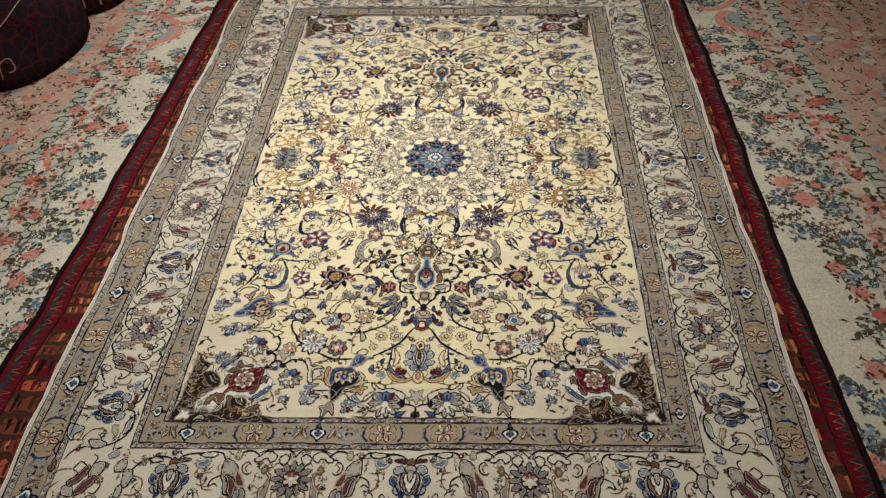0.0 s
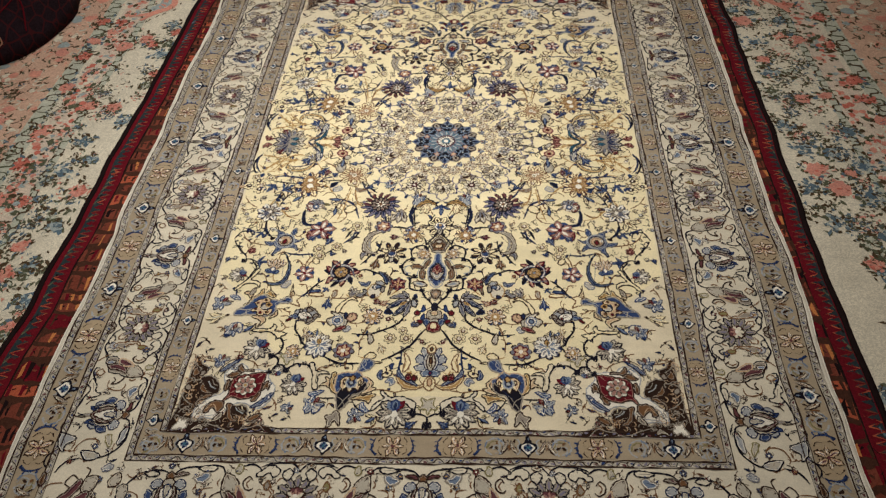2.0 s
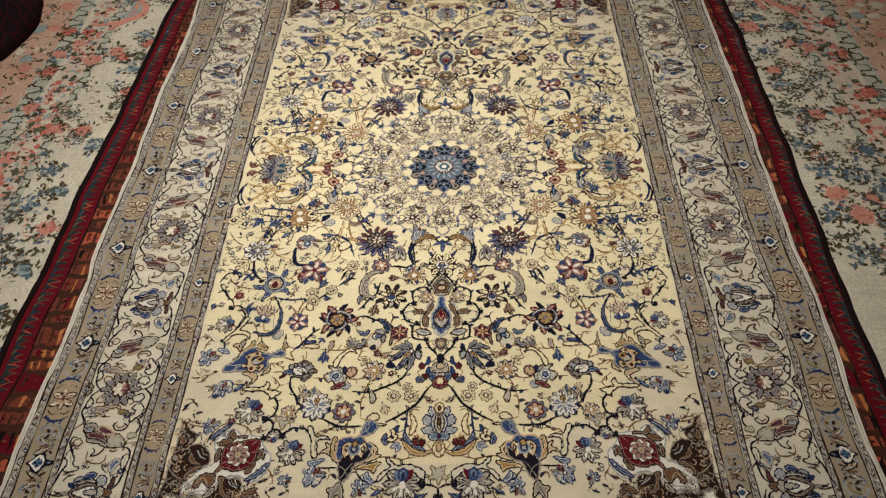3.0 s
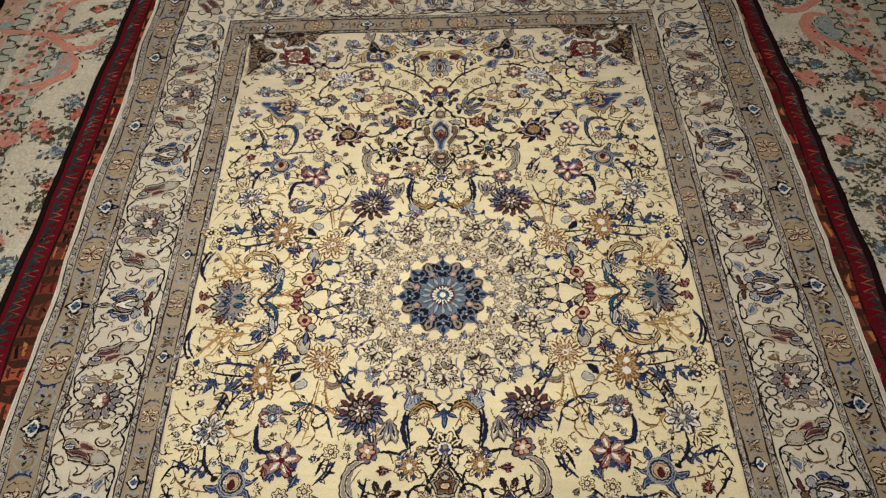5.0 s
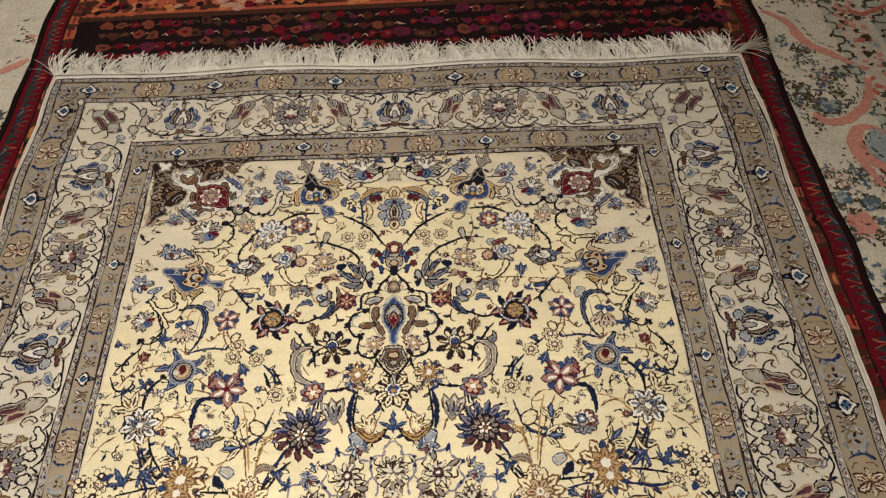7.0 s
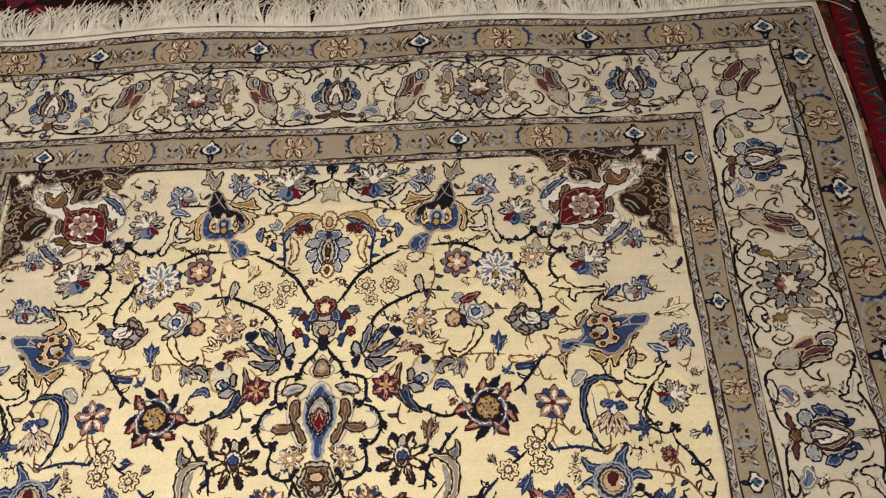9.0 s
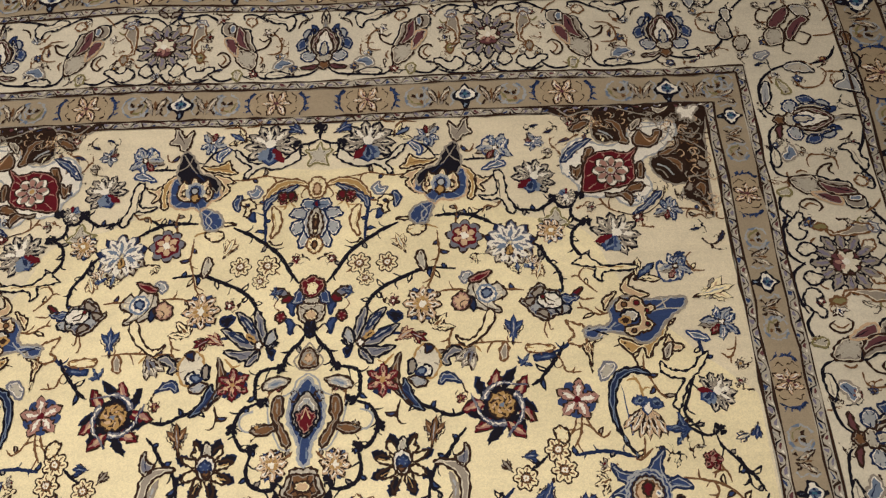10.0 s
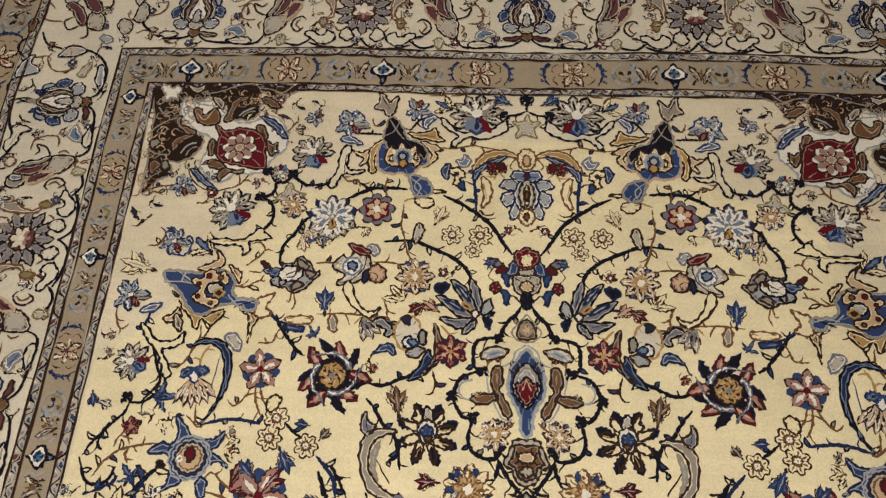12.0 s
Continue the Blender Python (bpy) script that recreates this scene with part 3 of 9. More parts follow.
def butterfly():
    """Peach blossom drawn in thin dark lines between two blue crescents."""
    m = Motif()
    m.add(smooth([(1.5, -0.85), (1.75, 0), (1.5, 0.85), (0, 0.95), (-1.5, 0.85), (-1.75, 0), (-1.5, -0.85), (0, -0.95)], 4, True), "sand", 1.5)
    for a in (40, 140, 220, 320):
        m.petal(a, 0.05, 1.05, 0.20, "peach", 3, "umber", 0.11, hook=0.2 if a in (140, 320) else -0.2, vein="wine")
    for a in (90, 270):
        m.petal(a, 0.1, 0.95, 0.13, "peach", 5, "umber", 0.06, vein="stone")
    m.disc(0.16, "wine", 8, lobes=5, depth=0.1)
    for s in (-1, 1):
        m.line([(s * 0.95, 0.85), (s * 1.3, 0.5), (s * 1.2, 0.1)], 0.09, "umber", 4, True)
        m.line([(s * 0.95, -0.85), (s * 1.3, -0.5), (s * 1.15, -0.15)], 0.09, "umber", 4, True)
        m.line([(s * 1.45, 0.9), (s * 1.8, 0.5), (s * 1.86, 0.0), (s * 1.75, -0.5), (s * 1.5, -0.9)], 0.26, "navy", 3, True)
        m.line([(s * 1.52, 0.72), (s * 1.78, 0.42), (s * 1.84, 0.0), (s * 1.75, -0.4)], 0.12, "blue", 4, True)
        for k in (-0.55, -0.1, 0.4):
            m.petal(s * 90, 1.7, 2.15, 0.07, "blue", 3, "", 0, 0, k, hook=0.15)
    return m


def swirl():
    """Pale ring of thin scrolls round a small dark leaf."""
    m = Motif()
    for k in range(9):
        a, b = radians(20 + 36 * k), radians(20 + 36 * (k + 1))
        m.line([(0.92 * math.sin(a), 0.9 * math.cos(a)), (0.92 * math.sin(b), 0.9 * math.cos(b))], 0.15, "sky" if k % 3 == 0 else "mist", 3)
    m.line([(0.1, 0.75), (0.5, 0.4), (0.35, -0.1), (-0.1, -0.05), (-0.1, 0.3)], 0.13, "mist", 3.5)
    m.line([(-0.75, 0.2), (-0.35, -0.5), (0.2, -0.55)], 0.11, "olive", 3.5)
    m.petal(35, 0.0, 0.5, 0.13, "umber", 5, "", 0, 0.05, -0.1)
    m.petal(-60, 0.1, 0.6, 0.12, "umber", 5, "", 0, 0, -0.1)
    m.petal(150, 0.1, 0.5, 0.11, "brown", 5, "", 0, 0.05, -0.15)
    return m


def leaflets():
    """Two upright brown leaves with small dark marks between pale curls."""
    m = Motif()
    for s in (-1, 1):
        m.petal(s * 14, -0.75, 0.8, 0.16, "stone", 3, "umber", 0.09, s * 0.3, 0.0, hook=s * 0.25, vein="brown")
        m.petal(s * 60, 0.1, 0.6, 0.09, "umber", 4, "", 0, s * 0.25, 0.35, hook=s * 0.2)
        m.petal(s * 120, 0.1, 0.55, 0.09, "umber", 4, "", 0, s * 0.25, -0.4, hook=s * 0.2)
        m.line([(s * 0.75, 0.8), (s * 1.05, 0.4), (s * 0.8, 0.0), (s * 1.0, -0.5), (s * 0.7, -0.85)], 0.12, "mist", 3)
    m.petal(0, -0.4, 0.5, 0.08, "brown", 5)
    return m


def top_palmette():
    m = Motif()
    m.blob("gold", "umber", 3, (0.61, 0.59), (0.86, 0.49), (1.08, 0.19), (1.08, -0.35), (0.99, -0.67), (0.81, -0.61), (0.91, -0.23), (0.83, 0.13))
    m.blob("peach", "umber", 3, (1.08, 0.19), (1.36, 0.08), (1.61, 0.16), (1.45, -0.02), (1.26, -0.14), (1.38, -0.42), (1.14, -0.27))
    m.blob("gold", "umber", 3, (-0.12, 0.90), (-0.45, 0.90), (-0.83, 0.97), (-1.04, 1.11), (-1.16, 0.81), (-1.36, 0.62), (-1.12, 0.57), (-0.75, 0.67), (-0.47, 0.68))
    m.blob("peach", "umber", 3, (-0.57, 0.57), (-1.00, 0.47), (-1.32, 0.24), (-1.06, 0.19), (-1.16, -0.03), (-0.98, -0.25), (-0.71, -0.41), (-0.96, -0.01), (-0.81, 0.31))
    m.blob("ink", "stone", 5, (0.49, 1.51), (0.62, 1.03), (0.65, 0.65), (0.43, 0.27), (0.06, 0.16), (-0.41, 0.16), (-0.73, -0.09), (-0.81, 0.17), (-0.57, 0.49), (-0.14, 0.66), (0.02, 1.04), (0.21, 1.37))
    m.blob("blue", "peach", 4, (0.65, 0.53), (0.82, 0.23), (0.81, -0.23), (0.71, -0.55), (0.36, -0.70), (-0.04, -0.66), (-0.23, -0.80), (-0.47, -0.61), (-0.57, -0.43), (-0.86, -0.31), (-0.83, 0.05), (-0.39, 0.34), (0.25, 0.38))
    m.line([(0.49, 1.39), (0.17, 0.86), (-0.02, 0.64)], 0.040, "stone", 6)
    m.line([(0.17, 1.31), (0.33, 0.95), (0.59, 0.77)], 0.040, "stone", 6)
    m.blob("peach", "umber", 6, (0.51, -0.29), (0.53, 0.09), (0.37, 0.37), (0.20, 0.20), (0.04, 0.50), (-0.16, 0.24), (-0.41, 0.38), (-0.51, 0.09), (-0.63, -0.13), (-0.49, -0.43), (-0.31, -0.28), (-0.10, -0.36), (0.16, -0.42))
    m.blob("blue", "mist", 8, (0.22, -0.20), (0.20, 0.12), (-0.02, 0.24), (-0.24, 0.12), (-0.29, -0.18), (-0.10, -0.36))
    m.disc(0.15, "ink", 9, -0.02, -0.04, 0, 0, 1.0)
    m.disc(0.10, "mist", 9.5, -0.02, -0.04, 0, 0, 1.0)
    m.blob("gold", "umber", 9, (0.10, -0.32), (-0.04, -0.14), (-0.20, -0.32), (-0.06, -0.48))
    m.blob("brown", "umber", 6, (0.39, -0.20), (0.35, 0.06), (0.26, -0.20))
    m.blob("brown", "umber", 6, (-0.39, -0.13), (-0.45, 0.13), (-0.53, -0.13))
    m.blob("blue", "stone", 4, (-0.27, -0.69), (-0.35, -1.15), (-0.51, -1.49), (-0.86, -1.51), (-1.06, -1.26), (-0.92, -0.93), (-0.63, -0.77))
    m.line([(-0.33, -0.83), (-0.66, -1.15), (-0.57, -1.47)], 0.040, "mist", 7)
    m.line([(-0.67, -0.81), (-0.47, -1.15), (-0.74, -1.47)], 0.040, "mist", 7)
    m.blob("cream", "umber", 3, (-1.06, -1.26), (-1.49, -1.30), (-1.14, -1.38))
    m.blob("cream", "umber", 3, (-0.51, -1.61), (-0.78, -1.53), (-1.06, -1.60), (-1.10, -1.80), (-0.84, -1.93), (-0.60, -1.79))
    return m


def blue_palmette():
    m = Motif()
    m.blob("peach", "umber", 3, (0.55, 0.63), (0.13, 0.85), (-0.05, 1.03), (0.15, 1.37), (-0.21, 1.06), (-0.24, 0.76), (0.17, 0.55))
    m.blob("peach", "umber", 3, (-0.42, 0.78), (-0.66, 0.66), (-0.85, 0.51), (-0.81, 0.19), (-0.67, 0.40))
    m.blob("gold", "umber", 3, (1.21, -0.15), (0.93, -0.41), (0.80, -0.68), (0.52, -0.94), (0.27, -1.35), (0.15, -1.01), (-0.19, -1.19), (-0.53, -0.79), (-0.31, -0.73), (0.09, -0.92), (0.48, -0.76), (0.81, -0.40))
    m.blob("peach", "umber", 3, (1.33, -1.01), (1.05, -0.88), (0.93, -0.66), (0.78, -0.94), (1.10, -1.16))
    m.blob("stone", "umber", 4, (0.98, -0.88), (0.74, -1.04), (0.72, -1.42), (0.94, -1.22))
    m.blob("cream", "brown", 3, (-1.46, -0.32), (-1.70, -0.22), (-1.99, -0.10), (-1.83, -0.40), (-1.77, -0.58), (-1.95, -0.76), (-1.67, -0.90), (-1.44, -0.78))
    m.blob("peach", "umber", 3, (-0.98, -0.67), (-1.28, -0.86), (-1.33, -1.22), (-1.37, -1.70), (-1.43, -1.22), (-1.57, -0.94), (-1.36, -0.78))
    m.blob("blue", "stone", 4, (1.61, 0.50), (1.26, 0.56), (0.71, 0.51), (0.25, 0.51), (-0.16, 0.62), (-0.50, 0.50), (-0.71, 0.21), (-0.67, -0.07), (-0.85, -0.29), (-1.28, -0.31), (-1.50, -0.40), (-1.42, -0.66), (-1.18, -0.71), (-0.96, -0.53), (-0.53, -0.53), (-0.17, -0.65), (0.03, -0.85), (0.36, -0.86), (0.68, -0.60), (0.87, -0.31), (1.15, -0.03), (1.46, 0.17))
    m.line([(1.54, 0.16), (0.97, 0.17), (0.41, 0.08)], 0.040, "pebble", 6)
    m.line([(1.18, 0.55), (0.85, 0.33), (0.55, 0.15)], 0.040, "pebble", 6)
    m.line([(0.88, 0.53), (0.97, 0.19)], 0.040, "pebble", 6)
    m.blob("peach", "umber", 6, (0.65, 0.17), (0.57, 0.31), (0.35, 0.29), (0.27, 0.51), (0.01, 0.60), (-0.12, 0.46), (-0.32, 0.54), (-0.50, 0.32), (-0.44, 0.12), (-0.20, 0.20), (0.06, 0.12), (0.18, -0.08), (0.10, -0.30), (-0.23, -0.36), (-0.29, -0.53), (-0.07, -0.66), (0.16, -0.56), (0.38, -0.50), (0.56, -0.32), (0.44, -0.16), (0.36, -0.00))
    m.disc(0.09, "umber", 8, 0.41, 0.12, 0, 0, 1.0)
    m.disc(0.04, "maroon", 8.5, 0.41, 0.12, 0, 0, 1.0)
    m.disc(0.11, "umber", 8, 0.13, 0.38, 0, 0, 1.0)
    m.disc(0.06, "maroon", 8.5, 0.13, 0.38, 0, 0, 1.0)
    m.disc(0.11, "umber", 8, -0.24, 0.34, 0, 0, 1.0)
    m.disc(0.06, "brown", 8.5, -0.24, 0.34, 0, 0, 1.0)
    m.disc(0.09, "umber", 8, 0.38, -0.30, 0, 0, 1.0)
    m.disc(0.04, "maroon", 8.5, 0.38, -0.30, 0, 0, 1.0)
    m.disc(0.09, "umber", 8, -0.04, -0.50, 0, 0, 1.0)
    m.disc(0.04, "brown", 8.5, -0.04, -0.50, 0, 0, 1.0)
    m.blob("mist", "ink", 7, (0.14, -0.04), (0.08, 0.12), (-0.18, 0.14), (-0.37, -0.02), (-0.29, -0.18), (-0.02, -0.20))
    m.blob("umber", "gold", 8, (-0.10, -0.18), (-0.24, -0.04), (-0.43, -0.16), (-0.27, -0.30))
    m.line([(-0.55, -0.21), (-1.04, -0.67), (-1.36, -0.64)], 0.040, "mist", 6)
    m.line([(-0.69, -0.43), (-1.06, -0.37), (-1.44, -0.46)], 0.040, "mist", 6)
    m.line([(-0.78, -0.61), (-1.08, -0.49), (-1.38, -0.38)], 0.040, "ink", 6)
    return m


def heart():
    m = Motif()
    m.whole("cream", "brown", 5, (0.00, 1.52), (0.18, 1.42), (0.29, 1.20), (0.24, 0.90), (0.10, 0.74), (0.00, 0.72))
    m.whole("peach", "brown", 6, (0.00, 1.28), (0.10, 1.16), (0.10, 0.90), (0.00, 0.84))
    for side in (1, -1):
        m.line([(side * p, q) for p, q in ((0.26, 1.16), (0.41, 1.07), (0.53, 0.85), (0.45, 0.73))], 0.040, "brown", 3)
    m.whole("sky", "navy", 3, (0.00, 0.62), (0.33, 0.68), (0.49, 0.47), (0.28, 0.28), (0.00, 0.24))
    m.pair("sky", "navy", 3, (0.24, 0.28), (0.63, 0.35), (0.85, 0.09), (0.51, -0.03), (0.33, -0.14))
    m.pair("sky", "navy", 3, (0.33, -0.10), (0.69, -0.15), (0.79, -0.41), (0.61, -0.65), (0.37, -0.44))
    m.pair("sky", "navy", 3, (0.30, -0.42), (0.51, -0.77), (0.47, -1.09), (0.26, -0.96), (0.18, -0.64))
    m.pair("mist", "navy", 4, (0.16, 0.28), (0.37, -0.06), (0.35, -0.44), (0.20, -0.72), (0.08, -0.30))
    m.whole("pebble", "umber", 5, (0.00, 0.36), (0.18, 0.10), (0.24, -0.26), (0.14, -0.62), (0.00, -0.72))
    m.whole("cream", "umber", 7, (0.00, 0.16), (0.08, -0.10), (0.06, -0.50), (0.00, -0.62))
    m.whole("brown", "umber", 8, (0.00, -0.06), (0.06, -0.22), (0.00, -0.46))
    m.whole("cream", "brown", 5, (0.00, -0.70), (0.18, -0.80), (0.24, -1.04), (0.12, -1.24), (0.00, -1.30))
    m.whole("brown", "umber", 6, (0.00, -0.86), (0.08, -1.00), (0.00, -1.14))
    m.whole("maroon", "navy", 6, (0.00, 0.62), (0.08, 0.48), (0.00, 0.36))
    return m


def crown():
    m = Motif()
    m.whole("maroon", "umber", 5, (0.00, 0.78), (0.18, 0.68), (0.34, 0.62), (0.37, 0.40), (0.26, 0.18), (0.00, 0.04))
    m.whole("peach", "maroon", 7, (0.00, 0.56), (0.18, 0.46), (0.14, 0.18), (0.00, 0.10))
    m.pair("blue", "navy", 4, (0.28, 0.36), (0.47, 0.24), (0.57, -0.11), (0.43, -0.16), (0.26, -0.04))
    m.whole("stone", "umber", 4, (0.00, 0.14), (0.22, 0.06), (0.22, -0.12), (0.00, -0.20))
    m.whole("stone", "umber", 5, (0.00, -0.16), (0.36, -0.18), (0.41, -0.44), (0.30, -0.70), (0.00, -0.82))
    m.whole("gold", "umber", 7, (0.00, -0.34), (0.18, -0.46), (0.16, -0.64), (0.00, -0.70))
    m.whole("ink", "ink", 6, (0.00, -0.66), (0.16, -0.90), (0.12, -1.18), (0.00, -1.24))
    for side in (1, -1):
        m.line([(side * p, q) for p, q in ((0.18, -1.04), (0.39, -0.82), (0.53, -0.90), (0.51, -1.12))], 0.048, "umber", 3)
    m.pair("maroon", "umber", 3, (0.93, -0.03), (0.71, 0.15), (0.57, 0.05), (0.73, -0.11))
    m.pair("grey", "umber", 3, (1.18, 0.31), (0.95, 0.39), (0.71, 0.19), (0.95, 0.11))
    m.pair("blue", "navy", 3, (0.73, -0.13), (0.53, -0.17), (0.55, -0.51), (0.65, -0.41))
    m.pair("maroon", "umber", 3, (1.09, -0.53), (0.89, -0.39), (0.77, -0.59), (0.95, -0.75))
    m.pair("blue", "navy", 3, (0.75, -0.63), (0.51, -0.76), (0.61, -1.13), (0.69, -0.87))
    for side in (1, -1):
        m.line([(side * p, q) for p, q in ((0.95, 0.15), (1.14, -0.19), (0.97, -0.37))], 0.040, "brown", 2)
    return m


def pendant():
    m = Motif()
    for side in (1, -1):
        m.line([(side * p, q) for p, q in ((0.00, 1.48), (0.30, 1.28), (0.42, 0.96), (0.73, 0.79), (0.99, 0.73))], 0.052, "mist", 4)
    m.whole("blue", "mist", 5, (0.00, 1.36), (0.24, 1.10), (0.32, 0.98), (0.47, 0.74), (0.53, 0.30), (0.48, -0.06), (0.28, -0.40), (0.18, -0.68), (0.18, -1.00), (0.00, -1.20))
    m.whole("pebble", "ink", 7, (0.00, 0.94), (0.24, 0.70), (0.38, 0.38), (0.36, 0.08), (0.22, -0.14), (0.00, -0.40))
    m.whole("mist", "stone", 8, (0.00, 0.78), (0.22, 0.58), (0.30, 0.28), (0.20, -0.04), (0.00, -0.26))
    m.whole("maroon", "ink", 9, (0.00, 0.52), (0.18, 0.32), (0.30, 0.34), (0.28, 0.12), (0.18, -0.10), (0.00, -0.30))
    for side in (1, -1):
        m.line([(side * p, q) for p, q in ((0.00, 0.44), (0.12, 0.12))], 0.040, "peach", 12)
    m.pair("brown", "umber", 4, (0.97, 0.71), (0.73, 0.79), (0.67, 0.31), (0.77, 0.15), (0.59, -0.16), (0.42, -0.48), (0.50, -0.68), (0.69, -0.48), (0.83, -0.05), (0.99, 0.27))
    m.pair("stone", "brown", 6, (0.89, 0.61), (0.79, 0.61), (0.79, 0.29), (0.87, 0.27))
    m.pair("brown", "umber", 4, (1.58, -0.17), (1.27, -0.03), (0.91, -0.01), (0.89, -0.17), (1.23, -0.31))
    m.pair("pebble", "umber", 4, (1.31, 1.17), (0.97, 1.39), (0.51, 1.30), (0.71, 1.09), (1.19, 0.99))
    m.pair("sky", "mist", 6, (1.11, 1.17), (0.85, 1.27), (0.71, 1.21), (1.01, 1.09))
    for side in (1, -1):
        m.line([(side * p, q) for p, q in ((1.52, 0.39), (1.82, 0.29), (1.90, 0.05), (1.74, -0.17), (1.48, -0.19))], 0.060, "mist", 4)
    for side in (1, -1):
        m.line([(side * p, q) for p, q in ((1.13, 0.67), (1.07, 0.11), (0.85, -0.39), (0.65, -0.70), (0.40, -0.72))], 0.052, "mist", 4)
    m.pair("stone", "umber", 5, (0.38, 0.96), (0.24, 0.88), (0.36, 0.64), (0.47, 0.74))
    return m


def tan_drop():
    m = Motif()
    m.whole("pebble", "umber", 4, (0.00, 0.56), (0.34, 0.52), (0.44, 0.28), (0.61, -0.12), (0.40, -0.26), (0.28, -0.54), (0.00, -0.70))
    m.whole("brown", "umber", 5, (0.00, 0.38), (0.30, 0.40), (0.34, 0.16), (0.46, -0.10), (0.30, -0.20), (0.22, -0.44), (0.00, -0.54))
    m.whole("stone", "umber", 7, (0.00, -0.16), (0.20, -0.30), (0.00, -0.46))
    m.whole("peach", "umber", 8, (0.00, 0.22), (0.22, 0.12), (0.16, -0.06), (0.00, -0.08))
    for side in (1, -1):
        m.line([(side * p, q) for p, q in ((0.30, 0.22), (0.18, 0.04), (0.30, -0.12))], 0.040, "ink", 8)
    return m


def drop_bud():
    m = Motif()
    for side in (1, -1):
        m.line([(side * p, q) for p, q in ((0.00, 0.50), (0.26, 0.18), (0.43, -0.06), (0.26, -0.30), (0.00, -0.36))], 0.052, "stone", 4)
    m.whole("brown", "umber", 5, (0.00, 0.34), (0.22, 0.12), (0.26, -0.20), (0.00, -0.28))
    m.whole("gold", "stone", 7, (0.00, 0.20), (0.16, 0.02), (0.00, -0.16))
    return m


def lily():
    m = Motif()
    m.blob("grey", "ink", 4, (0.67, 0.97), (0.28, 0.80), (-0.00, 0.36), (-0.18, -0.10), (0.10, 0.06), (0.41, 0.52))
    m.blob("mist", "navy", 6, (0.51, 0.83), (0.24, 0.64), (0.06, 0.28), (0.28, 0.50))
    m.blob("grey", "ink", 4, (1.07, 0.43), (0.59, 0.33), (0.18, 0.02), (-0.12, -0.18), (0.34, -0.20), (0.67, 0.03))
    m.blob("mist", "navy", 6, (0.83, 0.33), (0.53, 0.23), (0.22, -0.02), (0.49, 0.08))
    m.blob("grey", "ink", 4, (0.06, 1.04), (-0.16, 0.76), (-0.28, 0.28), (-0.22, -0.04), (-0.06, 0.26), (0.08, 0.72))
    m.blob("grey", "ink", 4, (0.95, -0.25), (0.42, -0.26), (-0.02, -0.24), (0.28, -0.56), (0.57, -0.50))
    m.blob("grey", "ink", 4, (0.26, -0.76), (0.18, -0.48), (-0.12, -0.28), (-0.06, -0.56))
    m.blob("grey", "ink", 4, (-0.28, 0.08), (-0.49, 0.40), (-0.61, 0.11), (-0.38, -0.20))
    m.blob("grey", "ink", 4, (-0.36, -0.14), (-0.65, -0.01), (-0.55, -0.15), (-0.37, -0.28))
    m.blob("ink", "navy", 3, (1.16, 0.75), (0.89, 0.87), (0.69, 0.79), (0.95, 0.49))
    m.blob("ink", "navy", 3, (-0.34, -0.28), (-0.57, -0.27), (-0.49, -0.56))
    m.blob("umber", "gold", 6, (0.30, 0.24), (0.12, 0.18), (0.02, 0.04), (0.20, 0.08))
    m.blob("white", "umber", 8, (0.02, -0.12), (-0.08, 0.02), (-0.22, -0.10), (-0.10, -0.24))
    return m


def side_flower():
    m = Motif()
    m.blob("pebble", "umber", 3, (0.77, -0.03), (0.53, 0.37), (0.27, 0.30), (0.04, 0.74), (-0.28, 0.44), (-0.41, 0.06), (-0.26, -0.32), (0.16, -0.54), (0.61, -0.58), (0.36, -0.26))
    m.blob("white", "sky", 5, (0.45, -0.00), (0.31, 0.26), (0.04, 0.28), (-0.12, 0.04), (0.02, -0.22), (0.30, -0.22))
    m.blob("sky", "navy", 6, (0.32, 0.02), (0.20, 0.18), (0.02, 0.08), (0.10, -0.12))
    m.line([(0.52, -0.54), (0.14, -0.42), (-0.18, -0.06), (-0.24, 0.40)], 0.040, "umber", 6)
    m.blob("maroon", "umber", 5, (0.35, 0.77), (0.04, 0.74), (-0.36, 0.54), (-0.24, 0.40), (0.08, 0.48))
    m.blob("rose", "umber", 4, (-0.31, -0.22), (-0.41, 0.02), (-0.61, 0.11), (-0.87, -0.11), (-0.83, -0.41), (-0.55, -0.49))
    m.line([(-0.49, -0.17), (-0.63, -0.27), (-0.59, -0.43)], 0.040, "umber", 6)
    m.blob("sky", "grey", 4, (-0.24, 0.70), (-0.48, 0.78), (-0.63, 0.56), (-0.46, 0.40))
    m.blob("navy", "ink", 4, (-0.16, -0.34), (-0.28, -0.06), (-0.37, -0.32), (-0.25, -0.52))
    return m


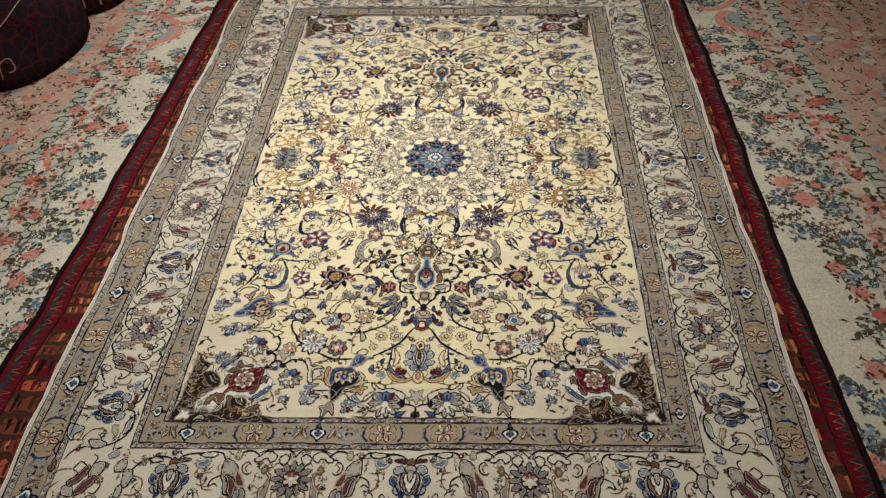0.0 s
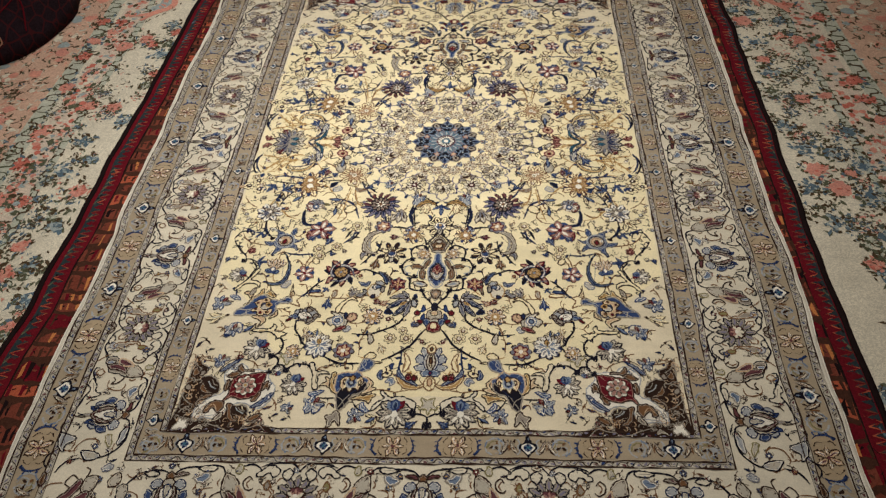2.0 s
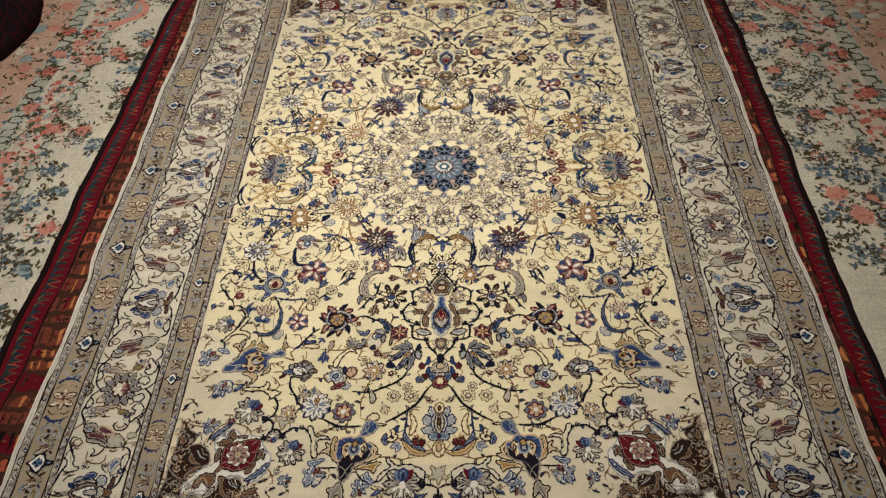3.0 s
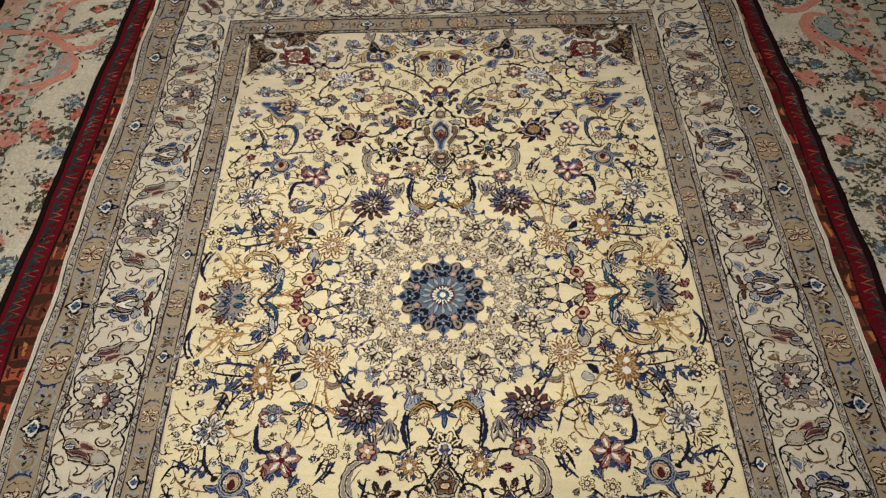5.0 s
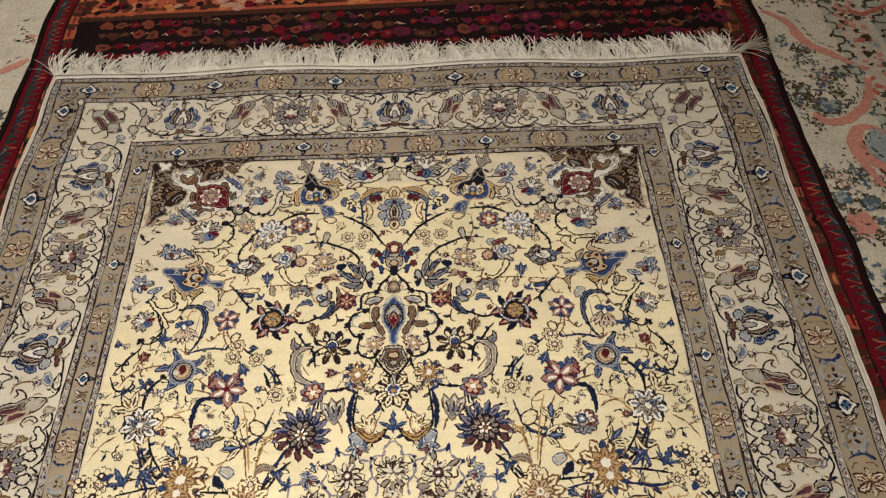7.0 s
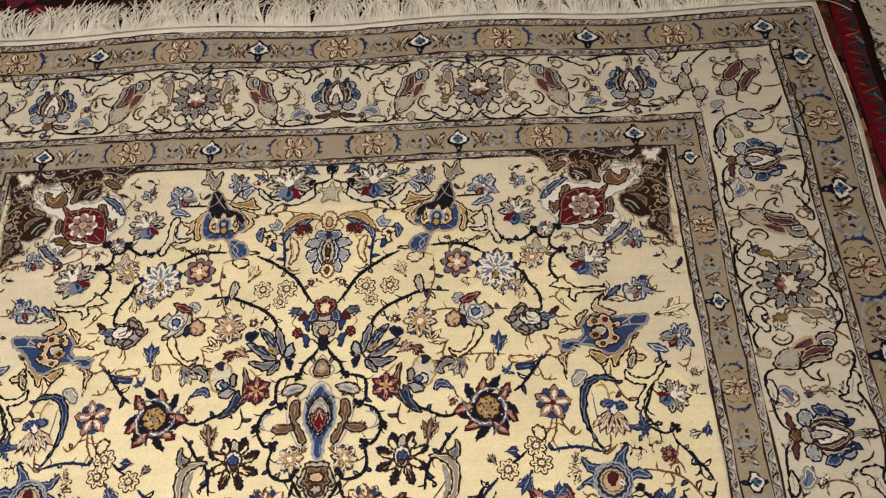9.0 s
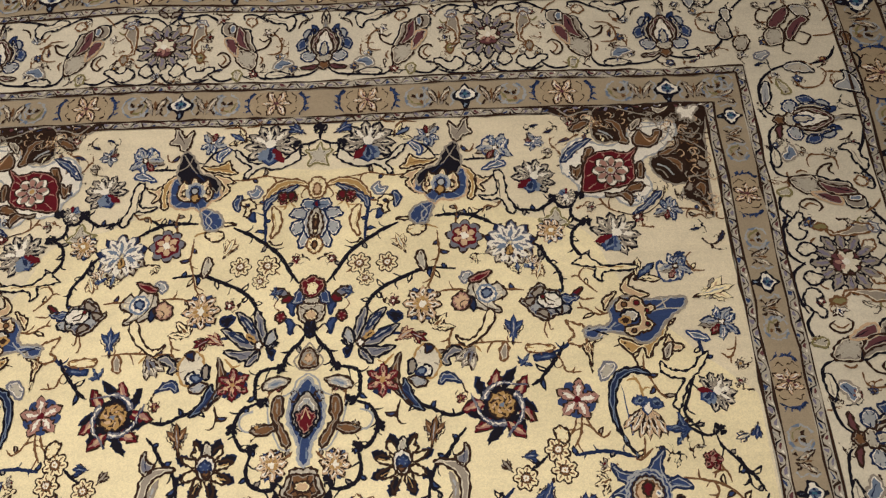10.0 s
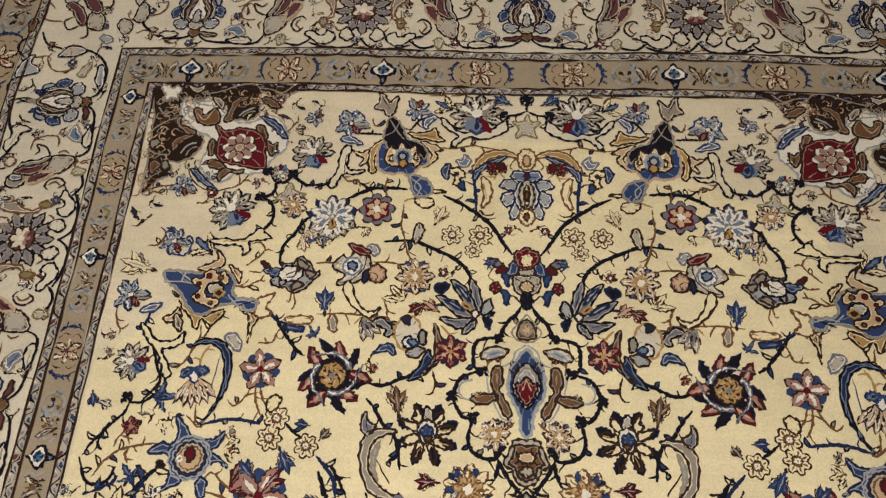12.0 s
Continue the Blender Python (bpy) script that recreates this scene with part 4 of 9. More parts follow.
def grey_flower():
    m = Motif()
    m.blob("grey", "umber", 3, (-0.04, 0.36), (-0.22, 0.58), (-0.55, 0.36), (-0.69, 0.11), (-0.89, 0.05), (-0.67, -0.23), (-0.49, -0.45), (-0.15, -0.62), (0.12, -0.48), (0.32, -0.38), (0.29, 0.26))
    m.blob("stone", "umber", 4, (-0.20, 0.48), (-0.50, 0.28), (-0.42, 0.14), (-0.18, 0.28))
    m.blob("stone", "umber", 4, (-0.42, 0.10), (-0.75, 0.03), (-0.59, -0.15))
    m.blob("stone", "umber", 4, (-0.12, -0.28), (-0.41, -0.35), (-0.08, -0.56))
    m.blob("blue", "navy", 3, (0.89, 0.09), (0.57, 0.17), (0.26, 0.12), (0.49, -0.12), (0.69, -0.05))
    m.blob("grey", "ink", 3, (0.61, -0.30), (0.43, -0.08), (0.14, -0.26), (0.32, -0.46))
    m.blob("white", "ink", 5, (0.38, -0.04), (0.22, 0.20), (-0.06, 0.24), (-0.36, 0.10), (-0.28, -0.14), (0.02, -0.26), (0.28, -0.22))
    m.line([(0.16, -0.06), (-0.04, 0.04), (-0.14, 0.08), (-0.10, -0.10), (0.12, -0.14)], 0.040, "umber", 7)
    m.disc(0.09, "umber", 7, -0.20, 0.12, 0, 0, 1.0)
    m.disc(0.04, "maroon", 7.5, -0.20, 0.12, 0, 0, 1.0)
    m.blob("maroon", "umber", 3, (1.00, 0.39), (0.81, 0.33), (0.63, 0.13), (0.85, 0.17))
    m.line([(-0.08, -0.58), (-0.05, -0.92), (0.05, -0.88)], 0.040, "brown", 3)
    m.line([(-0.10, -0.58), (-0.23, -0.91), (-0.15, -1.17)], 0.040, "brown", 3)
    return m


def swirl_flower():
    m = Motif()
    m.blob("blue", "navy", 3, (0.59, 1.07), (0.29, 0.85), (0.06, 0.50), (0.37, 0.34), (0.53, 0.06), (0.63, 0.23), (0.43, 0.57))
    m.blob("blue", "navy", 3, (1.21, 0.05), (0.89, 0.33), (0.63, 0.27), (0.46, -0.00), (0.75, 0.06))
    m.blob("blue", "navy", 3, (-0.88, 0.74), (-0.78, 0.38), (-0.52, 0.18), (-0.34, 0.34), (-0.04, 0.50), (-0.40, 0.48), (-0.66, 0.54))
    m.blob("blue", "navy", 3, (-1.13, -0.27), (-0.81, -0.09), (-0.59, -0.18), (-0.46, 0.06), (-0.73, 0.08))
    m.blob("blue", "navy", 3, (-0.51, -1.13), (-0.29, -0.77), (-0.43, -0.53), (-0.59, -0.73))
    m.blob("blue", "navy", 3, (0.82, -1.02), (0.52, -0.74), (0.50, -0.48), (0.12, -0.66), (0.40, -0.84))
    m.blob("ink", "umber", 2, (0.87, -0.14), (0.68, -0.24), (0.72, -0.40), (0.90, -0.32))
    m.disc(0.64, "mist", 5, 0.00, -0.04, 14, 0.04, 1.0)
    m.disc(0.59, "blue", 5.5, 0.00, -0.04, 14, 0.04, 1.0)
    m.disc(0.55, "mist", 6, -0.02, -0.06, 14, 0.04, 1.0)
    m.disc(0.50, "navy", 6.5, -0.02, -0.06, 14, 0.04, 1.0)
    m.disc(0.45, "umber", 7, -0.02, -0.04, 14, 0.04, 1.0)
    m.disc(0.40, "pebble", 7.5, -0.02, -0.04, 14, 0.04, 1.0)
    m.disc(0.35, "brown", 8, -0.02, -0.04, 14, 0.04, 1.0)
    m.disc(0.30, "peach", 8.5, -0.02, -0.04, 14, 0.04, 1.0)
    m.blob("maroon", "umber", 9, (0.14, 0.12), (-0.00, 0.24), (-0.14, 0.12), (-0.12, -0.06), (0.00, -0.16), (0.08, -0.02))
    m.disc(0.09, "white", 10, 0.26, -0.08, 0, 0, 1.0)
    m.disc(0.04, "sky", 10.5, 0.26, -0.08, 0, 0, 1.0)
    m.line([(0.43, 0.32), (0.19, 0.54), (-0.18, 0.50), (-0.48, 0.30)], 0.040, "mist", 7)
    return m


def petal_lotus():
    m = Motif()
    m.ring(8, 0.35, 0.92, 0.13, "ink", 2, "navy", 0.03, 22)
    m.blob("cream", "umber", 3, (0.14, 0.40), (0.26, 0.66), (0.41, 0.80), (0.32, 0.52), (0.45, 0.46), (0.26, 0.28))
    m.blob("cream", "umber", 3, (0.26, 0.24), (0.51, 0.32), (0.71, 0.35), (0.53, 0.14), (0.28, 0.06))
    m.blob("cream", "umber", 3, (0.28, -0.02), (0.52, -0.08), (0.63, -0.28), (0.42, -0.30), (0.20, -0.16))
    m.blob("cream", "umber", 3, (0.20, -0.22), (0.32, -0.44), (0.32, -0.74), (0.14, -0.60), (0.06, -0.34))
    m.blob("cream", "umber", 3, (-0.02, -0.30), (-0.14, -0.58), (-0.24, -0.82), (-0.28, -0.52), (-0.14, -0.28))
    m.blob("cream", "umber", 3, (-0.18, -0.22), (-0.44, -0.38), (-0.71, -0.33), (-0.53, -0.16), (-0.24, -0.08))
    m.blob("cream", "umber", 3, (-0.26, 0.00), (-0.54, 0.02), (-0.77, 0.18), (-0.54, 0.24), (-0.26, 0.16))
    m.blob("cream", "umber", 3, (-0.18, 0.26), (-0.42, 0.40), (-0.42, 0.64), (-0.24, 0.54), (-0.12, 0.38))
    m.blob("stone", "ink", 4, (0.08, 0.38), (0.12, 0.62), (0.02, 0.76), (-0.14, 0.58), (-0.12, 0.34))
    m.blob("white", "umber", 5, (0.24, 0.02), (0.20, 0.28), (-0.02, 0.38), (-0.22, 0.26), (-0.26, 0.00), (-0.14, -0.22), (0.08, -0.26))
    m.blob("blue", "navy", 6, (0.18, 0.06), (0.06, 0.22), (-0.12, 0.16), (-0.16, 0.00), (0.06, -0.06))
    m.blob("brown", "umber", 6, (0.08, -0.10), (-0.14, -0.06), (-0.04, -0.22))
    return m


def arch_leaf():
    m = Motif()
    m.blob("gold", "brown", 3, (0.61, -0.23), (0.51, 0.07), (0.22, 0.42), (-0.18, 0.54), (-0.57, 0.49), (-0.87, 0.23), (-0.47, 0.31), (-0.04, 0.24), (0.28, -0.02), (0.43, -0.38))
    m.blob("blue", "navy", 5, (0.57, -0.31), (0.39, -0.14), (0.08, 0.08), (-0.26, 0.24), (-0.51, 0.31), (-0.26, 0.08), (0.04, -0.04), (0.31, -0.30), (0.53, -0.65))
    m.blob("maroon", "umber", 6, (0.14, -0.08), (-0.04, 0.04), (-0.18, -0.12), (-0.02, -0.32))
    m.blob("maroon", "umber", 6, (-0.18, -0.04), (-0.35, 0.04), (-0.43, -0.11), (-0.26, -0.28))
    return m


def net_bud():
    m = Motif()
    m.blob("blue", "navy", 3, (0.45, 0.05), (0.18, 0.32), (0.24, -0.28))
    m.blob("cream", "umber", 4, (0.20, 0.04), (-0.04, 0.18), (-0.28, 0.02), (-0.31, -0.18), (-0.18, -0.22), (-0.14, -0.48), (0.04, -0.44), (-0.02, -0.18))
    m.blob("sky", "grey", 3, (-0.00, 0.46), (-0.22, 0.46), (-0.28, 0.68), (-0.51, 0.43), (-0.26, 0.18))
    m.blob("blue", "navy", 3, (-0.08, -0.48), (-0.27, -0.32), (-0.33, -0.68))
    m.disc(0.09, "umber", 6, -0.06, -0.06, 0, 0, 1.0)
    m.disc(0.04, "navy", 6.5, -0.06, -0.06, 0, 0, 1.0)
    return m


def puff_flower():
    m = Motif()
    m.blob("grey", "ink", 3, (1.03, 0.37), (0.79, 0.55), (0.51, 0.33), (0.38, 0.08), (0.65, -0.03), (0.63, 0.21))
    m.blob("blue", "navy", 3, (0.38, -0.30), (0.67, -0.28), (0.95, -0.57), (0.59, -0.48), (0.32, -0.60))
    m.blob("ivory", "gold", 3, (0.30, 0.40), (-0.06, 0.62), (-0.32, 0.46), (-0.40, 0.10), (-0.28, -0.24), (0.10, -0.40), (0.36, -0.02))
    m.blob("navy", "umber", 5, (0.20, 0.54), (-0.04, 0.34), (-0.06, 0.62))
    m.blob("stone", "ink", 4, (-0.36, 0.10), (-0.53, 0.18), (-0.57, -0.23), (-0.38, -0.18))
    m.blob("grey", "umber", 4, (0.00, -0.52), (-0.28, -0.32), (-0.55, -0.39), (-0.31, -0.66))
    m.blob("white", "ink", 5, (0.12, -0.16), (-0.04, 0.00), (-0.24, -0.14), (-0.20, -0.32), (0.00, -0.36))
    m.blob("sky", "navy", 6, (-0.04, -0.14), (-0.24, -0.10), (-0.36, -0.24), (-0.16, -0.30))
    return m


def spandrel_rose():
    m = Motif()
    m.blob("white", "mist", 3, (2.26, 1.84), (1.61, 1.85), (0.98, 1.91), (0.73, 1.58), (0.64, 1.24), (0.05, 0.99), (-0.48, 1.14), (-0.87, 1.32), (-1.30, 1.03), (-1.54, 0.54), (-1.53, 0.04), (-1.32, -0.20), (-1.08, -0.50), (-0.98, -0.84), (-0.44, -0.97), (-0.05, -0.93), (0.36, -1.28), (0.68, -1.28), (0.99, -1.03), (1.24, -0.65), (1.12, -0.21), (1.04, 0.13), (1.12, 0.46), (1.55, 0.64), (1.97, 1.03), (2.23, 1.30))
    m.line([(2.12, 1.70), (1.93, 1.23), (1.58, 1.01)], 0.048, "mist", 4)
    m.line([(1.95, 1.80), (1.30, 1.71), (0.83, 1.68)], 0.048, "mist", 4)
    m.blob("brown", "umber", 5, (1.83, 1.49), (1.60, 1.57), (1.42, 1.29), (1.05, 1.58), (0.84, 1.06), (1.21, 0.88), (1.58, 1.01))
    m.line([(1.68, 1.37), (1.40, 1.09), (1.17, 1.40)], 0.040, "peach", 7)
    m.blob("brown", "umber", 5, (0.93, -0.47), (0.61, -0.54), (0.36, -0.76), (0.64, -0.84), (0.97, -0.69))
    m.blob("brown", "umber", 5, (0.60, -1.06), (0.42, -0.80), (0.03, -0.87), (-0.27, -0.83), (-0.15, -0.99), (0.24, -0.96), (0.50, -1.28))
    m.blob("brown", "umber", 5, (1.08, 0.20), (0.90, 0.29), (0.85, -0.25), (1.01, -0.29))
    m.blob("brown", "umber", 5, (-0.44, 0.82), (-0.66, 0.92), (-0.87, 0.51), (-0.79, 0.33))
    m.blob("brown", "umber", 5, (-0.87, 0.29), (-1.10, 0.15), (-1.24, 0.25), (-1.22, -0.14), (-1.04, -0.25))
    m.blob("blue", "navy", 5, (-0.50, 1.26), (-0.89, 1.18), (-1.32, 0.85), (-1.54, 0.40), (-1.28, 0.53), (-1.01, 0.83))
    m.blob("blue", "navy", 5, (1.52, -0.83), (1.23, -1.21), (0.88, -1.46), (0.51, -1.62), (0.90, -1.28), (1.23, -0.95))
    m.line([(1.64, -0.62), (1.47, -1.13), (1.06, -1.54), (0.58, -1.66), (0.07, -1.51)], 0.044, "umber", 4)
    m.blob("maroon", "umber", 6, (0.97, 0.92), (0.58, 0.67), (0.11, 0.79), (-0.42, 0.70), (-0.77, 0.39), (-0.90, -0.19), (-0.96, -0.74), (-0.50, -0.77), (-0.01, -0.66), (0.42, -0.58), (0.73, -0.33), (0.78, 0.21), (0.76, 0.47))
    m.disc(0.62, "umber", 8, 0.0, 0.0, 8, 0.10)
    m.disc(0.56, "white", 8.4, 0.0, 0.0, 8, 0.12)
    m.ring(8, 0.16, 0.50, 0.085, "rose", 9, "stone", 0.035, 10)
    m.ring(8, 0.14, 0.42, 0.03, "umber", 10.6, "", 0, 32)
    m.disc(0.22, "wine", 11, lobes=7, depth=0.12)
    m.disc(0.16, "pebble", 11.4, lobes=7, depth=0.12)
    m.disc(0.08, "gold", 12)
    return m


def spandrel():
    m = Motif()
    m.blob("peat", "stone", 2, (1.47, 1.73), (-0.90, 1.76), (-2.49, 1.72), (-3.80, 1.72), (-3.49, 1.44), (-3.11, 1.27), (-2.99, 0.95), (-2.70, 1.09), (-2.41, 1.26), (-2.17, 1.46), (-2.21, 1.10), (-2.24, 0.75), (-2.20, 0.43), (-1.93, 0.20), (-1.53, 0.24), (-1.26, 0.16), (-0.95, 0.35), (-0.77, 0.71), (-0.62, 1.02), (-0.44, 1.16), (-0.03, 0.95), (0.30, 1.15), (0.48, 0.97), (0.41, 0.65), (0.51, 0.33), (0.39, 0.03), (-0.17, -0.36), (-0.47, -0.49), (-0.48, -0.85), (-0.22, -1.27), (0.19, -1.51), (0.55, -1.44), (0.68, -1.46), (0.45, -1.63), (0.35, -1.93), (0.53, -2.09), (0.77, -2.21), (0.97, -2.49), (1.21, -2.71), (1.24, -1.82), (1.30, -0.71), (1.39, 0.44))
    m.blob("white", "stone", 5, (1.34, 1.57), (1.10, 1.63), (0.95, 1.50), (0.77, 1.60), (0.61, 1.40), (0.73, 1.20), (0.66, 1.02), (0.91, 1.10), (1.09, 1.00), (1.18, 1.29))
    m.line([(1.27, 0.68), (1.06, 0.44), (0.80, 0.49), (0.68, 0.69)], 0.052, "stone", 5)
    m.line([(1.44, -0.46), (1.22, -0.17), (0.88, 0.11), (0.51, 0.27)], 0.052, "stone", 5)
    m.line([(1.33, -0.99), (1.05, -1.20), (0.62, -1.24)], 0.052, "stone", 5)
    m.blob("stone", "umber", 5, (0.42, 1.64), (0.04, 1.55), (-0.19, 1.65), (-0.15, 1.41), (0.07, 1.31))
    m.line([(-0.40, 1.28), (-0.88, 1.42), (-1.39, 1.63), (-1.90, 1.69), (-2.17, 1.46)], 0.052, "stone", 5)
    m.line([(-2.17, 1.50), (-2.53, 1.47), (-2.94, 1.33), (-3.29, 1.62)], 0.052, "stone", 5)
    m.blob("stone", "umber", 5, (-0.56, 1.08), (-0.72, 1.14), (-0.99, 0.91), (-0.97, 0.63), (-0.77, 0.77))
    m.blob("brown", "umber", 5, (-1.08, 0.15), (-1.18, 0.49), (-1.26, 0.91), (-1.54, 1.15), (-1.84, 1.12), (-1.52, 0.87), (-1.38, 0.46), (-1.38, 0.18))
    m.blob("brown", "umber", 5, (-2.27, 1.08), (-2.50, 1.13), (-2.80, 0.95), (-2.95, 0.72), (-2.72, 0.71), (-2.46, 0.85))
    m.line([(-1.59, 0.36), (-1.75, 0.54), (-2.05, 0.70)], 0.060, "mist", 6)
    m.line([(-1.71, 0.32), (-1.85, 0.50), (-2.11, 0.56)], 0.044, "stone", 6)
    m.blob("brown", "umber", 5, (0.57, 0.13), (0.41, 0.35), (0.39, -0.01), (0.08, -0.14), (-0.23, -0.35), (0.04, -0.42), (0.43, -0.14))
    m.blob("brown", "umber", 5, (0.54, -0.84), (0.44, -0.60), (0.18, -0.46), (-0.17, -0.45), (0.10, -0.64), (0.30, -0.88), (0.44, -1.10))
    m.line([(0.17, -1.17), (-0.01, -0.87), (-0.29, -0.73)], 0.060, "mist", 6)
    m.line([(-0.01, -1.27), (-0.15, -0.99), (-0.36, -0.91)], 0.044, "stone", 6)
    m.blob("stone", "umber", 5, (1.30, -0.75), (1.09, -0.63), (0.95, -0.75), (1.07, -0.93), (1.21, -0.99))
    m.blob("brown", "umber", 5, (1.16, -1.64), (1.00, -1.46), (0.72, -1.64), (0.88, -1.82), (1.00, -2.04))
    m.blob("stone", "umber", 5, (0.78, -1.60), (0.62, -1.46), (0.45, -1.71), (0.63, -1.81))
    m.line([(1.19, -2.46), (0.98, -2.08), (0.69, -1.89)], 0.048, "stone", 5)
    g = random.Random(2)
    top, edge = 1.46, 1.50
    for k in range(150):
        arm = k % 2
        u = g.uniform(0.1, 4.6 if arm else 4.2)
        v = g.uniform(0.1, 0.25 + 1.5 * max(0, 1 - u / 4.6))
        x, y = (edge - u, top - v) if arm else (edge - v, top - u)
        t, w = g.uniform(0, 6.3), g.uniform(0.2, 0.36)
        m.line([(x, y), (x + 0.6 * w * math.cos(t), y + 0.6 * w * math.sin(t)), (x + w * math.cos(t + 0.7), y + w * math.sin(t + 0.7)), (x + 0.8 * w * math.cos(t + 1.4), y + 0.8 * w * math.sin(t + 1.4))],
               0.055, g.choice(("stone", "brown", "stone", "peach", "umber")), 4.2, True)
    return m


def peach_flower():
    m = Motif()
    m.blob("cream", "umber", 3, (-0.70, 0.18), (-0.38, 0.54), (-0.04, 0.42), (0.14, 0.78), (0.40, 0.52), (0.82, 0.42), (0.62, 0.06), (0.70, -0.44), (0.24, -0.38), (-0.12, -0.62), (-0.42, -0.32))
    m.blob("stone", "umber", 4, (-0.64, -0.28), (-0.26, -0.12), (-0.16, -0.52), (-0.52, -0.52))
    m.blob("rose", "maroon", 5, (-0.36, 0.18), (0.10, 0.42), (0.30, 0.06), (-0.02, -0.28), (-0.30, -0.18))
    m.disc(0.15, "umber", 7, -0.06, 0.04, 0, 0, 1.0)
    m.disc(0.10, "maroon", 7.5, -0.06, 0.04, 0, 0, 1.0)
    return m


spots = []


def four(x, y, only=""):
    if abs(x) < 0.004:
        return [(1, 1), (1, -1)] if abs(y) > 0.004 else [(1, 1)]
    return [(1, 1), (-1, 1)] if abs(y) < 0.004 else [(1, 1), (-1, 1), (1, -1), (-1, -1)]


def put(motif, x, y, size, angle=0, name="flower", parent=None, wide=1.0, lift=0, rough=0.0036):
    """The motif at (x, y) in one quarter, turned by angle from the far direction towards the right, and its mirror images."""
    a = radians(angle)
    if motif is bud:
        motif = (bud, fleur, hook_leaf, fleur, bud)[int(abs(x * 7919 + y * 6151)) % 5]
    shapes = motif().shapes
    spots.append((x, y, size))
    for sx, sy in four(x, y):
        s = rug_sheet(rough)
        for points, colour, layer in shapes:
            s.add([(sx * (x + size * (p * wide * math.cos(a) + q * math.sin(a))), sy * (y + size * (q * math.cos(a) - p * wide * math.sin(a)))) for p, q in points],
                  colour, layer + lift)
        s.build(name, parent or rug_field)


vines = rug_sheet()


def sprout(line, colour):
    """Small curled leaves and tendrils along a stem, by turns on either side."""
    rng = random.Random(int(line[0][0] * 9973 + line[-1][1] * 7919))
    run, turn = 0.0, 1
    for (xa, ya), (xb, yb) in zip(line, line[1:]):
        d = math.hypot(xb - xa, yb - ya) or 1e-6
        run += d
        if run > 0.024:
            run, turn = rng.uniform(0, 0.008), -turn
            heading = math.atan2(yb - ya, xb - xa) + turn * rng.uniform(0.5, 0.9)
            size, bow = rng.uniform(0.018, 0.030), turn * rng.uniform(0.3, 1.3)
            pts = [(xa, ya)]
            for k in range(6):
                pts.append((pts[-1][0] + size / 6 * math.cos(heading), pts[-1][1] + size / 6 * math.sin(heading)))
                heading += bow / 6
            kind = rng.random()
            for sx in (1, -1):
                for sy in (1, -1):
                    mirror = [(sx * x, sy * y) for x, y in pts]
                    if kind < 0.45:
                        vines.strip(mirror, [0.0022] * 7, "brown" if kind < 0.25 else "umber", 2)
                    else:
                        fill = "blue" if kind > 0.85 else ("cream" if kind > 0.62 else "stone")
                        vines.strip(mirror, [0.003, 0.0085, 0.011, 0.0105, 0.0085, 0.0055, 0.001], "umber", 2)
                        vines.strip(mirror[1:6], [0.002, 0.0052, 0.0055, 0.004, 0.001], fill, 3)


def vine(width, colour, *points, layer=3, thorn=0.0, ends=0.35):
    """A stem through the points, swelling and thinning, with small thorns, in all four quarters."""
    line = smooth(list(points), 7)
    n = len(line)
    spots.extend((x, y, 0.008) for x, y in line[::3])
    width *= 1.25 if colour in ("ink", "navy") else 1.1
    if thorn:
        sprout(line, colour)
    w = [width * (ends + (1 - ends) * min(1, 4 * min(i, n - 1 - i) / n)) * (1 + 0.2 * noise.noise((i * 0.4, width * 900, 0))) for i in range(n)]
    for sx in (1, -1):
        for sy in (1, -1):
            vines.strip([(sx * x, sy * y) for x, y in line], w, colour, layer)
            if thorn:
                for i in range(5, n - 5, 11):
                    (xa, ya), (xb, yb) = line[i], line[i + 1]
                    d = math.hypot(xb - xa, yb - ya) or 1
                    k = thorn if i % 2 else -thorn
                    tip = (xa + 0.6 * thorn * (xb - xa) / d - k * (yb - ya) / d, ya + 0.6 * thorn * (yb - ya) / d + k * (xb - xa) / d)
                    vines.add([(sx * p, sy * q) for p, q in ((xa, ya), (xb + (xb - xa), yb + (yb - ya)), tip)], colour, layer)


def leaf(width, fill, edge, *points, layer=5):
    """A long curved leaf, outlined."""
    width *= 0.62 if fill == "ink" else 0.85
    line = smooth(list(points), 8)
    n = len(line)
    spots.extend((x, y, width * 0.6) for x, y in line[::4])
    for k, colour, grow, z in ((1, edge, 0.005, layer), (2, fill, 0, layer + 1), (3, "navy" if fill == "ink" else edge, -0.74 * width, layer + 2)):
        w = [max(0.0006, (width + grow) * (1 + (0.14 if i % 2 else -0.14)) * math.sin(math.pi * (0.06 + 0.9 * i / (n - 1))) ** 0.8) for i in range(n)]
        for sx in (1, -1):
            for sy in (1, -1):
                vines.strip([(sx * x, sy * y) for x, y in line], w, colour, z)


def single_daisy():
    m = Motif()
    for i in range(7):
        a = 2 * math.pi * i / 7 + 0.2
        m.disc(0.45, "umber", 3, 0.64 * math.sin(a), 0.64 * math.cos(a), 3, 0.12, 1.0, a)
        m.disc(0.29, "cream", 3.6, 0.66 * math.sin(a), 0.66 * math.cos(a), 3, 0.12, 1.0, a)
        m.petal(math.degrees(a), 0.3, 0.85, 0.07, "brown", 5)
    m.disc(0.40, "brown", 6, lobes=7, depth=0.12)
    m.disc(0.27, "white", 7, lobes=7, depth=0.14)
    m.disc(0.10, "gold", 8)
    return m


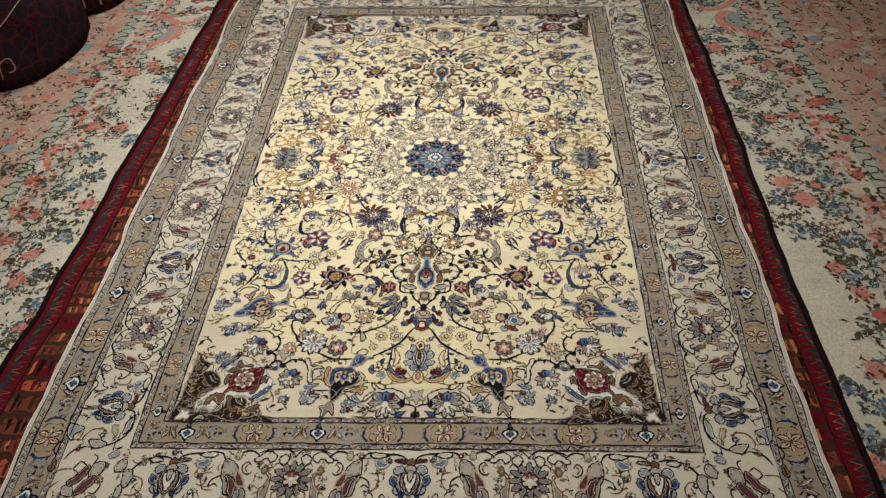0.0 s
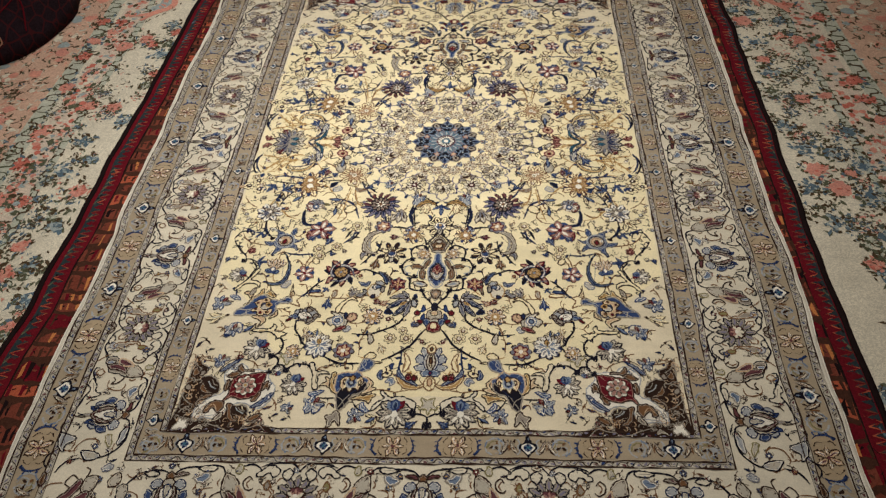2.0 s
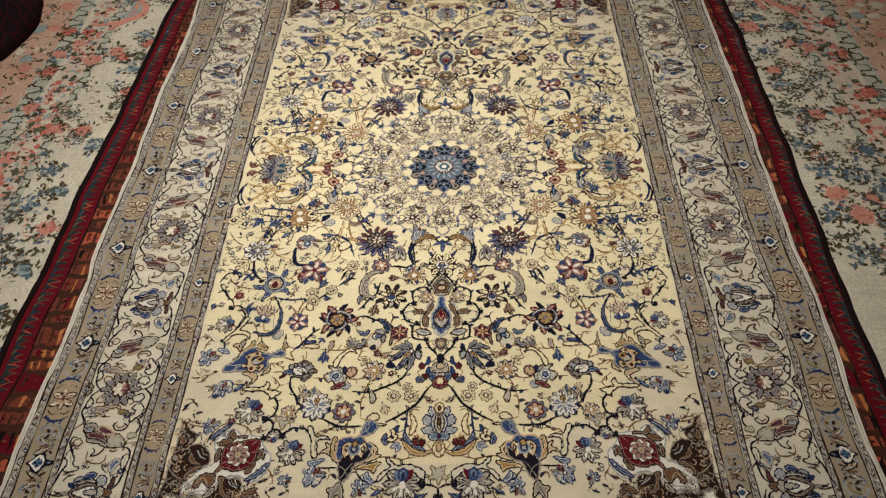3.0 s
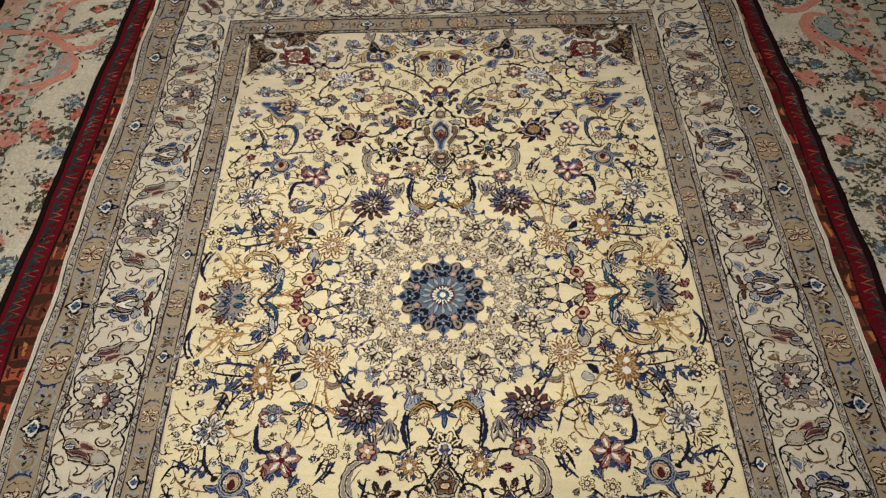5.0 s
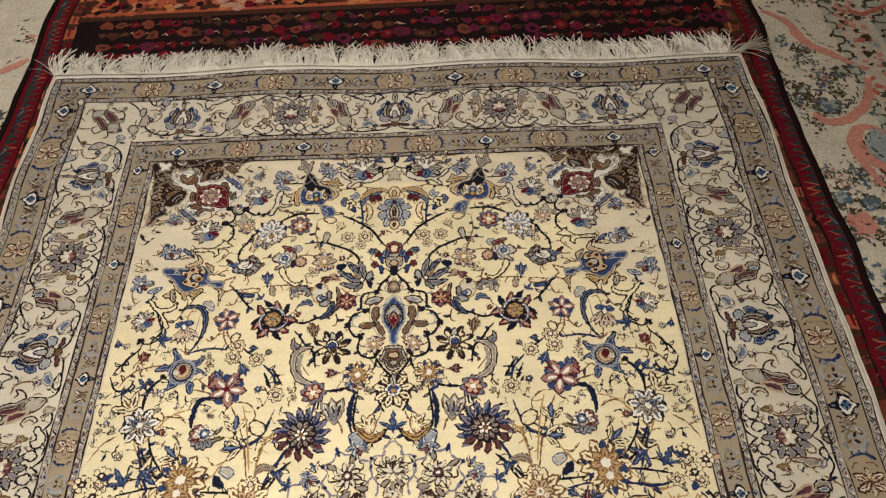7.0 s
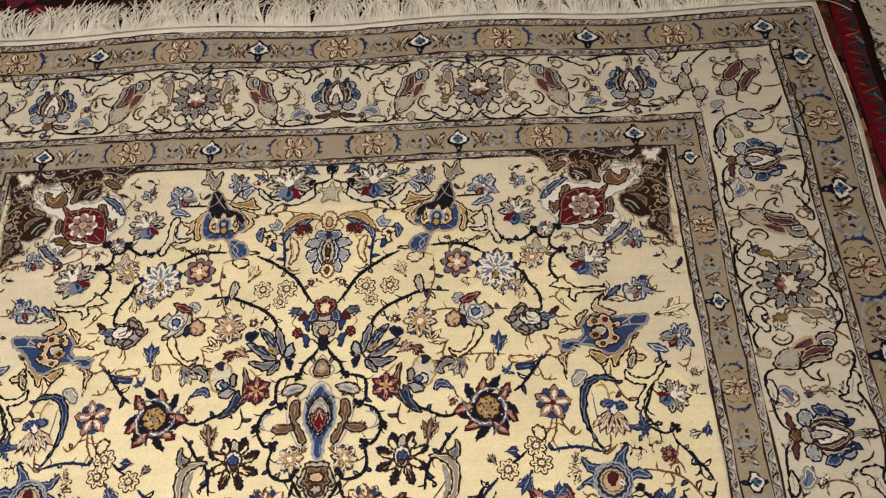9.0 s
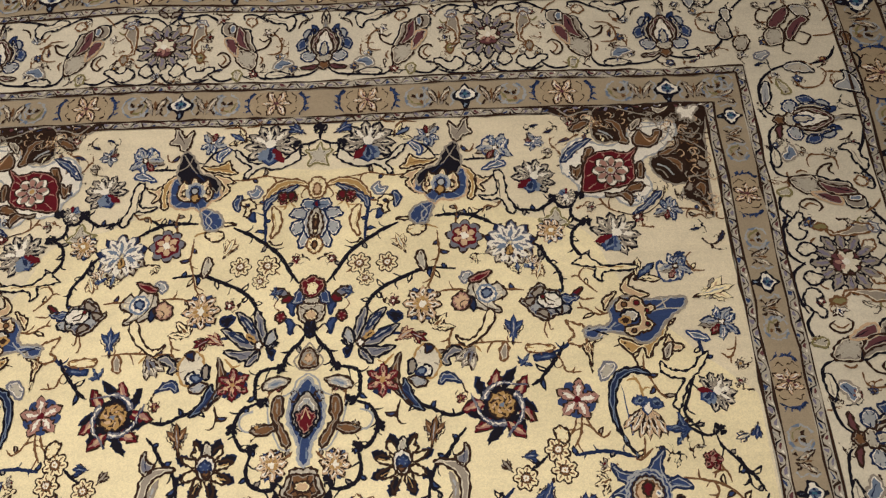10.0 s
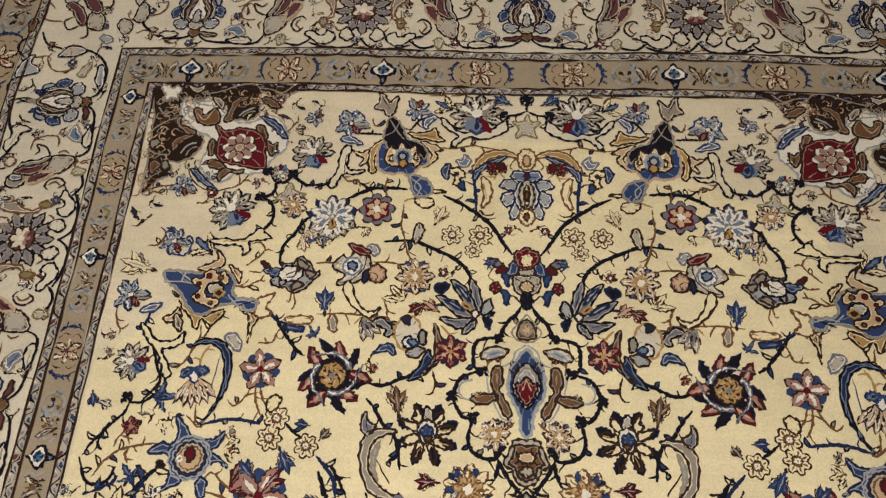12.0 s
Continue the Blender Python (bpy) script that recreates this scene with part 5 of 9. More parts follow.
def stem(width, colour, *points, layer=3):
    """A plain stem with an uneven edge, in all four quarters."""
    line = smooth(list(points), 7)
    n = len(line)
    width *= 1.35
    spots.extend((x, y, 0.008) for x, y in line[::3])
    w = [width * (0.45 + 0.55 * min(1, 5 * min(i, n - 1 - i) / n)) * (1 + 0.3 * noise.noise((i * 0.9, width * 900, points[0][0] * 50))) for i in range(n)]
    for sx in (1, -1):
        for sy in (1, -1):
            fine_vines.strip([(sx * x, sy * y) for x, y in line], w, colour, layer)
    rng, run, turn = random.Random(int(points[0][0] * 9973 + points[-1][1] * 7919)), 0.0, 1
    for (xa, ya), (xb, yb) in zip(line, line[1:]):
        run += math.hypot(xb - xa, yb - ya)
        if run > 0.019:
            run, turn = rng.uniform(0, 0.009), -turn
            a, size = math.atan2(yb - ya, xb - xa) + turn * rng.uniform(0.5, 1.0), rng.uniform(0.010, 0.021)
            bow = turn * rng.uniform(0.4, 1.6)
            pts = [(xa, ya)]
            for k in range(4):
                pts.append((pts[-1][0] + size / 4 * math.cos(a), pts[-1][1] + size / 4 * math.sin(a)))
                a += bow / 4
            kind = rng.random()
            for sx in (1, -1):
                for sy in (1, -1):
                    mirror = [(sx * x, sy * y) for x, y in pts]
                    if kind < 0.5:
                        fine_vines.strip(mirror, [0.0024, 0.0026, 0.0024, 0.002, 0.001], colour, 2)
                    else:
                        fine_vines.strip(mirror, [0.003, 0.0075, 0.0085, 0.006, 0.001], "ink" if colour in ("ink", "navy") else "umber", 2)
                        fine_vines.strip(mirror[1:4], [0.001, 0.004, 0.001], "blue" if kind > 0.85 else ("cream" if kind > 0.65 else "stone"), 3)


def leaf_shape(fill, edge, name, *points):
    """One outlined leaf, or a bud of narrow petals along its longer axis, in all four quarters."""
    cx, cy = sum(p[0] for p in points) / len(points), sum(p[1] for p in points) / len(points)
    m = Motif()
    if name == "bud":
        tip = max(points, key=lambda p: math.hypot(p[0] - cx, p[1] - cy))
        r, turn = math.hypot(tip[0] - cx, tip[1] - cy) / 0.05, math.degrees(math.atan2(tip[0] - cx, tip[1] - cy))
        for s in (-1, 1):
            m.petal(turn + s * 48, -0.5 * r, 0.75 * r, 0.20 * r, "cream" if s > 0 else "stone", 3, "umber", 0.035, hook=s * 0.2 * r)
            m.petal(turn + s * 24, -0.6 * r, 1.0 * r, 0.19 * r, fill, 4.5, edge, 0.035, hook=s * 0.25 * r, vein="sky" if fill == "blue" else "peach")
        m.petal(turn, -0.8 * r, 1.2 * r, 0.17 * r, fill, 6, edge, 0.035, vein="mist")
        m.petal(turn + 180, 0.5 * r, 1.1 * r, 0.12 * r, "umber", 5)
    else:
        m.blob(fill, edge, 4, *[((x - cx) / 0.05, (y - cy) / 0.05) for x, y in points])
    put(lambda: m, cx if cx > 0.006 else 0.0, cy, 0.05, 0, name, rough=0.0016)


fine_vines = rug_sheet(0.0018)


def filler(sheet, inside, n, seed, gap, ground):
    """Small sprays in the open places between the larger flowers: a curled stem with a leaf, a bud or a tiny blossom."""
    rng = random.Random(seed)
    taken = list(spots)
    made = 0
    for k in range(n * 60):
        x, y = inside(rng)
        r = rng.uniform(0.010, 0.017)
        if any((x - a) ** 2 + (y - b) ** 2 < (r * 0.9 + c * 0.95 + gap) ** 2 for a, b, c in taken):
            continue
        taken.append((x, y, r))
        made += 1
        a, kind = rng.uniform(0, 360), rng.random()
        m = Motif()
        dark = rng.choice(("ink", "umber", "umber", "brown"))
        t = rng.choice((1, -1))
        m.line([(-0.5 * t, -1.4), (0.15 * t, -0.8), (0.1 * t, -0.1), (-0.35 * t, 0.35), (-0.75 * t, 0.05), (-0.5 * t, -0.3)], 0.2, dark, 2, True)
        m.line([(0.12 * t, -0.6), (0.7 * t, -0.3), (0.85 * t, 0.35), (0.5 * t, 0.55)], 0.17, dark, 2.3, True)
        m.petal(35 * t, 0.0, 0.75, 0.12, dark, 2, "", 0, 0.1 * t, -0.9, hook=0.3 * t)
        if kind < 0.3:
            m.ring(5, 0.1, 0.62, 0.17, rng.choice(("blue", "stone", "maroon", "sky")), 3, "umber", 0.1, 10, 360, 0.1 * t, 0.5)
            m.disc(0.17, rng.choice(("white", "gold")), 6, 0.1 * t, 0.5)
        elif kind < 0.65:
            m.ring(3, 0.0, 1.0, 0.15, rng.choice((ground, "stone", "white")), 3, "umber", 0.12, 0, 110, 0.1 * t, -0.05)
            m.petal(0, 0.0, 0.7, 0.11, rng.choice(("blue", "maroon", "brown", "navy")), 6, "", 0, 0.1 * t, 0.1)
        else:
            m.petal(-35 * t, 0.0, 1.3, 0.16, rng.choice(("stone", ground, "navy")), 3, dark, 0.12, 0, -0.1, hook=-0.5 * t)
        c, s = math.cos(radians(a)), math.sin(radians(a))
        for sx, sy in four(x, y):
            for points, colour, layer in m.shapes:
                sheet.add([(sx * (x + r * (p * c + q * s)), sy * (y + r * (q * c - p * s))) for p, q in points], colour, layer)
        if made >= n:
            break

# ---- the field: flowers and stems, one quarter mirrored ----
put(fan, 0.081, 1.050, 0.0444, 9, "fan_flower")
put(fan, 0.348, 0.969, 0.0346, 29, "fan_flower")
put(fan, 0.466, 0.860, 0.0378, 43, "fan_flower")
put(blue_sprig, 0.549, 0.801, 0.0256, 32, "flower")
put(blue_sprig, 0.290, 1.029, 0.0293, 39, "flower")
put(blue_sprig, 0.353, 1.039, 0.0174, 111, "flower")
put(blue_sprig, 0.554, 0.901, 0.0229, 22, "flower")
put(fan, 0.576, 0.604, 0.0285, 75, "fan_flower")
put(blue_sprig, 0.601, 0.708, 0.0284, 45, "flower")
put(mum, 0.304, 0.852, 0.0405, 6, "chrysanthemum")
put(rosette, 0.234, 0.867, 0.0305, 5, "rosette")
put(orange_star, 0.167, 0.753, 0.0290, 4, "star_flower")
put(orange_star, 0.044, 0.520, 0.0217, 8, "star_flower")
put(maroon_star, 0.109, 0.637, 0.0245, 2, "star_flower")
put(rose_flower, 0.277, 0.595, 0.0471, 40, "rose")
put(claw, 0.476, 0.570, 0.0333, -169, "claw_flower")
put(pink_star, 0.383, 0.599, 0.0298, 10, "star_flower")
put(small_red, 0.557, 0.510, 0.0138, 14, "flower")
put(pink_star, 0.360, 0.423, 0.0403, 47, "star_flower")
put(pale_lotus, 0.535, 0.347, 0.0403, 58, "lotus")
put(ruffed_flower, 0.396, 0.319, 0.0316, 55, "flower")
put(bud, 0.333, 0.290, 0.0229, 91, "bud")
put(big_palmette, 0.191, 0.312, 0.0585, -21, "palmette")
put(peach_lotus, 0.432, 0.200, 0.0399, 54, "lotus")
put(tulip, 0.127, 0.361, 0.0327, 8, "tulip")
put(rosette, 0.172, 0.408, 0.0298, 42, "rosette")
put(peach_lotus, 0.078, 0.445, 0.0328, 33, "lotus")
put(blue_sprig, 0.087, 0.428, 0.0194, 29, "flower")
put(blue_sprig, 0.073, 0.281, 0.0239, 23, "flower")
put(lotus, 0.000, 0.408, 0.0400, 0, "lotus")
put(bud, 0.000, 0.333, 0.0285, 0, "bud")
put(brown_bud, 0.057, 0.336, 0.0185, 31, "bud")
put(bud, 0.331, 0.342, 0.0219, 0, "bud")
put(brown_bud, 0.572, 0.399, 0.0259, 39, "bud")
put(bud, 0.458, 0.285, 0.0234, 47, "bud")
put(bud, 0.499, 0.236, 0.0274, -131, "bud")
put(blue_sprig, 0.171, 0.219, 0.0194, 40, "flower")
put(bud, 0.218, 0.210, 0.0174, 59, "bud")
put(bud, 0.548, 0.445, 0.0182, 40, "bud")
put(red_bud, 0.386, 0.442, 0.0252, -51, "bud")
put(teal_palmette, 0.533, 0.014, 0.0535, 89, "palmette")
put(peach_lotus, 0.428, 0.227, 0.0503, 54, "lotus")
put(daisies, 0.606, 0.220, 0.0457, 3, "flower_spray")
put(lotus, 0.448, 0.080, 0.0237, -37, "flower")
put(cream_lotus, 0.291, 0.174, 0.0466, 15, "lotus")
put(bud, 0.337, 0.110, 0.0254, 1, "bud")
put(bud, 0.497, 0.149, 0.0184, -64, "bud")
put(bud, 0.386, 0.154, 0.0220, -69, "bud")
put(red_bud, 0.369, 0.013, 0.0205, -93, "bud")
put(red_bud, 0.610, 0.019, 0.0179, -24, "bud")
put(bud, 0.554, 0.236, 0.0275, 32, "bud")
put(brown_bud, 0.495, 0.032, 0.0177, -65, "bud")
put(pale_lotus, 0.194, 0.047, 0.0202, 19, "flower")
vine(0.0040, "ink", (0.271, 0.475), (0.253, 0.449), (0.242, 0.428), thorn=0.004)
vine(0.0050, "ink", (0.283, 0.460), (0.272, 0.433), (0.264, 0.420), thorn=0.006)
vine(0.0055, "navy", (0.253, 0.373), (0.267, 0.329), (0.277, 0.311), (0.298, 0.296), (0.327, 0.291), thorn=0.006)
vine(0.0035, "brown", (0.345, 0.383), (0.321, 0.332), (0.306, 0.282), (0.295, 0.222))
vine(0.0035, "brown", (0.236, 0.313), (0.264, 0.298), (0.274, 0.280), (0.279, 0.245), (0.279, 0.221))
vine(0.0028, "brown", (0.341, 0.393), (0.310, 0.388), (0.292, 0.362), (0.303, 0.337))
vine(0.0055, "ink", (0.254, 0.199), (0.229, 0.236), (0.213, 0.253), thorn=0.006)
vine(0.0055, "navy", (0.170, 0.435), (0.165, 0.401), (0.174, 0.350), thorn=0.006)
vine(0.0055, "ink", (0.147, 0.410), (0.117, 0.412), (0.095, 0.418), thorn=0.006)
leaf(0.011, "ink", "navy", (0.082, 0.405), (0.093, 0.360), (0.088, 0.315))
vine(0.0050, "ink", (0.088, 0.315), (0.059, 0.292), (0.030, 0.294), (0.016, 0.318))
leaf(0.014, "gold", "umber", (0.078, 0.321), (0.048, 0.297), (0.018, 0.312))
vine(0.0028, "brown", (0.106, 0.310), (0.110, 0.329), (0.119, 0.341))
vine(0.0028, "brown", (0.048, 0.326), (0.033, 0.338), (0.025, 0.357))
vine(0.0050, "ink", (0.008, 0.451), (0.030, 0.423), (0.034, 0.389), (0.019, 0.356), thorn=0.005)
vine(0.0030, "stone", (0.001, 0.299), (0.018, 0.275), (0.015, 0.269))
vine(0.0055, "ink", (0.535, 0.365), (0.536, 0.418), (0.525, 0.437), (0.509, 0.454), thorn=0.006)
vine(0.0050, "ink", (0.525, 0.303), (0.511, 0.272), (0.488, 0.241), (0.462, 0.224), thorn=0.005)
leaf(0.012, "ink", "navy", (0.366, 0.404), (0.414, 0.399), (0.426, 0.361), (0.424, 0.335))
vine(0.0028, "brown", (0.487, 0.366), (0.456, 0.362), (0.436, 0.349))
vine(0.0028, "brown", (0.437, 0.427), (0.391, 0.412), (0.363, 0.384))
leaf(0.014, "stone", "brown", (0.280, 0.233), (0.265, 0.246), (0.238, 0.243))
vine(0.0028, "brown", (0.383, 0.273), (0.363, 0.254), (0.341, 0.265))
vine(0.0045, "navy", (0.606, 0.414), (0.567, 0.433), (0.569, 0.446), thorn=0.004)
vine(0.0050, "navy", (0.464, 0.011), (0.427, 0.019), (0.415, 0.074), (0.446, 0.118), (0.506, 0.132), thorn=0.005)
leaf(0.009, "teal", "ink", (0.415, 0.063), (0.422, 0.030), (0.452, 0.001))
vine(0.0040, "ink", (0.257, 0.050), (0.300, 0.059), (0.319, 0.043), thorn=0.005)
vine(0.0050, "navy", (0.346, 0.179), (0.412, 0.190), (0.469, 0.184), (0.526, 0.177), (0.564, 0.187), thorn=0.006)
vine(0.0030, "brown", (0.314, 0.152), (0.343, 0.085), (0.398, 0.071), (0.427, 0.080))
vine(0.0050, "navy", (0.261, 0.212), (0.234, 0.257), (0.214, 0.294), thorn=0.006)
vine(0.0030, "gold", (0.618, 0.119), (0.592, 0.135), (0.552, 0.108), (0.518, 0.077), (0.476, 0.076))
vine(0.0030, "gold", (0.572, 0.060), (0.540, 0.077), (0.556, 0.134), (0.581, 0.161))
vine(0.0050, "navy", (0.614, 0.061), (0.628, 0.094), (0.620, 0.136), (0.603, 0.162))
vine(0.0028, "brown", (0.465, 0.008), (0.43, 0.024), (0.39, 0.012), (0.363, 0.026))
vine(0.0036, "ink", (0.334, 0.012), (0.305, 0.032), (0.265, 0.018), (0.225, 0.030), thorn=0.005)
vine(0.0050, "navy", (0.493, 0.202), (0.518, 0.266), (0.530, 0.305), thorn=0.005)
vine(0.0028, "brown", (0.630, 0.271), (0.606, 0.308), (0.579, 0.326))
vine(0.0030, "brown", (0.254, 0.099), (0.235, 0.150), (0.275, 0.204))
put(small_red, 0.055, 0.943, 0.0092, 12, "flower")
put(small_red, 0.039, 0.947, 0.0087, 13, "flower")
put(blue_sprig, 0.180, 1.060, 0.0233, 171, "flower")
put(orange_star, 0.368, 0.870, 0.0220, 163, "star_flower")
put(claw, 0.335, 0.818, 0.0139, 27, "claw_flower")
put(fan, 0.397, 0.932, 0.0166, 164, "fan_flower")
put(top_palmette, 0.201, 0.968, 0.05, 0, "palmette", rough=0.0016)
put(blue_palmette, 0.477, 0.724, 0.05, 0, "palmette", rough=0.0016)
put(heart, 0.000, 0.910, 0.05, 0, "palmette", rough=0.0016)
put(crown, 0.000, 0.768, 0.05, 0, "crown_flower", rough=0.0016)
put(pendant, 0.000, 0.577, 0.05, 0, "teardrop", rough=0.0016)
put(tan_drop, 0.000, 0.487, 0.05, 0, "drop", rough=0.0016)
put(drop_bud, 0.000, 0.673, 0.05, 0, "bud", rough=0.0016)
put(lily, 0.080, 0.701, 0.05, 0, "lily", rough=0.0016)
put(side_flower, 0.256, 0.766, 0.05, 0, "flower", rough=0.0016)
put(grey_flower, 0.357, 0.752, 0.05, 0, "flower", rough=0.0016)
put(swirl_flower, 0.465, 0.472, 0.05, 0, "palmette", rough=0.0016)
put(petal_lotus, 0.137, 0.517, 0.05, 0, "lotus", rough=0.0016)
put(arch_leaf, 0.056, 0.956, 0.05, 0, "leaf", rough=0.0016)
put(net_bud, 0.114, 0.939, 0.05, 0, "flower", rough=0.0016)
put(puff_flower, 0.174, 0.658, 0.05, 0, "flower", rough=0.0016)
put(spandrel_rose, 0.472, 0.976, 0.05, 0, "rosette", rough=0.0016)
put(spandrel, 0.562, 1.022, 0.05, 0, "spandrel", rough=0.0016)
leaf_shape("cream", "brown", "leaf", (0.072, 0.930), (0.060, 0.924), (0.054, 0.903), (0.061, 0.883), (0.071, 0.875), (0.067, 0.898))
leaf_shape("stone", "olive", "flower", (0.002, 1.055), (-0.005, 1.040), (-0.022, 1.039), (-0.012, 1.026), (-0.017, 1.008), (-0.000, 1.014), (0.017, 1.008), (0.013, 1.025), (0.024, 1.040), (0.008, 1.040))
leaf_shape("ivory", "ink", "leaf", (0.139, 1.045), (0.123, 1.030), (0.111, 1.017), (0.084, 1.017), (0.057, 1.023), (0.036, 1.041), (0.031, 1.023), (0.048, 1.011), (0.071, 1.003), (0.093, 1.007), (0.107, 0.998), (0.117, 0.987), (0.122, 0.995), (0.111, 1.009), (0.127, 1.020), (0.139, 1.033))
leaf_shape("sky", "blue", "leaf", (0.171, 1.035), (0.156, 1.049), (0.148, 1.045), (0.160, 1.031), (0.165, 1.021))
leaf_shape("blue", "navy", "bud", (0.051, 1.089), (0.032, 1.090), (0.024, 1.080), (0.034, 1.070), (0.045, 1.077))
leaf_shape("stone", "umber", "tulip", (0.254, 1.061), (0.246, 1.075), (0.247, 1.094), (0.236, 1.085), (0.229, 1.073), (0.215, 1.087), (0.217, 1.064), (0.221, 1.051), (0.229, 1.045), (0.239, 1.057))
leaf_shape("ivory", "blue", "flower", (0.308, 1.035), (0.304, 1.052), (0.292, 1.041), (0.279, 1.052), (0.268, 1.037), (0.270, 1.021), (0.286, 1.013), (0.302, 1.015))
leaf_shape("straw", "ink", "leaf", (0.297, 0.984), (0.303, 0.960), (0.304, 0.939), (0.315, 0.917), (0.315, 0.905), (0.306, 0.906), (0.300, 0.922), (0.292, 0.932), (0.274, 0.930), (0.259, 0.939), (0.278, 0.938), (0.289, 0.944), (0.288, 0.966), (0.285, 0.982))
leaf_shape("sky", "blue", "leaf", (0.305, 0.996), (0.295, 1.006), (0.280, 0.999), (0.267, 0.988), (0.284, 0.990))
leaf_shape("cream", "brown", "bud", (0.143, 0.849), (0.138, 0.866), (0.128, 0.873), (0.130, 0.855), (0.137, 0.843))
leaf_shape("stone", "olive", "flower", (0.378, 0.912), (0.369, 0.897), (0.351, 0.890), (0.365, 0.883), (0.365, 0.865), (0.375, 0.861), (0.382, 0.876), (0.398, 0.883), (0.388, 0.894))
leaf_shape("cream", "ink", "leaf", (0.495, 0.803), (0.473, 0.808), (0.446, 0.806), (0.429, 0.816), (0.417, 0.828), (0.406, 0.819), (0.396, 0.812), (0.414, 0.807), (0.431, 0.804), (0.427, 0.791), (0.437, 0.780), (0.439, 0.793), (0.453, 0.798), (0.475, 0.797))
leaf_shape("cream", "umber", "bud", (0.625, 0.766), (0.606, 0.765), (0.594, 0.781), (0.582, 0.762), (0.569, 0.753), (0.588, 0.749), (0.601, 0.741), (0.608, 0.749), (0.602, 0.755))
leaf_shape("ivory", "blue", "flower", (0.561, 0.808), (0.541, 0.798), (0.527, 0.811), (0.521, 0.799), (0.527, 0.780), (0.542, 0.778), (0.556, 0.786))
leaf_shape("blue", "navy", "bud", (0.564, 0.823), (0.554, 0.826), (0.550, 0.814), (0.558, 0.813))
leaf_shape("sky", "blue", "leaf", (0.581, 0.682), (0.570, 0.693), (0.549, 0.696), (0.561, 0.683))
leaf_shape("cream", "ink", "leaf", (0.576, 0.664), (0.563, 0.657), (0.548, 0.639), (0.526, 0.637), (0.514, 0.642), (0.506, 0.652), (0.506, 0.636), (0.520, 0.627), (0.536, 0.624), (0.527, 0.610), (0.515, 0.587), (0.524, 0.582), (0.531, 0.597), (0.541, 0.618), (0.556, 0.634), (0.567, 0.647))
leaf_shape("navy", "ink", "leaf", (0.490, 0.631), (0.476, 0.642), (0.454, 0.642), (0.439, 0.634), (0.428, 0.610), (0.428, 0.576), (0.435, 0.555), (0.448, 0.530), (0.459, 0.516), (0.446, 0.538), (0.436, 0.567), (0.437, 0.601), (0.446, 0.625), (0.466, 0.636))
leaf_shape("mist", "grey", "leaf", (0.444, 0.647), (0.430, 0.653), (0.418, 0.640), (0.420, 0.626), (0.433, 0.633))
leaf_shape("cream", "brown", "leaf", (0.358, 0.679), (0.340, 0.683), (0.317, 0.682), (0.322, 0.672), (0.347, 0.671))
leaf_shape("blue", "navy", "leaf", (0.356, 0.668), (0.329, 0.667), (0.331, 0.659), (0.352, 0.662))
leaf_shape("cream", "brown", "bud", (0.357, 0.808), (0.348, 0.820), (0.335, 0.804), (0.342, 0.792))
leaf_shape("stone", "umber", "leaf", (0.168, 0.845), (0.158, 0.835), (0.162, 0.820), (0.171, 0.809), (0.174, 0.824))
leaf_shape("cream", "umber", "leaf", (0.265, 0.742), (0.254, 0.713), (0.239, 0.696), (0.226, 0.695), (0.215, 0.702), (0.229, 0.685), (0.243, 0.690), (0.263, 0.708), (0.275, 0.732))
leaf_shape("maroon", "umber", "bud", (0.171, 0.696), (0.164, 0.707), (0.151, 0.717), (0.144, 0.704), (0.159, 0.695))
leaf_shape("peach", "maroon", "bud", (0.151, 0.713), (0.135, 0.709), (0.126, 0.700), (0.144, 0.697))
leaf_shape("blue", "navy", "bud", (0.313, 0.695), (0.309, 0.711), (0.302, 0.727), (0.295, 0.711), (0.285, 0.701), (0.298, 0.691))
leaf_shape("stone", "brown", "leaf", (0.290, 0.687), (0.280, 0.681), (0.280, 0.661), (0.290, 0.666))
leaf_shape("brown", "umber", "leaf", (0.135, 0.679), (0.124, 0.660), (0.120, 0.634), (0.130, 0.616), (0.151, 0.598), (0.138, 0.617), (0.131, 0.642))
leaf_shape("navy", "ink", "leaf", (0.120, 0.637), (0.136, 0.614), (0.152, 0.597), (0.168, 0.592), (0.153, 0.614), (0.141, 0.639), (0.135, 0.628))
leaf_shape("sky", "umber", "flower", (0.041, 0.541), (0.034, 0.526), (0.023, 0.523), (0.031, 0.513), (0.032, 0.500), (0.042, 0.508), (0.051, 0.503), (0.048, 0.514), (0.060, 0.518), (0.048, 0.524))
leaf_shape("stone", "umber", "leaf", (0.179, 0.518), (0.196, 0.513), (0.211, 0.501), (0.216, 0.482), (0.213, 0.463), (0.201, 0.448), (0.189, 0.438), (0.172, 0.430), (0.190, 0.428), (0.210, 0.436), (0.223, 0.459), (0.228, 0.489), (0.224, 0.508), (0.212, 0.519), (0.188, 0.522))
leaf_shape("mist", "stone", "leaf", (0.201, 0.504), (0.210, 0.490), (0.210, 0.467), (0.200, 0.452), (0.206, 0.467), (0.205, 0.488))
leaf_shape("grey", "umber", "leaf", (0.230, 0.526), (0.225, 0.544), (0.220, 0.531), (0.209, 0.525), (0.218, 0.512), (0.225, 0.515))
leaf_shape("brown", "ink", "bud", (0.184, 0.579), (0.170, 0.562), (0.172, 0.550), (0.185, 0.537), (0.183, 0.553), (0.188, 0.564))
leaf_shape("maroon", "ink", "bud", (0.147, 0.453), (0.137, 0.464), (0.135, 0.453), (0.121, 0.454), (0.117, 0.448), (0.131, 0.443))
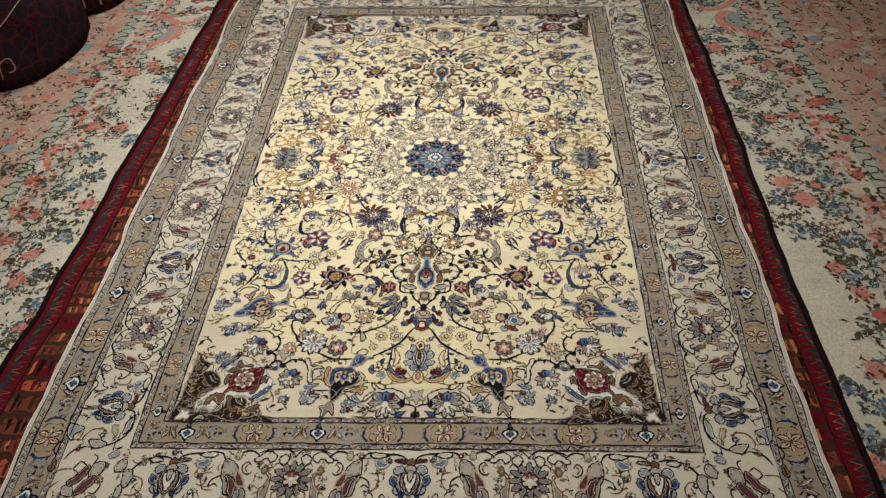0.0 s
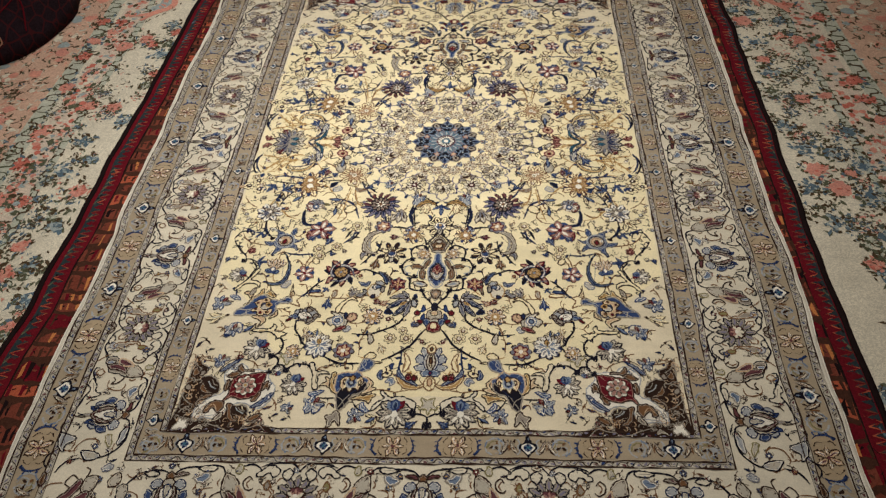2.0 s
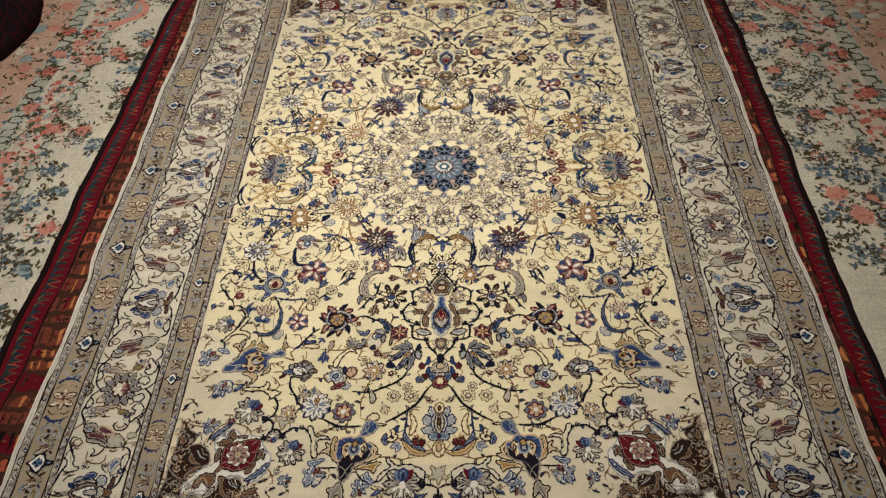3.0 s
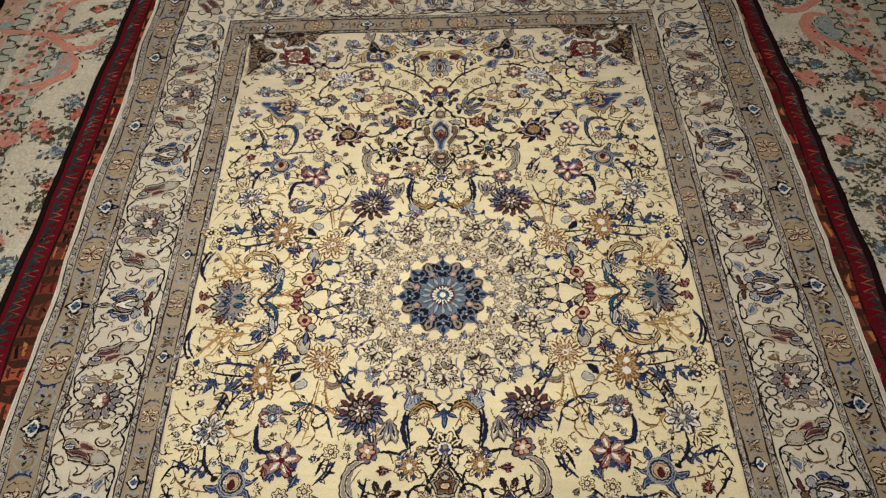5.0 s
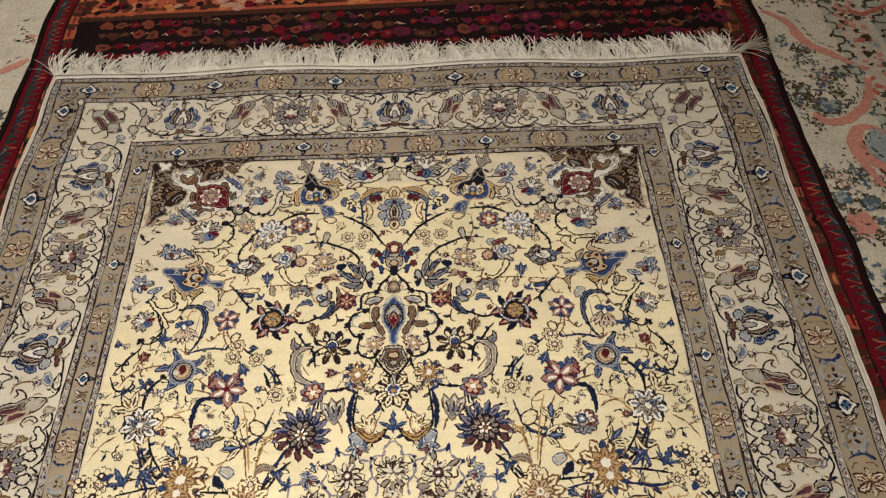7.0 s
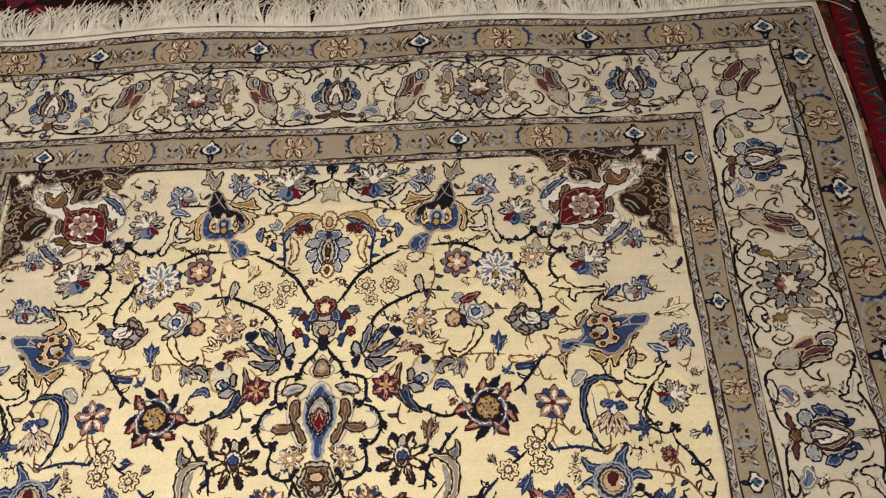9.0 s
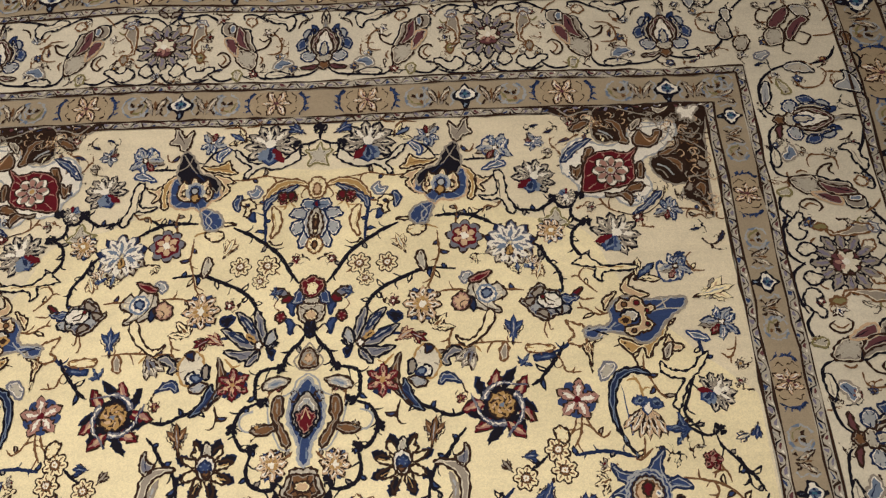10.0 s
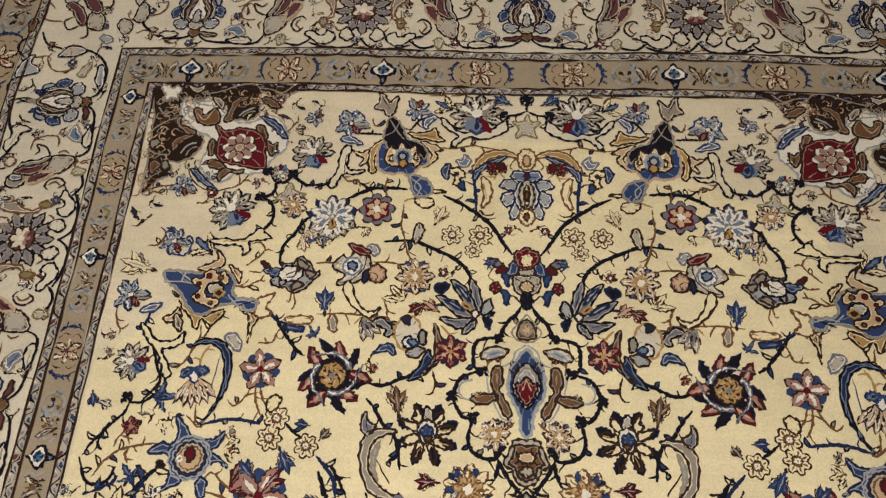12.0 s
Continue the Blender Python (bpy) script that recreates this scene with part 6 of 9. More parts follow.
leaf_shape("maroon", "ink", "bud", (0.361, 0.431), (0.356, 0.448), (0.348, 0.441), (0.336, 0.458), (0.340, 0.437), (0.351, 0.427))
leaf_shape("blue", "navy", "bud", (0.392, 0.466), (0.380, 0.453), (0.370, 0.461), (0.371, 0.444), (0.385, 0.445))
leaf_shape("blue", "navy", "bud", (0.321, 0.523), (0.309, 0.529), (0.302, 0.523), (0.310, 0.514))
leaf_shape("blue", "navy", "bud", (0.342, 0.487), (0.329, 0.482), (0.324, 0.457), (0.336, 0.470))
leaf_shape("stone", "umber", "bud", (0.290, 0.509), (0.275, 0.516), (0.273, 0.508), (0.285, 0.501))
leaf_shape("cream", "brown", "bud", (0.413, 0.680), (0.408, 0.683), (0.404, 0.676), (0.408, 0.671))
leaf_shape("blue", "navy", "bud", (0.631, 0.550), (0.624, 0.559), (0.616, 0.547), (0.620, 0.538))
leaf_shape("cream", "navy", "bud", (0.615, 0.542), (0.605, 0.551), (0.595, 0.538), (0.605, 0.532))
leaf_shape("cream", "umber", "leaf", (0.368, 0.551), (0.358, 0.562), (0.347, 0.557), (0.352, 0.543), (0.363, 0.539))
stem(0.0046, "ink", (0.283, 0.885), (0.262, 0.897), (0.242, 0.905), (0.216, 0.907), (0.188, 0.905))
stem(0.0046, "ink", (0.131, 0.896), (0.107, 0.884), (0.081, 0.867), (0.055, 0.845), (0.036, 0.815), (0.021, 0.794))
stem(0.0036, "ink", (0.265, 0.915), (0.251, 0.906), (0.236, 0.905))
stem(0.0040, "navy", (0.078, 0.866), (0.080, 0.898), (0.083, 0.926), (0.085, 0.943))
stem(0.0024, "umber", (0.079, 0.862), (0.072, 0.870), (0.067, 0.862))
stem(0.0036, "ink", (-0.000, 1.062), (0.016, 1.054), (0.031, 1.051), (0.032, 1.040), (0.032, 1.025))
stem(0.0046, "ink", (-0.000, 1.097), (-0.000, 1.062))
stem(0.0040, "ink", (0.011, 1.082), (-0.000, 1.078), (-0.011, 1.083))
stem(0.0030, "ink", (0.137, 1.043), (0.156, 1.046), (0.177, 1.038), (0.192, 1.016))
stem(0.0034, "ink", (0.338, 0.903), (0.322, 0.911), (0.313, 0.919))
stem(0.0030, "ink", (0.275, 1.010), (0.257, 1.010), (0.237, 1.009))
stem(0.0022, "brown", (0.163, 1.089), (0.139, 1.091), (0.128, 1.083), (0.127, 1.068), (0.139, 1.066))
stem(0.0022, "brown", (0.125, 1.091), (0.106, 1.094), (0.100, 1.104))
stem(0.0022, "brown", (0.141, 0.986), (0.121, 0.984), (0.102, 0.988), (0.085, 0.991), (0.071, 0.988), (0.053, 0.985))
stem(0.0022, "brown", (0.100, 0.937), (0.083, 0.940))
stem(0.0024, "brown", (0.220, 0.888), (0.224, 0.909), (0.221, 0.926))
stem(0.0024, "brown", (0.192, 0.879), (0.193, 0.859), (0.194, 0.839), (0.188, 0.819), (0.180, 0.790), (0.168, 0.775))
stem(0.0022, "gold", (0.193, 0.883), (0.181, 0.888), (0.168, 0.891))
stem(0.0026, "gold", (0.029, 0.955), (0.043, 0.945), (0.052, 0.926))
stem(0.0022, "brown", (0.255, 1.040), (0.251, 1.027), (0.241, 1.025))
stem(0.0024, "brown", (0.302, 0.939), (0.286, 0.918), (0.271, 0.921), (0.264, 0.908))
stem(0.0042, "ink", (0.404, 0.915), (0.402, 0.899), (0.410, 0.888), (0.423, 0.884))
stem(0.0042, "ink", (0.423, 0.884), (0.410, 0.878), (0.400, 0.863), (0.400, 0.843), (0.410, 0.827), (0.421, 0.821))
stem(0.0042, "ink", (0.414, 0.930), (0.404, 0.914), (0.388, 0.913), (0.377, 0.924), (0.364, 0.916), (0.349, 0.908), (0.325, 0.912))
stem(0.0022, "brown", (0.478, 0.898), (0.461, 0.908), (0.451, 0.923), (0.448, 0.933))
stem(0.0022, "brown", (0.615, 0.892), (0.596, 0.899), (0.578, 0.902), (0.559, 0.904))
stem(0.0022, "brown", (0.609, 0.883), (0.601, 0.890), (0.586, 0.884))
stem(0.0024, "umber", (0.491, 0.832), (0.479, 0.844), (0.465, 0.847), (0.445, 0.835))
stem(0.0022, "brown", (0.592, 0.793), (0.574, 0.795), (0.567, 0.815), (0.577, 0.825))
stem(0.0022, "brown", (0.619, 0.686), (0.613, 0.664), (0.604, 0.654), (0.594, 0.661))
stem(0.0034, "ink", (0.561, 0.649), (0.547, 0.622), (0.537, 0.597), (0.529, 0.578), (0.537, 0.563), (0.548, 0.549))
stem(0.0034, "ink", (0.522, 0.585), (0.523, 0.568), (0.534, 0.555), (0.552, 0.544), (0.568, 0.545))
stem(0.0034, "ink", (0.567, 0.544), (0.572, 0.529), (0.585, 0.515), (0.598, 0.499), (0.611, 0.483), (0.619, 0.467))
stem(0.0030, "ink", (0.589, 0.515), (0.596, 0.504), (0.601, 0.484), (0.592, 0.475))
stem(0.0024, "brown", (0.483, 0.664), (0.482, 0.642), (0.490, 0.624), (0.496, 0.610), (0.508, 0.596))
stem(0.0034, "navy", (0.565, 0.690), (0.566, 0.673), (0.572, 0.653))
stem(0.0024, "umber", (0.476, 0.642), (0.469, 0.660), (0.459, 0.682), (0.452, 0.692))
stem(0.0040, "ink", (0.372, 0.685), (0.364, 0.668), (0.348, 0.647), (0.333, 0.630), (0.321, 0.622))
stem(0.0036, "navy", (0.385, 0.691), (0.370, 0.676), (0.355, 0.671))
stem(0.0022, "brown", (0.360, 0.668), (0.367, 0.655), (0.373, 0.641), (0.393, 0.640))
stem(0.0042, "ink", (0.351, 0.848), (0.358, 0.824), (0.373, 0.803), (0.377, 0.788), (0.378, 0.766))
stem(0.0040, "ink", (0.304, 0.874), (0.330, 0.856), (0.347, 0.844), (0.359, 0.824))
stem(0.0022, "brown", (0.452, 0.734), (0.428, 0.727), (0.409, 0.737), (0.396, 0.739))
stem(0.0022, "brown", (0.429, 0.763), (0.410, 0.781), (0.404, 0.793), (0.414, 0.806))
stem(0.0020, "brown", (0.424, 0.754), (0.405, 0.752))
stem(0.0046, "ink", (0.219, 0.811), (0.183, 0.814), (0.162, 0.810), (0.144, 0.802), (0.121, 0.792), (0.104, 0.781), (0.091, 0.769), (0.084, 0.755), (0.079, 0.741))
stem(0.0022, "brown", (0.311, 0.687), (0.277, 0.690), (0.252, 0.689), (0.226, 0.687), (0.205, 0.686), (0.199, 0.678))
stem(0.0022, "brown", (0.213, 0.716), (0.207, 0.701), (0.205, 0.686))
stem(0.0022, "brown", (0.321, 0.771), (0.294, 0.773), (0.282, 0.771))
stem(0.0022, "brown", (0.233, 0.775), (0.207, 0.776), (0.187, 0.771))
stem(0.0020, "brown", (0.051, 0.811), (0.065, 0.819), (0.081, 0.818))
stem(0.0022, "gold", (0.243, 0.686), (0.240, 0.669), (0.234, 0.655))
stem(0.0022, "gold", (0.252, 0.675), (0.243, 0.684), (0.231, 0.671))
stem(0.0024, "gold", (0.125, 0.677), (0.112, 0.663), (0.106, 0.656))
stem(0.0034, "navy", (0.135, 0.708), (0.118, 0.709), (0.110, 0.704))
stem(0.0046, "ink", (0.008, 0.711), (0.014, 0.699), (0.027, 0.686), (0.035, 0.672), (0.039, 0.659))
stem(0.0044, "ink", (0.039, 0.660), (0.058, 0.659), (0.073, 0.652), (0.076, 0.635), (0.074, 0.616), (0.064, 0.609))
stem(0.0044, "ink", (0.067, 0.610), (0.080, 0.605), (0.091, 0.600), (0.099, 0.587), (0.103, 0.571), (0.097, 0.555), (0.086, 0.542), (0.073, 0.542))
stem(0.0044, "ink", (0.074, 0.540), (0.080, 0.517), (0.076, 0.499), (0.062, 0.489), (0.044, 0.487), (0.035, 0.496))
stem(0.0040, "ink", (0.038, 0.488), (0.039, 0.473), (0.044, 0.458))
stem(0.0044, "ink", (0.038, 0.486), (0.030, 0.471), (0.020, 0.456), (0.008, 0.443))
stem(0.0040, "ink", (0.226, 0.564), (0.211, 0.547), (0.197, 0.525), (0.183, 0.514), (0.175, 0.491), (0.172, 0.467))
stem(0.0032, "ink", (0.174, 0.492), (0.179, 0.483), (0.188, 0.478))
stem(0.0042, "ink", (0.230, 0.588), (0.205, 0.583), (0.178, 0.594), (0.158, 0.603), (0.141, 0.616))
stem(0.0024, "umber", (0.134, 0.608), (0.129, 0.588), (0.133, 0.574))
stem(0.0024, "umber", (0.130, 0.583), (0.118, 0.588))
stem(0.0024, "brown", (0.040, 0.524), (0.028, 0.528), (0.016, 0.538))
stem(0.0040, "navy", (0.457, 0.516), (0.438, 0.522), (0.414, 0.526), (0.389, 0.524), (0.373, 0.521))
stem(0.0032, "ink", (0.337, 0.524), (0.323, 0.511), (0.310, 0.503))
stem(0.0040, "navy", (0.288, 0.481), (0.274, 0.466), (0.261, 0.450), (0.256, 0.426))
stem(0.0030, "ink", (0.261, 0.450), (0.248, 0.452))
stem(0.0026, "brown", (0.599, 0.437), (0.588, 0.458), (0.568, 0.476), (0.541, 0.484), (0.514, 0.488))
stem(0.0022, "brown", (0.553, 0.482), (0.558, 0.470), (0.552, 0.459))
stem(0.0022, "brown", (0.425, 0.553), (0.414, 0.545), (0.401, 0.557), (0.392, 0.574))
stem(0.0024, "brown", (0.387, 0.577), (0.384, 0.553), (0.374, 0.533))
stem(0.0024, "brown", (0.380, 0.574), (0.374, 0.556), (0.364, 0.545))
stem(0.0022, "brown", (0.440, 0.444), (0.430, 0.452), (0.416, 0.441), (0.396, 0.427))
stem(0.0034, "ink", (0.623, 0.465), (0.608, 0.435), (0.590, 0.429), (0.574, 0.437), (0.569, 0.454))
stem(0.0034, "navy", (0.548, 0.442), (0.536, 0.428), (0.531, 0.413))
stem(0.0034, "navy", (0.516, 0.451), (0.526, 0.433), (0.532, 0.416))
stem(0.0022, "brown", (0.470, 0.545), (0.468, 0.529), (0.466, 0.516))
stem(0.0022, "brown", (0.577, 0.480), (0.571, 0.496), (0.552, 0.492))
stem(0.0026, "gold", (0.475, 0.590), (0.473, 0.616), (0.464, 0.632))
stem(0.0020, "brown", (0.480, 0.529), (0.461, 0.513), (0.452, 0.519))
put(trefoil, 0.000, 1.087, 0.0105, 0, "trefoil")
put(trefoil, 0.036, 1.052, 0.0105, 50, "trefoil")
put(trefoil, 0.417, 0.932, 0.0105, 50, "trefoil")
put(trefoil, 0.424, 0.883, 0.0105, 50, "trefoil")
put(trefoil, 0.375, 0.928, 0.0105, 50, "trefoil")
put(trefoil, 0.038, 0.659, 0.0105, 50, "trefoil")
put(trefoil, 0.061, 0.608, 0.0105, 50, "trefoil")
put(trefoil, 0.104, 0.571, 0.0105, 50, "trefoil")
put(trefoil, 0.073, 0.542, 0.0105, 50, "trefoil")
put(trefoil, 0.035, 0.496, 0.0105, 50, "trefoil")
put(trefoil, 0.572, 0.550, 0.0105, 50, "trefoil")
put(single_daisy, 0.114, 0.826, 0.0168, 0, "daisy", rough=0.0016)
put(single_daisy, 0.071, 0.826, 0.0177, 0, "daisy", rough=0.0016)
put(single_daisy, 0.081, 0.800, 0.0128, 0, "daisy", rough=0.0016)
put(single_daisy, 0.350, 0.530, 0.0178, 0, "daisy", rough=0.0016)
put(single_daisy, 0.357, 0.502, 0.0178, 0, "daisy", rough=0.0016)
put(single_daisy, 0.304, 0.493, 0.0169, 0, "daisy", rough=0.0016)
for branch in (((0.31, 0.32), (0.37, 0.23), (0.45, 0.22), (0.53, 0.29), (0.56, 0.40)), ((0.39, 0.225), (0.41, 0.13), (0.48, 0.07), (0.54, 0.09)), ((0.46, 0.225), (0.52, 0.17), (0.585, 0.19)),
             ((0.42, 0.11), (0.37, 0.06), (0.40, 0.02)), ((0.53, 0.29), (0.48, 0.36), (0.43, 0.38)), ((0.33, 0.28), (0.27, 0.31), (0.22, 0.29))):
    vine(0.0036, "gold", *branch, layer=2, thorn=0.006)
put(bud, 0.138, 1.070, 0.0171, 59, "bud")
put(bud, 0.502, 0.795, 0.0215, 49, "bud")
put(brown_bud, 0.192, 0.725, 0.0178, 41, "bud")
put(tulip, 0.233, 0.669, 0.0199, -151, "tulip")
put(bud, 0.516, 0.554, 0.0225, -83, "bud")
put(brown_bud, 0.407, 0.484, 0.0132, -103, "bud")
put(bud, 0.313, 0.809, 0.0120, -5, "bud")
put(bud, 0.314, 0.660, 0.0127, 35, "bud")
put(hook_leaf, 0.188, 0.574, 0.0057, -45, "leaf")
put(fleur, 0.054, 0.779, 0.0112, -76, "bud")
put(peach_flower, 0.347, -0.066, 0.05, 0, "lotus", rough=0.0016)
leaf_shape("peach", "brown", "flower", (0.035, 0.331), (0.047, 0.349), (0.058, 0.339), (0.062, 0.319), (0.047, 0.307))
leaf_shape("sky", "navy", "flower", (0.054, 0.306), (0.071, 0.315), (0.091, 0.306), (0.081, 0.279), (0.063, 0.270))
leaf_shape("cream", "umber", "leaf", (0.267, 0.332), (0.286, 0.348), (0.302, 0.341), (0.292, 0.318), (0.273, 0.316))
leaf_shape("blue", "navy", "bud", (0.287, 0.115), (0.304, 0.130), (0.314, 0.116), (0.301, 0.102))
leaf_shape("blue", "navy", "bud", (0.219, 0.226), (0.234, 0.238), (0.241, 0.225), (0.227, 0.213))
leaf_shape("ink", "navy", "leaf", (0.340, 0.208), (0.349, 0.226), (0.362, 0.232), (0.359, 0.213))
leaf_shape("maroon", "ink", "bud", (0.367, 0.172), (0.389, 0.179), (0.396, 0.161), (0.379, 0.147))
leaf_shape("blue", "navy", "bud", (0.347, 0.174), (0.368, 0.172), (0.360, 0.156))
leaf_shape("blue", "navy", "bud", (0.394, 0.167), (0.412, 0.160), (0.396, 0.154))
leaf_shape("stone", "umber", "tulip", (0.326, 0.145), (0.341, 0.160), (0.356, 0.137), (0.345, 0.112), (0.329, 0.115))
leaf_shape("mist", "navy", "leaf", (0.417, -0.052), (0.429, -0.061), (0.433, -0.080), (0.423, -0.102), (0.412, -0.086))
leaf_shape("mist", "navy", "leaf", (0.417, 0.096), (0.431, 0.078), (0.432, 0.049), (0.420, 0.064))
stem(0.0050, "ink", (0.615, -0.070), (0.630, -0.090), (0.634, -0.127), (0.619, -0.164))
leaf_shape("stone", "umber", "leaf", (0.330, -0.024), (0.349, -0.006), (0.353, -0.017), (0.339, -0.032))
leaf_shape("mist", "grey", "leaf", (0.323, 0.242), (0.345, 0.251), (0.350, 0.238), (0.331, 0.226))
leaf_shape("blue", "ink", "bud", (0.439, -0.077), (0.454, -0.074), (0.465, -0.094), (0.469, -0.115), (0.456, -0.107), (0.444, -0.095))
leaf_shape("gold", "umber", "leaf", (0.429, -0.100), (0.446, -0.127), (0.469, -0.144), (0.503, -0.144), (0.518, -0.123), (0.523, -0.137), (0.503, -0.156), (0.467, -0.155), (0.440, -0.138))
leaf_shape("cream", "umber", "leaf", (0.496, 0.280), (0.516, 0.254), (0.537, 0.260), (0.537, 0.238), (0.518, 0.232), (0.498, 0.239))
leaf_shape("maroon", "umber", "bud", (0.544, -0.038), (0.562, -0.046), (0.567, -0.064), (0.549, -0.056))
stem(0.0040, "ink", (0.075, 0.415), (0.080, 0.380), (0.084, 0.338), (0.075, 0.313), (0.050, 0.294), (0.022, 0.303), (0.011, 0.323))
stem(0.0034, "ink", (0.155, 0.414), (0.159, 0.388), (0.161, 0.367))
stem(0.0040, "ink", (0.208, 0.256), (0.230, 0.238), (0.254, 0.214), (0.266, 0.194))
stem(0.0028, "gold", (0.235, 0.323), (0.261, 0.309), (0.272, 0.277), (0.279, 0.245), (0.274, 0.214))
stem(0.0028, "gold", (0.321, 0.384), (0.307, 0.333), (0.299, 0.284), (0.292, 0.237))
stem(0.0034, "navy", (0.295, 0.317), (0.314, 0.305), (0.351, 0.305))
stem(0.0034, "ink", (0.299, 0.197), (0.332, 0.197), (0.389, 0.201))
stem(0.0034, "ink", (0.470, 0.214), (0.509, 0.210), (0.557, 0.200))
stem(0.0034, "ink", (0.511, 0.320), (0.498, 0.283), (0.472, 0.246))
stem(0.0036, "navy", (0.471, -0.002), (0.445, -0.030), (0.420, -0.056))
stem(0.0036, "navy", (0.471, -0.002), (0.453, 0.023), (0.438, 0.043), (0.426, 0.064))
stem(0.0028, "gold", (0.379, 0.031), (0.407, 0.014), (0.444, 0.016), (0.482, 0.022))
stem(0.0028, "gold", (0.371, -0.032), (0.415, -0.020), (0.462, -0.026), (0.485, -0.037))
stem(0.0028, "gold", (0.476, -0.097), (0.524, -0.092), (0.566, -0.083), (0.612, -0.072))
stem(0.0028, "gold", (0.518, -0.056), (0.548, -0.089), (0.571, -0.120), (0.607, -0.157))
stem(0.0028, "gold", (0.511, -0.101), (0.541, -0.126), (0.561, -0.159))
stem(0.0026, "brown", (0.323, 0.172), (0.346, 0.145), (0.381, 0.115), (0.396, 0.112))
stem(0.0028, "gold", (0.480, 0.096), (0.531, 0.101), (0.564, 0.111), (0.597, 0.157))
stem(0.0028, "gold", (0.493, 0.099), (0.520, 0.112), (0.552, 0.155))
stem(0.0028, "gold", (0.480, 0.096), (0.541, 0.089), (0.600, 0.071))
put(single_daisy, 0.285, 0.212, 0.0169, 0, "daisy", rough=0.0016)
put(single_daisy, 0.303, 0.166, 0.0189, 0, "daisy", rough=0.0016)
put(single_daisy, 0.258, 0.173, 0.0130, 0, "daisy", rough=0.0016)
put(single_daisy, 0.253, 0.406, 0.0179, 0, "daisy", rough=0.0016)
put(single_daisy, 0.589, 0.223, 0.0169, 0, "daisy", rough=0.0016)
put(single_daisy, 0.564, 0.187, 0.0149, 0, "daisy", rough=0.0016)
put(single_daisy, 0.611, 0.183, 0.0150, 0, "daisy", rough=0.0016)
fine_vines.build("stem_scroll", rug_field, "dark navy and brown scrolling stems", "stuff")
vines.build("vine_scroll", rug_field, "dark navy and brown scrolling stems", "stuff")
sprays = rug_sheet()
spots.extend((x, y, 0.03) for x, y in ((0.62, 1.08), (0.58, 1.08), (0.54, 1.08), (0.50, 1.08), (0.62, 1.03), (0.62, 0.98), (0.62, 0.93), (0.58, 1.03), (0.54, 1.03), (0.5, 1.03), (0.58, 0.98)))


def open_field(rng):
    while True:
        x, y = rng.uniform(0.01, SIDE[0] - 0.012), rng.uniform(0.01, END[0] - 0.012)
        if math.hypot(x, y) > 0.32:
            return x, y


filler(sprays, open_field, 420, 5, 0.0005, "cream")
sprays.build("small_sprays", rug_field, "tiny buds and curled leaves", "stuff")

# ---- the centre: round blue medallion within rings of scalloped cartouches ----


def medallion():
    m = Motif()
    m.disc(1.0, "stone", 4, lobes=16, depth=0.05)
    m.disc(0.95, "grey", 4.6, lobes=16, depth=0.05)
    for i in range(8):
        a = 45 * i
        s, c = math.sin(radians(a)), math.cos(radians(a))
        m.ring(5, 0.0, 0.36, 0.085, "ink", 5.5, "", 0, a, 190, 0.62 * s, 0.62 * c, hook=0.05)
        m.disc(0.2, "ink", 6, 0.68 * s, 0.68 * c, 5, 0.12, 1.0)
        m.petal(a, 0.75, 1.06, 0.06, "navy", 6)
        for t in (-1, 1):
            u, v = math.cos(radians(a)) * t, -math.sin(radians(a)) * t
            for pts in (((0.0, 0.45), (0.13, 0.58), (0.06, 0.70), (0.0, 0.62)), ((0.0, 0.66), (0.16, 0.72), (0.14, 0.86), (0.03, 0.80)), ((0.02, 0.80), (0.07, 0.92), (0.0, 1.02)), ((0.13, 0.56), (0.24, 0.62), (0.22, 0.74))):
                m.line([(p * u + q * s, p * v + q * c) for p, q in pts], 0.024, "sky", 8)
        m.disc(0.03, "mist", 9, 0.74 * s, 0.74 * c)
        b = radians(a + 22.5)
        m.disc(0.09, "rose", 7, 0.64 * math.sin(b), 0.64 * math.cos(b), 5, 0.15)
        m.disc(0.05, "peach", 8, 0.64 * math.sin(b), 0.64 * math.cos(b))
        m.petal(a + 22.5, 0.68, 0.97, 0.09, "stone", 5, "umber", 0.03)
        m.petal(a + 22.5, 0.74, 0.9, 0.03, "umber", 7.5)
    m.ring(16, 0.26, 0.50, 0.032, "mist", 10, "teal", 0.03)
    m.disc(0.29, "wine", 12, lobes=20, depth=0.06)
    m.disc(0.26, "ink", 12.5, lobes=20, depth=0.05)
    m.ring(18, 0.12, 0.25, 0.024, "white", 13)
    m.disc(0.12, "teal", 14)
    m.disc(0.07, "white", 15)
    return m


